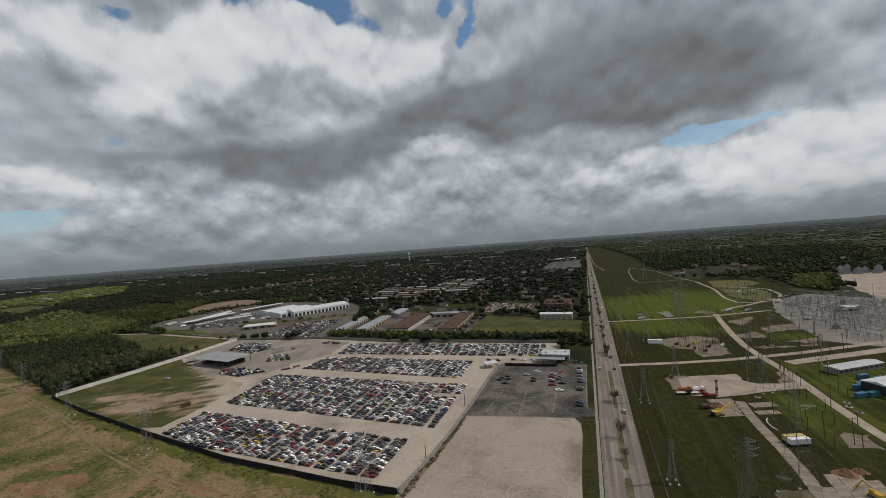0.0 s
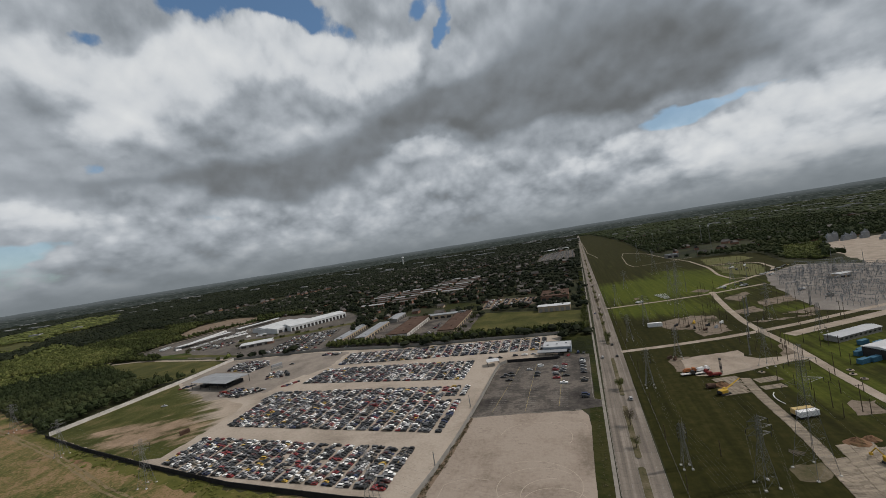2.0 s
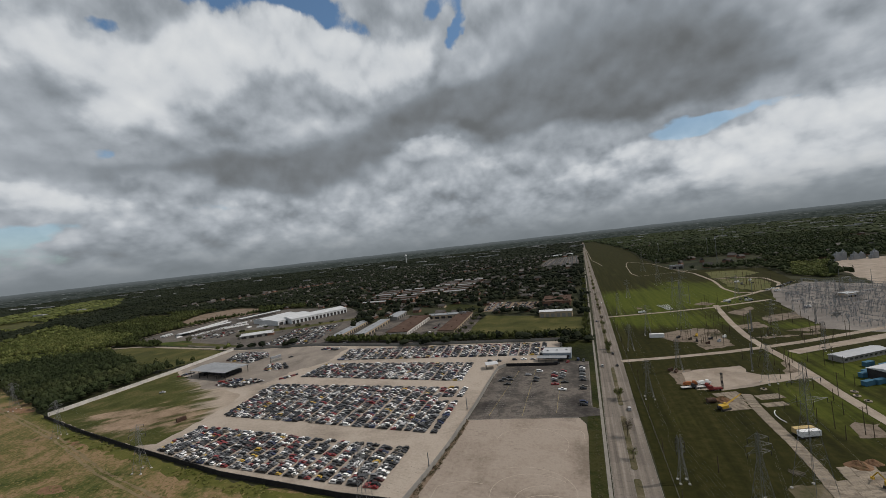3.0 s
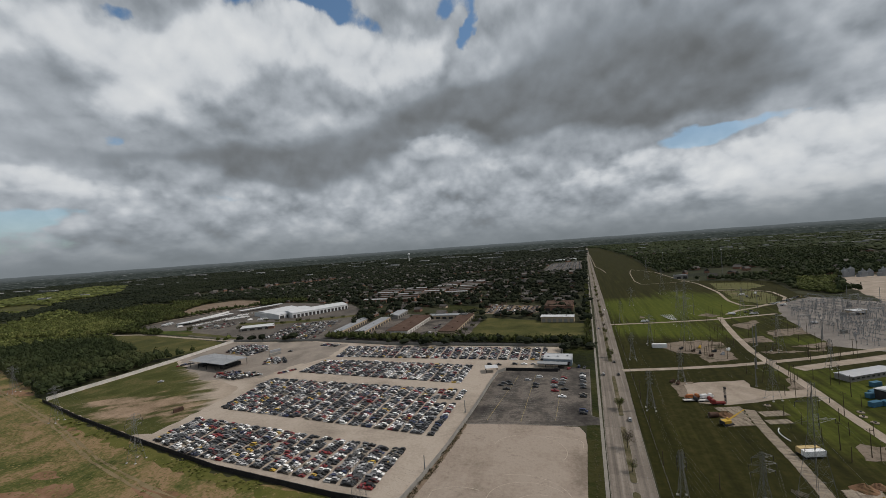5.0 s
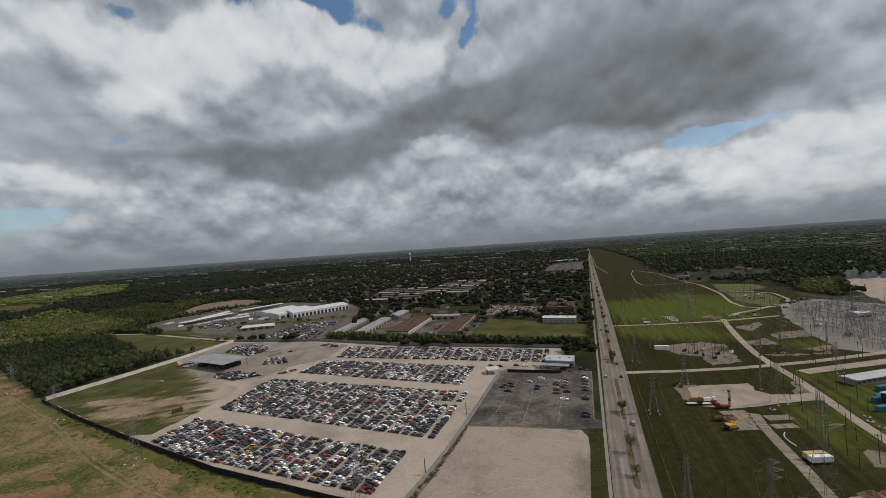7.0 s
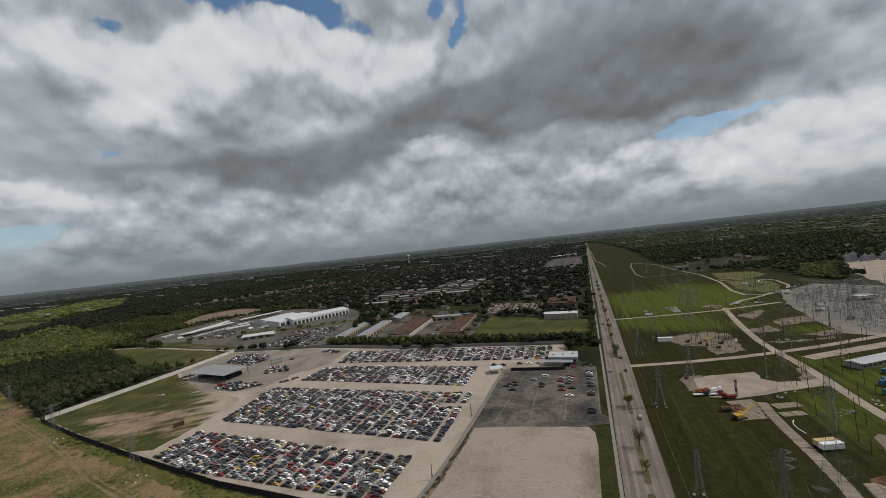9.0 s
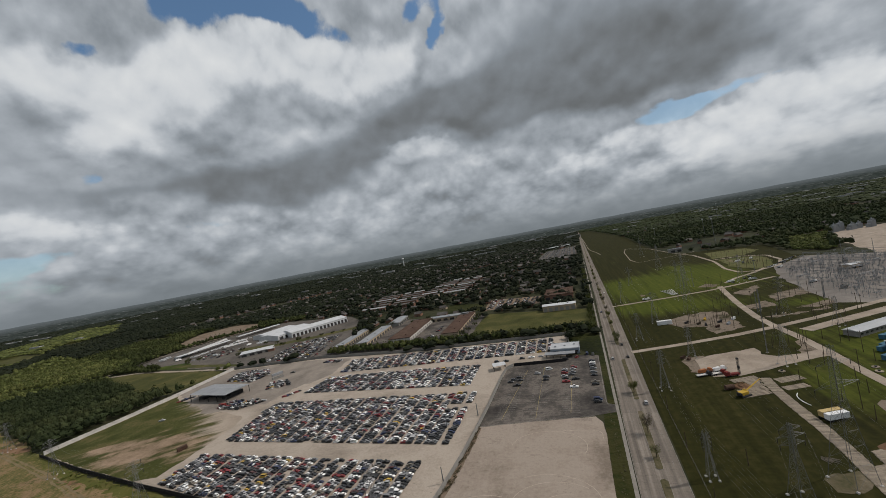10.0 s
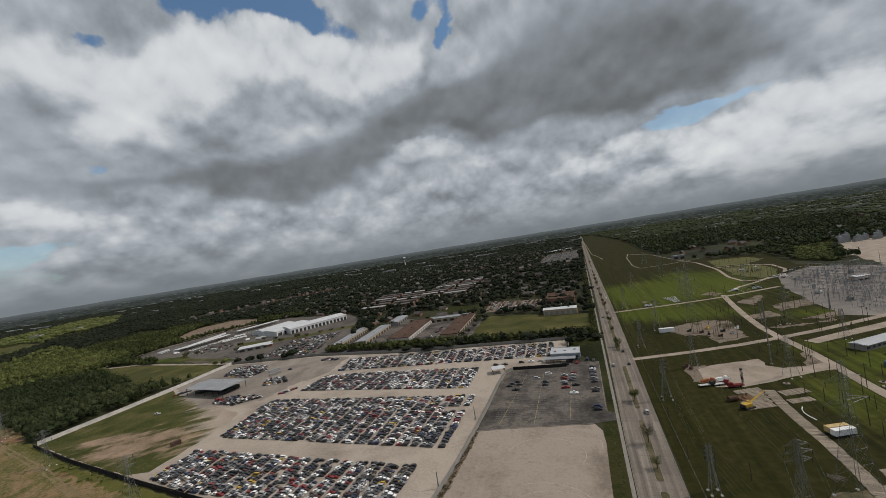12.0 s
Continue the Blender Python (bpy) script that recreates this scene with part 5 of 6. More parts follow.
SUBSTATION = [(216, 425), (214, 500), (226, 575), (250, 640), (300, 690), (335, 650), (400, 560), (405, 450), (330, 430), (240, 412)]
low, high = bus_support(4.2), bus_support(7.5)
low.matrix_basis, high.matrix_basis = pose(230, 450, 0.07), pose(240, 470, 0.07)
big, wide = gantry(15, 12), gantry(11, 18)
big.matrix_basis, wide.matrix_basis = pose(203, 485, 0.07, 0, 0, 20), pose(250, 480, 0.07, 0, 0, 25)
r = random.Random(11)
c, s = math.cos(radians(25)), math.sin(radians(25))
rows = []
for i in range(74):
    for j in range(56):
        u, w = i * 5.2 - 145, j * 4.4 - 130
        x, y = 300 + u * c - w * s, 540 + u * s + w * c
        if not inside(SUBSTATION, np.array([x]), np.array([y]))[0] or r.random() < 0.5 or i % 5 == 4:
            continue
        rows.append((math.hypot(x, y), x + r.uniform(-.6, .6), y + r.uniform(-.6, .6), 25 + 90 * (j % 7 == 0), r.random() < .7))
rows.sort()
for _, x, y, turn, short in rows[:120]:
    copy_thing(low if short else high, pose(x, y, 0.07, 0, 0, turn))
g = Geo()
for _, x, y, turn, short in rows[120:]:
    h, a, b = 4.2 if short else 7.5, math.cos(radians(turn)), math.sin(radians(turn))
    g.tube((x, y, 0), (x, y, h), .15, .13, 5).box(x, y, h, 3.6, .28, .3, turn=turn)
    for k in (-1.5, 0, 1.5):
        g.tube((x + k * a, y + k * b, h + .3), (x + k * a, y + k * b, h + 1.7), .2, .13, 5)
thing("switchgear", g, "gear", label="hundreds of grey bus supports on crushed stone", category="switchgear", kind="stuff")
for x, y in ((235, 500), (262, 520), (290, 545), (250, 560), (280, 590), (310, 620), (320, 560), (340, 520), (300, 490), (350, 590), (225, 545), (262, 610), (285, 650)):
    copy_thing(wide if (x + y) % 3 else big, pose(x, y, 0.07, 0, 0, 25 + (x % 2) * 90))


# long tubular bus bars carried over the supports
for i in range(0, 74, 3):
    for k, h in enumerate((6.1, 9.4)):
        u = i * 5.2 - 145 + 1.6 * k
        run = [w for w in np.arange(-130, 118, 4.0) if inside(SUBSTATION, np.array([300 + u * c - w * s]), np.array([540 + u * s + w * c]))[0]]
        for a, b in ((0.04, 0.47), (0.55, 0.97)):
            if len(run) > 8:
                w0, w1 = run[0] + (run[-1] - run[0]) * a, run[0] + (run[-1] - run[0]) * b
                thing("bus_bar", Geo().tube((300 + u * c - w0 * s, 540 + u * s + w0 * c, h), (300 + u * c - w1 * s, 540 + u * s + w1 * c, h), 0.13, sides=5), "steel", label="long grey tubular bus bar over the supports", category="bus bar", group="bus bars")


def transformer(x, y):
    ob = thing("transformer", Geo().box(0, 0, 0.4, 4.2, 2.6, 3.2), "grey_wall", at=(x, y, 0.07), turn=25, label="grey oil transformer with bushings on a concrete plinth", category="transformer", group="transformers")
    part("plinth", Geo().box(0, 0, 0, 6, 5, 0.42), "kerb", ob)
    for k in (-1, 1):
        g = Geo()
        for i in range(8):
            g.box(-1.6 + i * 0.45, k * 1.75, 0.7, 0.12, 0.8, 2.4)
        part("radiator", g, "grey_wall", ob)
    for k in (-1.2, 0, 1.2):
        part("bushing", Geo().tube((k, 0, 3.6), (k, 0.4, 5.6), 0.24, 0.14, 7), "brown_roof", ob)
    part("conservator", Geo().tube((-1.6, -0.7, 4.4), (1.6, -0.7, 4.4), 0.45, sides=8), "grey_wall", ob)
    return ob


for x, y in ((226, 470), (330, 480), (300, 610), (270, 560)):
    transformer(x, y)


# ---- buildings ----
def hall(name, x, y, sx, sy, h, rise, turn, roof, wall, label, category="building", doors=0, door_mat="dark_steel", side=-1, windows=0):
    """A low hall with its ridge along x, its roof overhanging, and doors or windows along one long side."""
    ob = thing(name, label=label, category=category, at=(x, y, 0), turn=turn)
    part("wall", Geo().box(0, 0, 0, sx, sy, h), wall, ob)
    g = Geo()
    if rise:
        g.gable(0, 0, h, sx, sy, rise, 0.5)
    else:
        g.box(0, 0, h, sx + 0.5, sy + 0.5, 0.35)
        for q in (1, -1):
            g.box(0, q * sy / 2, h + 0.35, sx + 0.5, 0.3, 0.35).box(q * sx / 2, 0, h + 0.35, 0.3, sy, 0.35)
        for i in range(3):
            g.box(-sx / 3 + i * sx / 3, sy * 0.12 * (i - 1), h + 0.35, 1.8, 1.4, 0.9)
    part("roof", g, roof, ob)
    for i in range(doors):
        u = -sx / 2 + sx * (i + 0.5) / doors
        w = sx / doors * 0.62
        part("door", Geo().box(u, side * (sy / 2 + 0.03), 0, w, 0.14, h * 0.66), door_mat, ob)
    for i in range(windows):
        u = -sx / 2 + sx * (i + 0.5) / windows
        part("window", Geo().box(u, side * (sy / 2 + 0.03), h * 0.38, min(2.2, sx / windows * .5), 0.12, h * 0.3), "glass", ob)
    return ob


def canopy(name, x, y, sx, sy, h, rise, turn, roof, label, posts=5):
    """A roof on posts."""
    ob = thing(name, label=label, category="shed", at=(x, y, 0), turn=turn)
    g = Geo()
    g.gable(0, 0, h, sx, sy, rise, 0.4)
    k = max(2, int(sx / 5))
    cover = part("roof", g, roof, ob)
    for i in range(k + 1 if name == "open_shed" else 0):
        u = -sx / 2 + sx * i / k
        for q in (1, -1):
            part("roof_seam", Geo().tube((u, q * (sy / 2 + .3), h + 0.06), (u, 0, h + rise + 0.06), 0.07, sides=3), roof, cover)
    for i in range(posts):
        for q in (1, -1):
            part("post", Geo().box(-sx / 2 + sx * (i + .02) / (posts - 1) * 0.98, q * sy * .47, 0, 0.4, 0.4, h), "dark_steel", ob)
    return ob


canopy("open_shed", -373, 287, 58, 27, 7.4, 1.2, -6, "grey_metal", "large open shed with a grey metal roof on dark posts")
# dark boxes added to blacken the shaded space under the roof
thing("shed_shade_boxes", Geo().box(0, 3, 0, 46, 14, 3.4).box(20, -6, 0, 7, 6, 2.2).box(-16, -7, 0, 9, 5, 2.6), "dark_steel", at=(-376, 289, 0.06), turn=-6, label="dark boxes added for the shade under the shed roof", category="scrap")
office = hall("office_building", -29.5, 346, 24, 17, 4.8, 0, 0, "grey_roof2", "blue_grey", "low blue-grey office with a flat white roof", "building", doors=2, windows=5)
part("porch_roof", Geo().box(-4, -13.6, 3.2, 25, 7, 0.35), "grey_metal", office, "lean-to grey metal porch roof")
for k in range(5):
    part("porch_post", Geo().box(-15 + k * 5.6, -16.6, 0, 0.25, 0.25, 3.2), "dark_steel", office)
canopy("gate_canopy", -82.5, 313, 10, 8, 4.2, 0.5, 20, "white_metal", "small white gate canopy over the yard entrance", 2)
# vehicle depot north west of the yard
hall("warehouse", -500, 600, 110, 48, 9, 3.0, 62, "white_metal", "white_metal", "long white metal warehouse with dark loading doors", doors=15)
hall("warehouse", -548, 575, 80, 56, 8, 3.0, 80, "white_metal", "white_metal", "white metal warehouse wing with loading doors", doors=6)
hall("warehouse", -590, 590, 70, 40, 7.5, 2.4, 80, "white_metal", "white_metal", "white metal warehouse wing beside the depot", doors=6)
canopy("vehicle_canopy", -690, 515, 100, 15, 5, 0.8, 84, "white_metal", "long white canopy over rows of parked vans", 8)
canopy("vehicle_canopy", -684, 640, 95, 15, 5, 0.8, 76, "white_metal", "long white canopy over depot bays", 8)
hall("workshop", -500, 458, 45, 24, 4.5, 1.5, 34, "white_metal", "grey_wall", "low white-roofed workshop with grey walls", doors=4)
hall("workshop", -476, 462, 9, 8, 4.0, 0.8, 34, "white_metal", "brick", "small brick annex under a pale roof")
sheet("staff_car_park", [(-436, 396), (-336, 390), (-352, 440), (-386, 526), (-461, 493), (-430, 420)], 0.07, "asphalt", "dark car park full of cars", "car park")
# trade estate behind the belt of trees
hall("trade_building", -240, 484, 108, 30, 5.5, 0, 95, "brown_roof", "concrete", "long low building with a rust-brown roof and pale wall", doors=12, door_mat="grey_wall")
hall("trade_building", -172, 492, 116, 22, 5, 0, 94, "brown_roof", "tan_wall", "long low building with a brown roof", doors=9)
hall("trade_building", -330, 470, 100, 13, 5, 0, 98, "grey_metal", "tan_wall", "long row of trade units with pinkish walls", doors=14)
hall("trade_building", -296, 476, 96, 15, 5, 0, 98, "grey_metal", "tan_wall", "grey-roofed row of trade units", doors=9)
hall("trade_building", -300, 560, 50, 18, 5.5, 1.2, 98, "grey_metal", "grey_wall", "grey metal trade hall", doors=5)
hall("trade_building", -205, 545, 60, 16, 5, 0, 8, "grey_metal", "tan_wall", "grey-roofed trade building behind the trees", doors=6)
hall("white_hall", -41, 522, 42, 15, 7.5, 1.0, 0, "white_metal", "tan_wall", "white metal roofed hall beside the road", doors=6, door_mat="grey_wall")
hall("trade_building", -45, 625, 42, 60, 7, 0, 0, "brown_roof", "brick", "dark flat-roofed brick building beside the road", doors=4)
# east of the road
hall("long_building", 174, 341, 40, 9, 3.8, 1.0, 31, "grey_roof2", "grey_wall", "long low building with a pale metal roof", windows=9)
hall("workshop", 172, 300, 26, 16, 6.0, 1.6, 31, "white_metal", "dark_steel", "dark workshop with a white metal roof", doors=3)
hall("switch_house", 284, 566, 16, 9, 5, 0.6, 25, "white_metal", "tan_wall", "small white-roofed switch house", doors=2)
hall("pump_house", 200, 1000, 26, 12, 8, 0, 10, "grey_metal", "grey_wall", "grey flat-roofed building beside the grass", doors=2)


def container(x, y, turn, mat, label, size=(6.1, 2.5, 2.6), name="container"):
    sx, sy, sz = size
    ribs = int(sx / 0.25)
    side = [(-sx / 2 + sx * (i + k) / ribs, -sy / 2 + (0.06 if i % 2 else 0.0)) for i in range(ribs) for k in (0.15, 0.85)]
    g = Geo().prism(side + [(-u, -v) for u, v in side], 0.15, 0.15 + sz, base=True)
    ob = thing(name, g, mat, at=(x, y, 0.06), turn=turn, label=label, category="container")
    part("door_leaf", Geo().box(sx / 2 + .03, -sy / 4, 0.25, 0.08, sy / 2 - .06, sz - .2), mat, ob)
    part("door_leaf", Geo().box(sx / 2 + .03, sy / 4, 0.25, 0.08, sy / 2 - .06, sz - .2), mat, ob)
    return ob


container(-293.5, 190, 70, "brown_roof", "rusty brown container on the yard's bare soil")
container(-350, 342, 65, "grey_metal", "grey open-topped container on pale gravel", (12, 2.5, 2.6))
container(-338, 330, 65, "grey_wall", "grey container beside crushed cars", (12, 2.5, 2.6))
container(-340, 262, 10, "red", "red steel bin beside the open shed")
for x, y, t in ((169, 322, 31), (160, 306, 31), (156, 301, 31), (150, 287, 31), (157, 290, 31), (175, 318, 31)):
    container(x, y, t, "blue", "light blue steel container near the workshop", (7, 2.7, 2.8))
container(59, 402, 8, "white", "white trailer box standing on the grass", (12.5, 3, 3.6))


def trailer(x, y, turn, mat, label):
    ob = thing("semi_trailer", at=(x, y, 0.03), turn=turn, label=label, category="trailer", group="parked trailers")
    part("box_body", Geo().box(0, 0, 1.05, 9.4, 2.5, 2.5), mat, ob)
    part("chassis", Geo().box(0, 0, 0.8, 10.4, 1.1, 0.3), "dark_steel", ob)
    for px in (-4.2, -3.0):
        for q in (1, -1):
            part("wheel", Geo().tube((px, q * .75, .5), (px, q * 1.2, .5), .5, sides=10), "rubber", ob)
    for q in (1, -1):
        part("landing_leg", Geo().box(3.4, q * .8, 0, .16, .16, .9), "dark_steel", ob)
    return ob


trailer(92, 218.7, 19, "white", "white box trailer on dark grass beside the mat road")
trailer(91.2, 221.6, 19, "tan_tarp", "trailer under a tan weathered tarpaulin")


# ---- machines on the pads ----
def truck(x, y, turn, cab, bed, label, load=None):
    ob = thing("work_truck", at=(x, y, 0.08), turn=turn, label=label, category="truck")
    part("chassis", Geo().box(0, 0, 0.55, 8.6, 1.0, 0.35), "dark_steel", ob)
    cabin = part("cab", Geo().box(3.2, 0, 0.7, 2.2, 2.35, 1.2).box(2.95, 0, 1.9, 1.7, 2.2, 0.95, top=0.86).box(4.5, 0, 0.8, 0.5, 2.2, 0.8), cab, ob)
    part("windscreen", Geo().box(3.85, 0, 1.98, 0.08, 1.9, 0.66), "glass", cabin)
    part("bed", Geo().box(-1.4, 0, 0.92, 6.0, 2.45, 0.25), bed, ob)
    if load:
        part("load", Geo().box(-1.2, 0, 1.17, 4.4, 2.0, 1.5, top=0.8).box(-3.2, 0, 1.17, 1.2, 2.2, 1.0), load, ob)
    for px in (-3.0, -1.8, 3.1):
        for q in (1, -1):
            part("wheel", Geo().tube((px, q * .78, .5), (px, q * 1.2, .5), .5, sides=10), "rubber", ob)
    return ob


truck(58, 281, 20, "orange", "orange", "orange work truck parked on the gravel pad", "orange")
truck(66, 283, 25, "white", "white", "white utility truck with a yellow stripe on gravel", "white")
truck(56, 276, 15, "dark_steel", "concrete", "flatbed truck with a pale empty bed")
truck(64, 277.5, 15, "red", "concrete", "flatbed trailer truck with a pale bed")
truck(166, 567, 200, "white", "white", "white line truck parked on grass", "white")
truck(189, 567, 190, "white", "white", "white bucket truck parked on grass", "grey_metal")
truck(228, 728, 30, "white", "white", "white line truck among wooden poles", "white")
truck(250, 740, 60, "white", "white", "white line truck among wooden poles", "white")
truck(241, 627, 30, "white", "white", "white truck beside the gravel lane", "grey_metal")
truck(62, 518, 15, "white", "white", "white truck on the gravel lane", "white")
truck(222, 512, 30, "white", "grey_metal", "white truck on substation stone", "grey_metal")


def crane(x, y, turn):
    ob = thing("crawler_crane", at=(x, y, 0.2), turn=turn, label="yellow crawler crane with its boom raised", category="crane")
    for q in (1, -1):
        g = Geo().box(0, q * 1.5, 0.1, 5.2, 0.8, 0.8)
        g.tube((2.6, q * 1.1, .5), (2.6, q * 1.9, .5), .45, sides=10).tube((-2.6, q * 1.1, .5), (-2.6, q * 1.9, .5), .45, sides=10)
        part("crawler_track", g, "dark_steel", ob)
    house = part("house", Geo().box(-0.6, 0, 1.1, 4.6, 2.8, 1.5), "yellow", ob)
    part("cab", Geo().box(1.5, 1.0, 1.1, 1.5, 1.0, 2.0, top=0.85), "yellow", ob)
    part("cab_window", Geo().box(2.2, 1.0, 1.9, 0.2, 0.85, 0.9), "glass", ob)
    part("counterweight", Geo().box(-3.0, 0, 1.1, 0.8, 2.8, 1.4), "dark_steel", house)
    part("boom", Geo().tube((0.6, 0, 2.3), (9.0, 0, 5.4), 0.55, 0.42, 4).tube((7, 0, 4.66), (12.0, 0, 6.5), 0.38, 0.28, 4), "yellow", ob)
    part("hook_line", Geo().tube((12, 0, 6.5), (12, 0, 4.4), 0.05, sides=3).box(12, 0, 3.8, 0.4, 0.3, 0.6), "dark_steel", ob)
    return ob


crane(66.5, 246, 32)


def drill_rig(x, y, turn):
    ob = thing("drill_rig", at=(x, y, 0.1), turn=turn, label="red drill rig with an upright dark mast", category="drill rig")
    part("carrier", Geo().box(-2, 0, 0.7, 8, 2.4, 0.9).box(-4.6, 0, 1.6, 2.0, 2.3, 1.4), "red", ob)
    for px in (-5, -3.6, 0.4):
        for q in (1, -1):
            part("wheel", Geo().tube((px, q * .75, .5), (px, q * 1.25, .5), .5, sides=10), "rubber", ob)
    g = Geo()
    for a in (-.4, .4):
        for c in (-.4, .4):
            g.tube((2.4 + a, c, 0.3), (2.4 + a, c, 10.5), 0.12, sides=4)
    for k in range(12):
        g.tube((2, -.4, .5 + k * .8), (2.8, -.4, 1.3 + k * .8), .06, sides=3).tube((2, .4, .5 + k * .8), (2.8, .4, 1.3 + k * .8), .06, sides=3)
    g.box(2.4, 0, 4, 0.9, 0.9, 1.6).box(2.4, 0, 9.6, 1.1, 1.1, 1.0)
    part("mast", g, "dark_steel", ob)
    return ob


drill_rig(72, 274.5, 15)


def mound(x, y, sx, sy, h, seed, label):
    r = np.random.RandomState(seed)
    g, v, f, segs = Geo(), [(0, 0, h)], [], 16
    for i in range(1, 6):
        for j in range(segs):
            a, k = 2 * math.pi * j / segs, i / 5
            v.append((sx / 2 * k * math.cos(a) * r.uniform(.85, 1.15), sy / 2 * k * math.sin(a) * r.uniform(.85, 1.15), h * (1 - k ** 1.3) * r.uniform(.75, 1.15) if i < 5 else 0))
    f += [(0, 1 + j, 1 + (j + 1) % segs) for j in range(segs)]
    for i in range(4):
        for j in range(segs):
            f.append((1 + i * segs + j, 1 + (i + 1) * segs + j, 1 + (i + 1) * segs + (j + 1) % segs, 1 + i * segs + (j + 1) % segs))
    return thing("dirt_mound", g.add(v, f), "red_soil", at=(x, y, 0.1), label=label, category="heap")


mound(69.5, 258, 10, 7, 2.8, 1, "heap of orange-brown soil on timber mats")
mound(98, 196, 9, 7, 2.6, 2, "heap of brown soil on timber mats")
mound(104, 199, 6, 5, 2.0, 3, "heap of dark soil on timber mats")
thing("culvert_pipe", Geo().tube((0, 0, 1.4), (4.5, 1.2, 1.4), 1.4, sides=16), "brown_roof", at=(60.5, 254.5, 0.03), label="large rusty steel pipe lying on grass", category="pipe")
ex = thing("excavator", at=(99.5, 181, 0.3), turn=120, label="yellow excavator standing on timber mats", category="excavator")
for q in (1, -1):
    part("crawler_track", Geo().box(0, q * 1.2, 0, 3.8, 0.6, 0.8), "dark_steel", ex)
part("house", Geo().box(-0.4, 0, 0.8, 3.2, 2.5, 1.3).box(0.9, 0.8, 0.9, 1.3, 0.9, 1.9), "yellow", ex)
part("boom", Geo().tube((1, -.3, 1.6), (4.2, -.3, 4.2), .3, .25, 4).tube((4.2, -.3, 4.2), (6.0, -.3, 1.4), .24, .18, 4).box(6.0, -.3, 0.5, 0.9, 0.9, 0.9), "yellow", ex)
for k in range(6):
    x0, x1 = 86 + 2.6 * k, 93 + 1.2 * k
    thing("pole_on_ground", Geo().tube((x0, 562 + k * .6, 0.5), (x1, 529 + k * 0.6, 0.5), 0.26, 0.2, 8), "white", label="white pole section lying on the grass", category="pole", group="poles laid on the grass")

# clutter on the bare pad by the lane: small machines and drums
for x, y, t, m in ((76, 398, 20, "dark_steel"), (92, 404, 60, "yellow"), (100, 392, 10, "dark_steel"), (104, 384, 40, "grey_metal"), (94, 378, 0, "brown_roof"), (112, 398, 30, "white"), (84, 392, 15, "wood"), (88, 386, 80, "dark_steel"), (52, 309, 20, "brown_roof"), (55, 306, 60, "brown_roof")):
    thing("machine", Geo().box(0, 0, 0.4, 3.2, 1.8, 1.3, top=.8).box(1.2, 0, 1.2, 1.2, 1.4, 1.2).tube((-1, -1, .4), (-1, 1, .4), .4, sides=8).tube((1, -1, .4), (1, 1, .4), .4, sides=8), m, at=(x, y, 0.05), turn=t, label="small weathered site machine on the bare pad", category="machine", group="machines on the pad")
for x, y in ((136, 270), (137, 263), (131, 393), (142, 397), (150, 402), (138, 276), (96, 277)):
    ob = thing("reel", Geo().tube((0, 0, 0.1), (0, 0, 0.5), 1.7, sides=12), "planks", at=(x, y, 0.06), label="low round timber drum on the ground", category="drum", group="timber drums")
    part("hub", Geo().tube((0, 0, .5), (0, 0, 1.0), .6, sides=10), "dark_steel", ob)

# the grey plant far on the eastern apron
for k, (x, y, h) in enumerate(((455, 935, 13), (468, 942, 15), (482, 936, 10), (496, 944, 9), (512, 938, 12), (530, 905, 16), (548, 900, 18), (566, 890, 15), (510, 885, 8), (590, 880, 14))):
    ob = thing("process_unit", Geo().box(0, 0, 0, 9, 7, h).box(1.5, 0, h, 5, 4, 2.5).box(-6, 0, 0, 5, 6, h * .55), "grey_metal", at=(x, y, 0.06), turn=20, label="grey steel process unit with a stack", category="plant", group="process units")
    part("stack", Geo().tube((3, 2, 0), (3, 2, h + 5), 1.0, 0.9, 10), "grey_metal", ob)


# ---- town, distance and planting ----
def tree_shape(seed, h, wide, leaves, bare=False):
    """Tapered trunk with forking limbs and twigs, and a crown of many small leaf clumps round the limbs."""
    r = np.random.RandomState(seed)
    trunk = Geo().tube((0, 0, 0), (0.1, 0.05, h * 0.38), 0.22, 0.15, 7).tube((0.1, 0.05, h * 0.38), (0, 0.1, h * 0.78), 0.15, 0.05, 6)
    tips = []
    for k in range(20 if bare else 12):
        a, z = k * 2.4 + r.uniform(-.4, .4), h * r.uniform(.26, .55)
        tip = np.array((math.cos(a) * wide * r.uniform(.28, .46), math.sin(a) * wide * r.uniform(.28, .46), min(z + h * r.uniform(.2, .42), h * .98)))
        trunk.tube((0.05, 0.05, z), tip, 0.08, 0.025, 4)
        tips.append(tip)
        for i in range(7 if bare else 2):
            q = np.array((0.05, 0.05, z)) * (.6 - .08 * i) + tip * (.4 + .08 * i)
            trunk.tube(q, q + r.normal(size=3) * (.55, .55, .3) + (0, 0, h * .11), 0.03, 0.012, 3)
    v, f = [], []
    for i in range(leaves):
        c = tips[r.randint(len(tips))] * (1, 1, .94) * r.uniform(.72, 1.06) + r.normal(size=3) * (wide * .085, wide * .085, h * .06)
        c[2] = max(c[2], h * .30)
        a = r.normal(size=3)
        a = a / np.linalg.norm(a) * wide * r.uniform(.022, .042)
        b = np.cross(a, r.normal(size=3))
        b = b / np.linalg.norm(b) * wide * r.uniform(.018, .034)
        k = len(v)
        v += [c - a, c + b * .8, c + a, c - b]
        f.append((k, k + 1, k + 2, k + 3))
    crown = Geo()
    crown.scatter((np.array(v), np.array(f)), np.zeros((1, 3)), np.ones((1, 3)), np.zeros(1))
    return trunk, crown


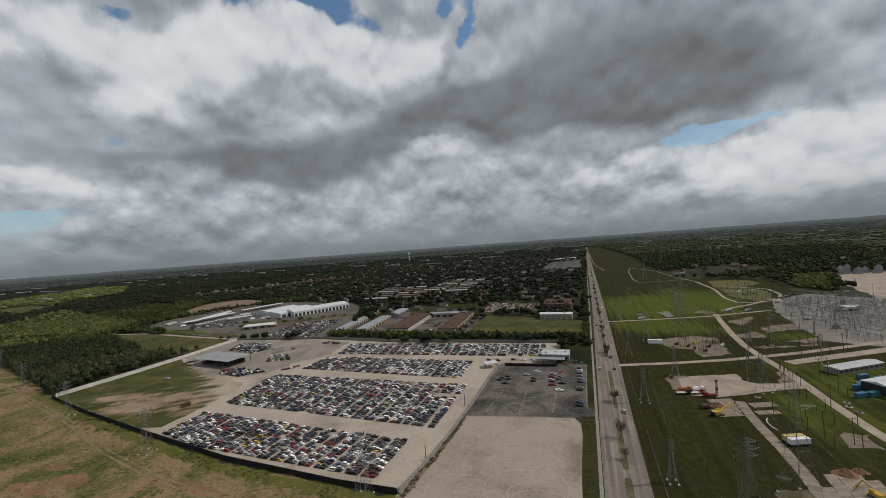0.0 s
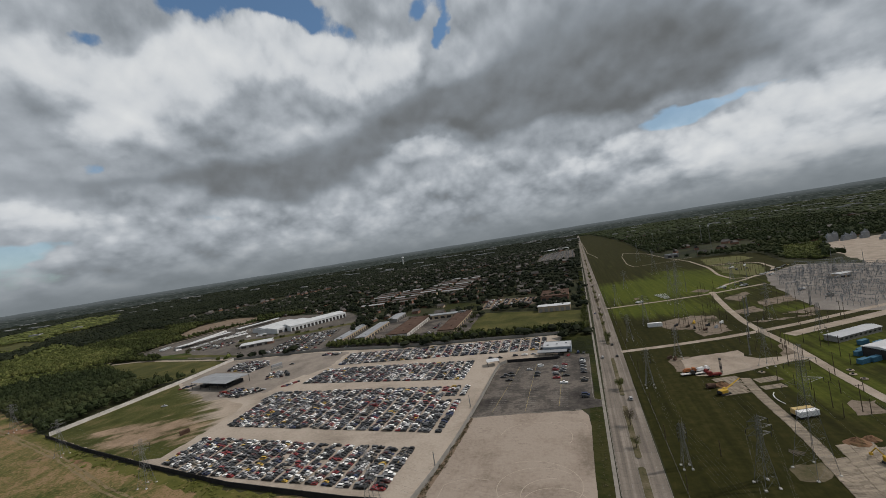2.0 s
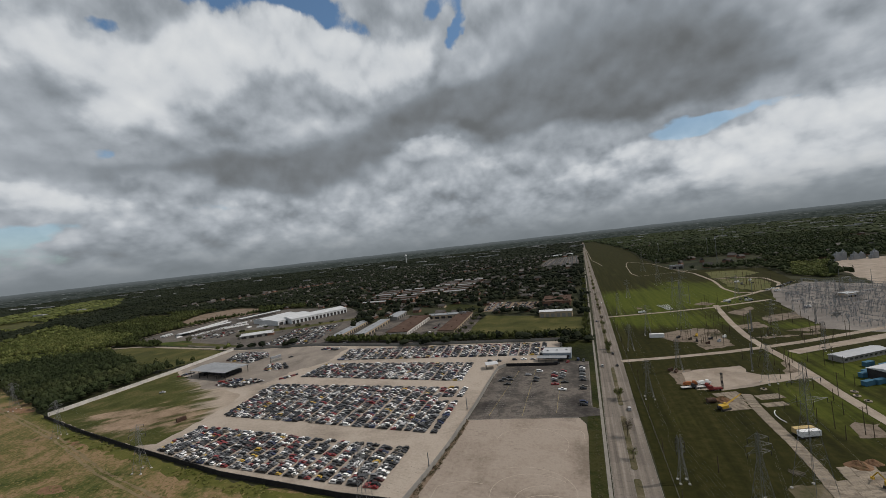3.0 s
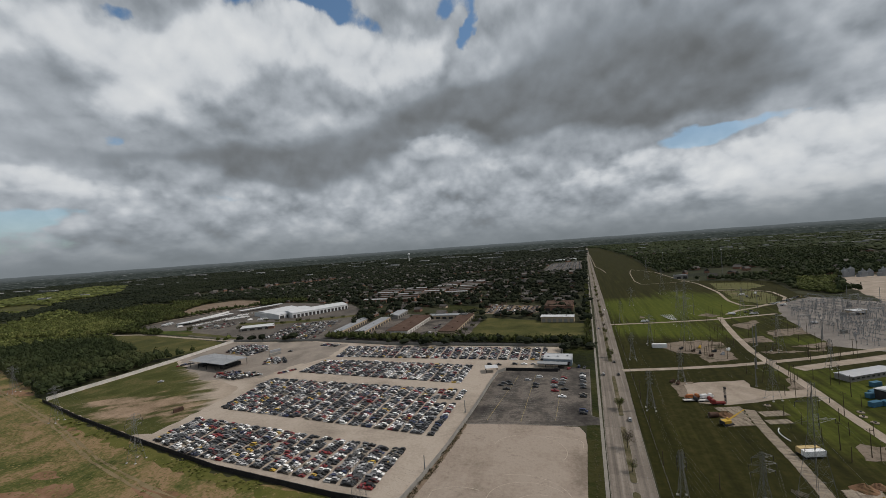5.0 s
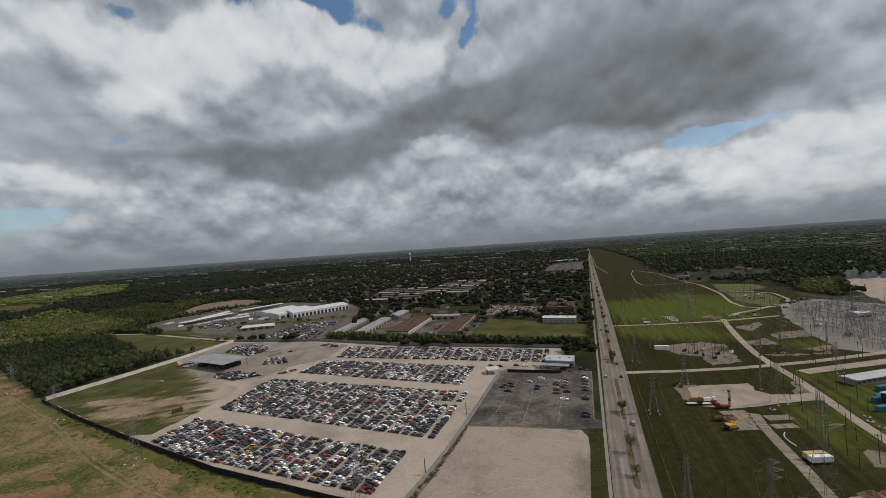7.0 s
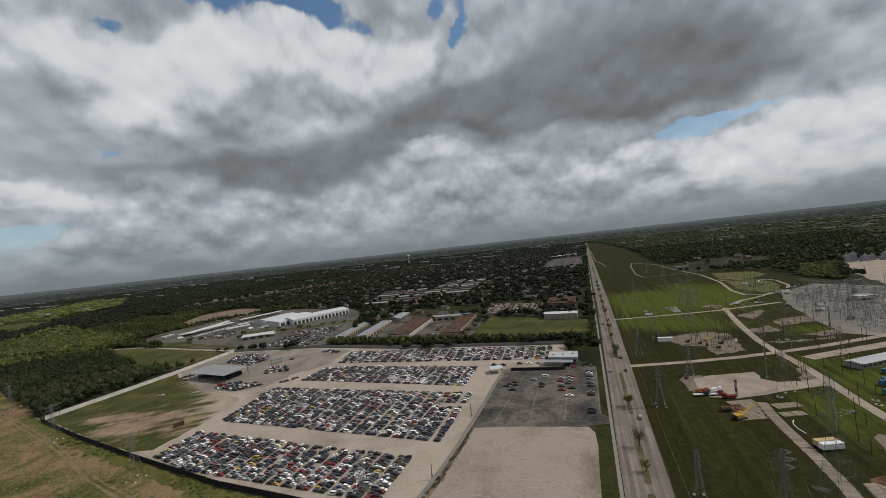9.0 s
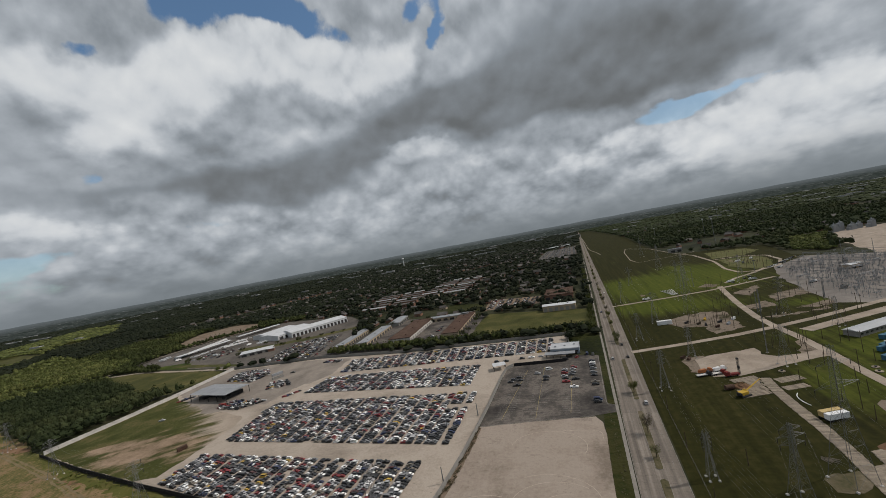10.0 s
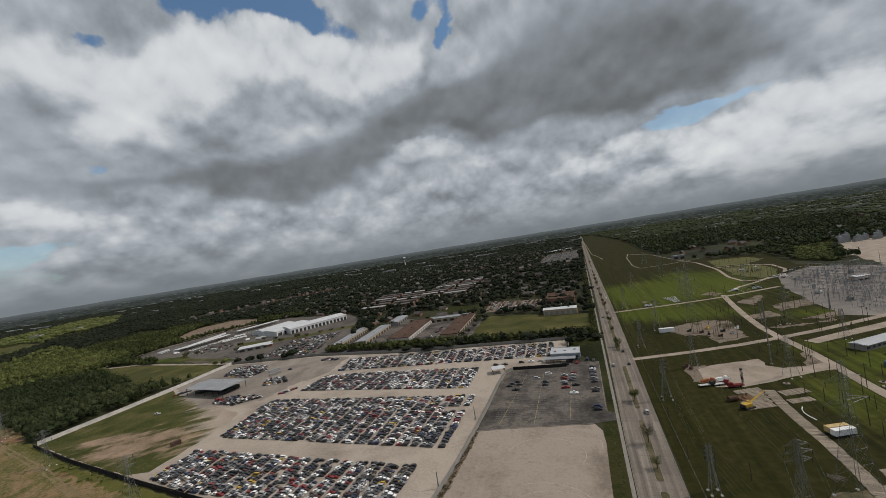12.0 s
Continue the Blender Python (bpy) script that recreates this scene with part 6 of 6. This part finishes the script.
def make_tree(seed, h, wide, leaves, leaf, label, group, bare=False):
    ob = thing("tree", label=label, category="tree", group=group)
    trunk, crown = tree_shape(seed, h, wide, leaves, bare)
    part("trunk", trunk, "bark", ob)
    part("crown", crown, leaf, ob)
    return ob


green = make_tree(1, 8.0, 6.4, 1300, "leaf_new", "leafy green street tree in the grass median", "street trees")
fresh = make_tree(2, 6.0, 4.4, 700, "leaf_new", "small tree in fresh spring leaf in the median", "street trees")
thin = make_tree(3, 9.5, 6.6, 420, "leaf_bud", "tall thinly leaved tree in the grass median", "street trees", True)
green.matrix_basis, fresh.matrix_basis, thin.matrix_basis = pose(13.2, 256, .2), pose(13.2, 188, .2), pose(13.2, 209, .2)
r = random.Random(21)
for y in [358, 366, 416, 424, 455, 480, 530, 570, 612, 660, 735, 790, 850, 930, 1050, 1150]:
    copy_thing(r.choice([green, green, fresh, thin]), pose(13.6 + r.uniform(-.6, .6), y, .2, 0, 0, r.uniform(0, 360)) @ Matrix.Scale(r.uniform(.65, 1.1), 4))
for k in range(46):
    y = 405 + k * 11 + r.uniform(-4, 4)
    copy_thing(green, pose(-3 + r.uniform(-2.5, 1), y, 0, 0, 0, r.uniform(0, 360)) @ Matrix.Scale(r.uniform(.8, 1.25), 4))
depot_tree = make_tree(4, 9.0, 8.5, 900, "leaf", "dark leafy tree on the depot's verge", "depot trees")
depot_tree.matrix_basis = pose(-520, 440, 0.03)
for x, y in ((-470, 480), (-455, 500), (-440, 505), (-425, 520), (-410, 530), (-395, 540), (-545, 470), (-620, 432), (-612, 425), (-600, 436), (-500, 500), (-530, 505), (-360, 520), (-350, 530), (-345, 545), (-372, 548), (-330, 560), (-250, 540), (-245, 555), (-230, 530), (-300, 535), (-150, 430), (-148, 450), (-146, 475), (-150, 500), (-152, 520), (-262, 535)):
    copy_thing(depot_tree, pose(x, y, 0.03, 0, 0, r.uniform(0, 360)) @ Matrix.Scale(r.uniform(.7, 1.15), 4))


def make_house(seed):
    r = random.Random(seed)
    a, b, h = r.uniform(11, 16), r.uniform(8, 11), r.uniform(2.8, 5)
    ob = thing("house", label="small house with a shingle roof among trees", category="house", group="houses of the town")
    part("wall", Geo().box(0, 0, 0, a, b, h), r.choice(["brick", "brick", "tan_wall"]), ob)
    part("roof", Geo().gable(0, 0, h, a, b, b * .32, .6), "roofs", ob)
    for k in (-1, 1):
        part("window", Geo().box(k * a * .25, -b / 2 - .02, 1.0, 1.6, .1, 1.2), "glass", ob)
    part("door", Geo().box(0, -b / 2 - .02, 0, 1.1, .1, 2.1), "dark_steel", ob)
    return ob


homes = [make_house(k) for k in range(5)]
x, y = spread(-690, -20, 575, 900, 38, 31)
ok = clear_of(x, y, [*OPEN, BLOCKS_A, BLOCKS_B])
for k, (px, py) in enumerate(zip(x[ok], y[ok])):
    m = pose(px, py, 0, 0, 0, r.choice([0, 90, 8, 98]) + r.uniform(-5, 5))
    if k < 5:
        homes[k].matrix_basis = m
    else:
        copy_thing(homes[k % 5], m)
x, y = spread(-1300, -20, 900, 2300, 50, 32)
keep = clear_of(x, y, [*OPEN, BLOCKS_A, BLOCKS_B]) & (np.random.RandomState(1).rand(len(x)) < .8) & in_view(x, y)
x2, y2 = spread(200, 1100, 1000, 2600, 60, 33)
keep2 = clear_of(x2, y2, OPEN) & (np.random.RandomState(2).rand(len(x2)) < .55)
x, y = np.r_[x[keep], x2[keep2]], np.r_[y[keep], y2[keep2]]
q = np.random.RandomState(9)
shape = Geo().gable(0, 0, 4.5, 15, 11, 4.2, .5)
v = np.concatenate(shape.v)[:6]
walls = Geo().box(0, 0, 0, 15, 11, 4.6)
g = Geo()
size, turn = np.c_[q.uniform(.7, 1.2, len(x)), q.uniform(.7, 1.1, len(x)), q.uniform(1.0, 1.35, len(x))], q.uniform(0, 3.14, len(x))
g.scatter((v, np.array([(0, 1, 5), (0, 5, 4), (2, 3, 4), (2, 4, 5), (1, 2, 5), (3, 0, 4)])), np.c_[x, y, 0 * x], size, turn, 0)
g.scatter((np.concatenate(walls.v), np.array([(0, 1, 5, 4), (1, 2, 6, 5), (2, 3, 7, 6), (3, 0, 4, 7)])), np.c_[x, y, 0 * x], size, turn, 1)
thing("far_houses", g, ["roofs", "brick"], label="hundreds of far house roofs among dark trees", category="houses", kind="stuff")

# rows of apartment blocks
for poly in (BLOCKS_A, BLOCKS_B):
    sheet("estate_paving", poly, .03, "asphalt", "paving between apartment blocks", "yard", rag=2.0)
for i in range(6):
    for j in range(2):
        hall("apartment_block", -435 + j * 64 - i * 11, 716 + i * 38 + j * 8, 54, 13, 6.5, 1.6, 4 + 3 * (i % 3), "white_roofs" if (i + j) % 3 == 0 else "roofs", "brick", "long red-brick apartment block with a pale roof", "apartments", windows=9)
for i in range(8):
    for j in range(2):
        hall("apartment_block", -345 + j * 62 - i * 3, 806 + i * 39 + j * 14, 52, 13, 6.5, 1.6, 5 + 4 * (i % 3), "white_roofs" if (i + j) % 3 == 1 else "roofs", "brick" if i % 4 else "tan_wall", "long brick apartment block with a pale roof", "apartments", windows=9)

# lots full of vehicles, too far to pick apart
q = random.Random(17)


def filled(quad, px, py, label, skip=.15, jitter=.1, mats=("car_paints", "glass", "rubber")):
    g, rows = Geo(), {}
    for x, y, z, t in rows_of_cars(quad, px, py, q, skip):
        rows.setdefault(q.choice(["sedan", "suv", "van", "pickup"]), []).append((x, y, z, t + q.uniform(-jitter, jitter)))
    if not rows:
        return
    for style, some in rows.items():
        a = np.array(some)
        car_lump(g, style, a[:, :3], a[:, 3])
    thing("parked_vehicles", g, list(mats), label=label, category="cars", kind="stuff")


filled([(-430, 400), (-342, 395), (-388, 518), (-454, 488)], 8.0, 3.0, "rows of cars on the staff car park", .38)


def box_truck(label):
    ob = thing("box_truck", label=label, category="truck", group="trucks of the depot")
    part("box_body", Geo().box(-1.0, 0, .9, 7.2, 2.4, 2.5), "white", ob)
    part("cab", Geo().box(3.6, 0, .5, 1.9, 2.2, 2.0, top=.86), "white", ob)
    part("windscreen", Geo().box(4.52, 0, 1.5, .06, 1.8, .75), "glass", ob)
    part("chassis", Geo().box(-.4, 0, .55, 8.2, 1.2, .3), "dark_steel", ob)
    for px in (3.3, -2.6):
        for q in (1, -1):
            part("wheel", Geo().tube((px, q * 1.05, .48), (px, q * .75, .48), .48, sides=10), "rubber", ob)
    return ob


first = box_truck("white box truck parked in a depot row")
first.matrix_basis = pose(-702, 468, .05, 0, 0, 165)
for k in range(1, 34):
    copy_thing(first, pose(-702 - k * .95 + q.uniform(-.4, .4), 468 + k * 3.9, .05, 0, 0, 165 + q.uniform(-3, 3)))
for x, y, t in ((-734, 465, 20), (-736, 470, 20), (-738, 476, 20), (-740, 482, 22), (-681, 458, 80), (-640, 520, 60), (-636, 527, 60), (-632, 534, 60), (-628, 541, 62), (-624, 548, 60), (-655, 560, 60), (-650, 568, 60), (-560, 520, 30), (-556, 528, 30), (-600, 465, 10), (-585, 520, 90)):
    copy_thing(first, pose(x, y, .05, 0, 0, t))

filled([(-672, 470), (-655, 470), (-650, 590), (-666, 590)], 8, 3.6, "white vans beside the long canopy", .2, .1, ("white", "glass", "rubber"))
filled([(-640, 440), (-560, 450), (-580, 500), (-640, 510)], 12, 5, "scattered vans on the depot apron", .5, .8)
filled([(-300, 402), (-288, 402), (-296, 500), (-310, 500)], 6, 4.0, "cars parked between the trade units", .4)
filled([(-255, 410), (-248, 410), (-258, 500), (-266, 500)], 6, 4.0, "cars parked beside trade units", .4)
filled([(-200, 405), (-190, 405), (-196, 500), (-206, 500)], 6, 4.0, "cars and vans beside the brown-roofed hall", .4)
filled([(228, 640), (236, 634), (292, 700), (286, 706)], 7, 3.4, "vans and trailers along the back of the substation", .25, .3, ("car_paints", "glass", "rubber"))
filled([(150, 540), (196, 585), (194, 592), (146, 546)], 9, 5.0, "work vehicles beside the gravel lane", .45, .8)
filled([(214, 700), (250, 690), (256, 712), (220, 724)], 14, 9.0, "work vehicles inside the gravel loop", .6, .8)
sheet("rv_lot_paving", RV_LOT, .03, "asphalt", "paved lot of parked vans and boats", "car park")
filled([(-150, 1325), (-18, 1325), (-26, 1890), (-145, 1795)], 12, 6.4, "hundreds of white vehicles on a far lot", .35, .15, ("white_roofs", "glass", "rubber"))
sheet("junk_yard", JUNK, .03, "dirt", "bare earth of a small junk yard")
filled([(-156, 580), (-78, 584), (-76, 640), (-164, 660)], 6.5, 4.5, "jumbled old vehicles on bare earth", .25, 1.2)
filled([(-60, 540), (-24, 540), (-24, 590), (-60, 590)], 12, 5, "vehicles parked behind the white hall", .4, .3)
for poly in FAR_FIELDS:
    sheet("far_field", poly, .03, "meadow", "pale open field among woods", rag=6.0, step=40)
hall("storage_hall", -90, 1960, 90, 30, 9, 1.5, 25, "white_metal", "concrete", "white-roofed storage hall beside the far lot")
hall("storage_hall", -150, 1930, 60, 24, 8, 1.5, 25, "white_metal", "concrete", "white-roofed storage shed beside the far lot")

g = Geo()
w = np.random.RandomState(4)
for k in range(130):
    a, d = w.uniform(-72, 32), 4750 - 2600 * w.uniform(0, 1) ** 1.8
    x, y = d * math.sin(radians(a)), d * math.cos(radians(a))
    if -30 < x < 230:
        continue
    k = d / 3000
    g.box(x, y, 0, w.uniform(25, 110) * k, w.uniform(12, 22) * k, w.uniform(11, 14), turn=w.uniform(-20, 20))
thing("far_sheds", g, "white_roofs", label="pale flat roofs scattered through the far woods", category="buildings", kind="stuff")

tower = thing("water_tower", at=(-1512, 3120, 0), label="pale water tower with a round tank on a stem", category="water tower")
part("stem", Geo().tube((0, 0, 0), (0, 0, 62), 5.0, 3.4, 14), "white_metal", tower)
g = Geo()
prof = [(3.4, 58), (9, 63), (12.5, 68), (12.5, 72), (9, 77), (3, 79.5)]
for (r0, z0), (r1, z1) in zip(prof, prof[1:]):
    g.tube((0, 0, z0), (0, 0, z1), r0, r1, 18, caps=False)
g.tube((0, 0, 79.5), (0, 0, 80), 3, .5, 18)
part("tank", g, "white_metal", tower)


def radio_mast(x, y, h):
    g = Geo()
    for a in (0, 2.09, 4.19):
        g.tube((1.2 * math.cos(a), 1.2 * math.sin(a), 0), (.5 * math.cos(a), .5 * math.sin(a), h), .14, .1, 4)
    for k in range(int(h / 3)):
        for a in (0, 2.09, 4.19):
            s0, s1 = 1.2 - .7 * k * 3 / h, 1.2 - .7 * (k + 1) * 3 / h
            g.tube((s0 * math.cos(a), s0 * math.sin(a), k * 3), (s1 * math.cos(a + 2.09), s1 * math.sin(a + 2.09), k * 3 + 3), .07, sides=3)
    ob = thing("radio_mast", g, "steel", at=(x, y, 0), label="slim grey lattice radio mast", category="mast", group="radio masts")
    part("antenna", Geo().box(0, 0, h - 3, 2.4, 2.4, 2.0, top=.9), "white", ob)


for x, y, h in ((291, 1037, 62), (330, 1250, 55), (560, 1900, 80), (250, 1500, 40)):
    radio_mast(x, y, h)

# bright shrubs along the eastern apron, and bushes in the rough grass
x, y = spread(295, 450, 640, 960, 5.0, 41)
ok = inside(SHRUBS, x, y)
woods("shrub_belt", x[ok], y[ok], 6.5, 6.0, "leaf_new", "fresh green scrub beside the pale apron", seed=8)
x, y = spread(-760, -30, -20, 185, 7.5, 42)
c = clumpy(x, y, .03, 5)
ok = inside(SCRUB, x, y) & (c > .70) & (np.random.RandomState(3).rand(len(x)) < .8)
woods("bushes", x[ok], y[ok], 3.6, 0.8, "scrub_leaf", "low green bushes in the rough grass", seed=9)
x, y = spread(-760, -30, 40, 185, 2.8, 43)
ok = inside(SCRUB, x, y) & (np.random.RandomState(6).rand(len(x)) < .20 + .40 * (clumpy(x, y, .06, 15) > .5))
g = Geo()
ok &= y > 40
k = ok.sum()
w = np.random.RandomState(8)
g.scatter(leaf_cloud(77, 7, 0.34, 0.05), np.c_[x[ok], y[ok], 0 * x[ok]], np.c_[w.uniform(.9, 2, k), w.uniform(.9, 2, k), w.uniform(.12, .4, k)], w.uniform(0, 6, k))
thing("grass_tufts", g, "tuft", label="tufts of dry and green rough grass", category="grass", kind="stuff")
for k, (px, py, a, b) in enumerate(((-190, 116, 30, 4), (-258, 104, 14, 6), (-283, 111, 10, 4), (-510, 186, 30, 5), (-346, 151, 16, 3), (-273, 94, 16, 5), (-420, 128, 26, 5), (-230, 88, 30, 6))):
    poly = [(px + a * math.cos(t), py + b * math.sin(t)) for t in np.linspace(0, 6.28, 9)[:-1]]
    sheet("bare_soil", poly, .045, "red_soil", "patch of reddish bare soil in rough grass", rag=1.4, step=5, seed=k)

weed = [(-456, 182), (-360, 161), (-277, 149), (-191, 138), (-114, 135), (-79, 136), (-60, 130), (-79, 127), (-114, 127), (-191, 130), (-277, 142), (-360, 154), (-456, 174)]
sheet("weed_strip", weed, .05, "weeds", "bright green weeds along the foot of the wall", rag=2.2, step=4, seed=9)
x, y = spread(-460, -60, 118, 184, 2.6, 47)
ok = inside(weed, x, y) & (clumpy(x, y, .1, 4) > .62)
k = ok.sum()
g = Geo()
g.scatter(leaf_cloud(78, 16, 0.2, 0.05), np.c_[x[ok], y[ok], 0 * x[ok]], np.c_[w.uniform(1.2, 2.8, k), w.uniform(1.2, 2.8, k), w.uniform(.5, 1.4, k)], w.uniform(0, 6, k))
thing("weeds", g, "scrub_leaf", label="tall weeds along the black wall", category="weeds", kind="stuff")

sheet("depot_verge", [(-570, 478), (-500, 486), (-440, 512), (-378, 560), (-390, 575), (-452, 532), (-510, 508), (-575, 500)], .06, "meadow", "strip of grass between warehouse and car park", rag=1.5)
sheet("depot_verge", [(-640, 416), (-560, 404), (-462, 392), (-462, 400), (-560, 416), (-640, 428)], .06, "meadow", "grass strip along the depot road", rag=1.0)
sheet("dry_grass", [(206, 690), (222, 640), (246, 656), (264, 706), (268, 756), (250, 778), (216, 778)], .05, "patchy", "dry grass inside the gravel loop", rag=2.0, step=6)
sheet("dry_grass", [(214, 800), (260, 796), (300, 840), (290, 890), (230, 900)], .05, "patchy", "dry bare ground beyond the gravel loop", rag=3.0, step=7)

# a low wire fence along the road's east side
f = thing("field_fence", label="low wire fence with posts along the road", category="fence", at=(26.5, 60, 0), kind="structure")
post = Geo().tube((0, 0, 0), (0, 0, 1.6), .07, .06, 5).mesh("fence_post", "wood")
for k in range(150):
    part("fence_post", post, None, f, at=(0, k * 4.0, 0))
for z in (.6, 1.1, 1.5):
    part("fence_wire", Geo().box(0, 300, z, .03, 600, .03), "steel", f)

q = random.Random(5)
for k in range(8):
    cx, cy, rad, a0 = q.uniform(-62, -18), q.uniform(142, 215), q.uniform(7, 22), q.uniform(0, 6.28)
    arc = [(cx + rad * math.cos(a0 + t), cy + rad * .8 * math.sin(a0 + t)) for t in np.linspace(0, q.uniform(1.2, 4.2), 22)]
    arc = [(min(max(x, -72), -8), min(max(y, 120), 212)) for x, y in arc]
    arc = [p for i, p in enumerate(arc) if i == 0 or p != arc[i - 1]]
    sheet("tyre_track", strip(arc, .32), .082, "tyre", "faint pale tyre track curving over the dirt", "track")

# the lot's low kerb, and the weedy bank along the foot of the wall
thing("kerb", Geo().prism(strip([(-76.3, 216.9), (-50, 221.9), (-11, 227.4)], .3), 0, .2), "kerb", label="low pale kerb between car park and dirt lot", category="kerb", kind="structure")
thing("kerb", Geo().prism(strip([(1.2, 240.4), (-3.2, 242.2), (-3.8, 250), (-3.7, 330)], .25), 0, .2), "kerb", label="pale kerb along the car park's edge", category="kerb", kind="structure")
bank = [(-81.8, 136), (-79.3, 160), (-77.4, 187), (-76.4, 216), (-74.6, 216), (-75.2, 187), (-76.6, 160), (-78.6, 136)]
sheet("weedy_bank", bank, .085, "dirt", "brown weedy strip along the foot of the wall", rag=.5, step=4, seed=12)
x, y = spread(-84, -72, 136, 218, 1.1, 61)
ok = inside(bank, x, y) & (np.random.RandomState(12).rand(len(x)) < .6)
k = ok.sum()
g = Geo()
g.scatter(leaf_cloud(79, 14, 0.22, 0.05), np.c_[x[ok], y[ok], 0 * x[ok]], np.c_[w.uniform(.8, 1.8, k), w.uniform(.8, 1.8, k), w.uniform(.5, 1.6, k)], w.uniform(0, 6, k))
thing("weeds", g, "leaf_bud", label="dry brown weeds along the grey wall", category="weeds", kind="stuff")
x, y = spread(-6, 1, 110, 232, 1.6, 62)
ok = np.abs(x + 2.2 + .6 * np.sin(y * .2)) < .8
k = ok.sum()
g = Geo()
g.scatter(leaf_cloud(80, 10, 0.25, 0.05), np.c_[x[ok], y[ok], 0 * x[ok]], np.c_[w.uniform(.6, 1.5, k), w.uniform(.6, 1.5, k), w.uniform(.2, .6, k)], w.uniform(0, 6, k))
thing("weeds", g, "leaf_bud", label="dry weeds down the middle of the verge", category="weeds", kind="stuff")
hose = Geo()
pts = [(89.2, 233), (88.0, 237), (87.8, 241), (88.6, 244.5), (90.0, 247)]
for a, b in zip(pts, pts[1:]):
    hose.tube((*a, .25), (*b, .25), .22, sides=6)
thing("pipe_on_ground", hose, "white", label="curved white pipe lying on the grass", category="pipe")
for k in range(6):
    px, py, t = 72 + .55 * k, 186.5 + (k % 3) * .8, 1.9 + .16 * k
    thing("loose_timber", Geo().tube((px - 2 * math.cos(t), py - 2 * math.sin(t), .2 + .04 * k), (px + 2 * math.cos(t), py + 2 * math.sin(t), .2 + .04 * k), .16, sides=4), "planks", label="loose pale timber lying beside the mat road", category="timber", group="loose timbers")

# ---- timber mats laid as roadway and pads ----
def lay_mats(name, label, rows):
    """Mats one by one: place, turn, length, width."""
    ob = thing(name, label=label, category="mats", kind="structure")
    made, r = {}, random.Random(len(rows))
    for x, y, turn, a, b in rows:
        if (a, b) not in made:
            g = Geo()
            for k in range(4):
                g.box(0, -b / 2 + b * (k + .5) / 4, 0, a, b / 4 - .05, .2)
            made[a, b] = g.mesh("timber_mat", "planks")
        part("timber_mat", made[a, b], None, ob, at=(x + r.uniform(-.15, .15), y + r.uniform(-.08, .08), .04 + r.uniform(0, .05)), turn=turn + r.uniform(-2, 2))


line = np.array([(84.2, 268), (82.9, 250), (82.8, 232), (83.2, 213), (82.8, 192), (81.5, 178), (80, 150)], float)
rows, far = [], np.r_[0, np.cumsum(np.linalg.norm(np.diff(line, axis=0), axis=1))]
for d in np.arange(0, far[-1], 1.3):
    x, y = np.interp(d, far, line[:, 0]), np.interp(d, far, line[:, 1])
    k = min(np.searchsorted(far, d, "right"), len(line) - 1)
    t = math.degrees(math.atan2(*(line[k] - line[k - 1])[::-1])) + 90
    rows.append((x, y, t, 5.2, 1.22))
lay_mats("mat_road", "roadway of weathered timber mats across the grass", rows)
rows = []
for i in range(5):
    for j in range(30):
        u, w2 = i * 4.9 - 9.8, j * 1.3 - 19
        if i == 4 and j > 24 or i == 0 and j > 22:
            continue
        rows.append((94.5 + u * .94 - w2 * -.1, 178 + u * .34 + w2 * .94, 20, 4.8, 1.22))
lay_mats("mat_pad", "wide pad of weathered timber mats", rows)
rows = [(66 + 1.3 * j + i * .4, 246 + i * 5.0 + j * .42, 104, 4.8, 1.22) for i in range(5) for j in range(11) if not (i in (2, 3) and j < 5)]
rows += [(88 + 1.3 * j, 253.5 + j * .42, 104, 4.8, 1.22) for j in range(9)] + [(89 + 1.3 * j, 264 + j * .42, 104, 6.2, 1.22) for j in range(10)]
lay_mats("mat_pad", "scattered timber mats round the crane", rows)
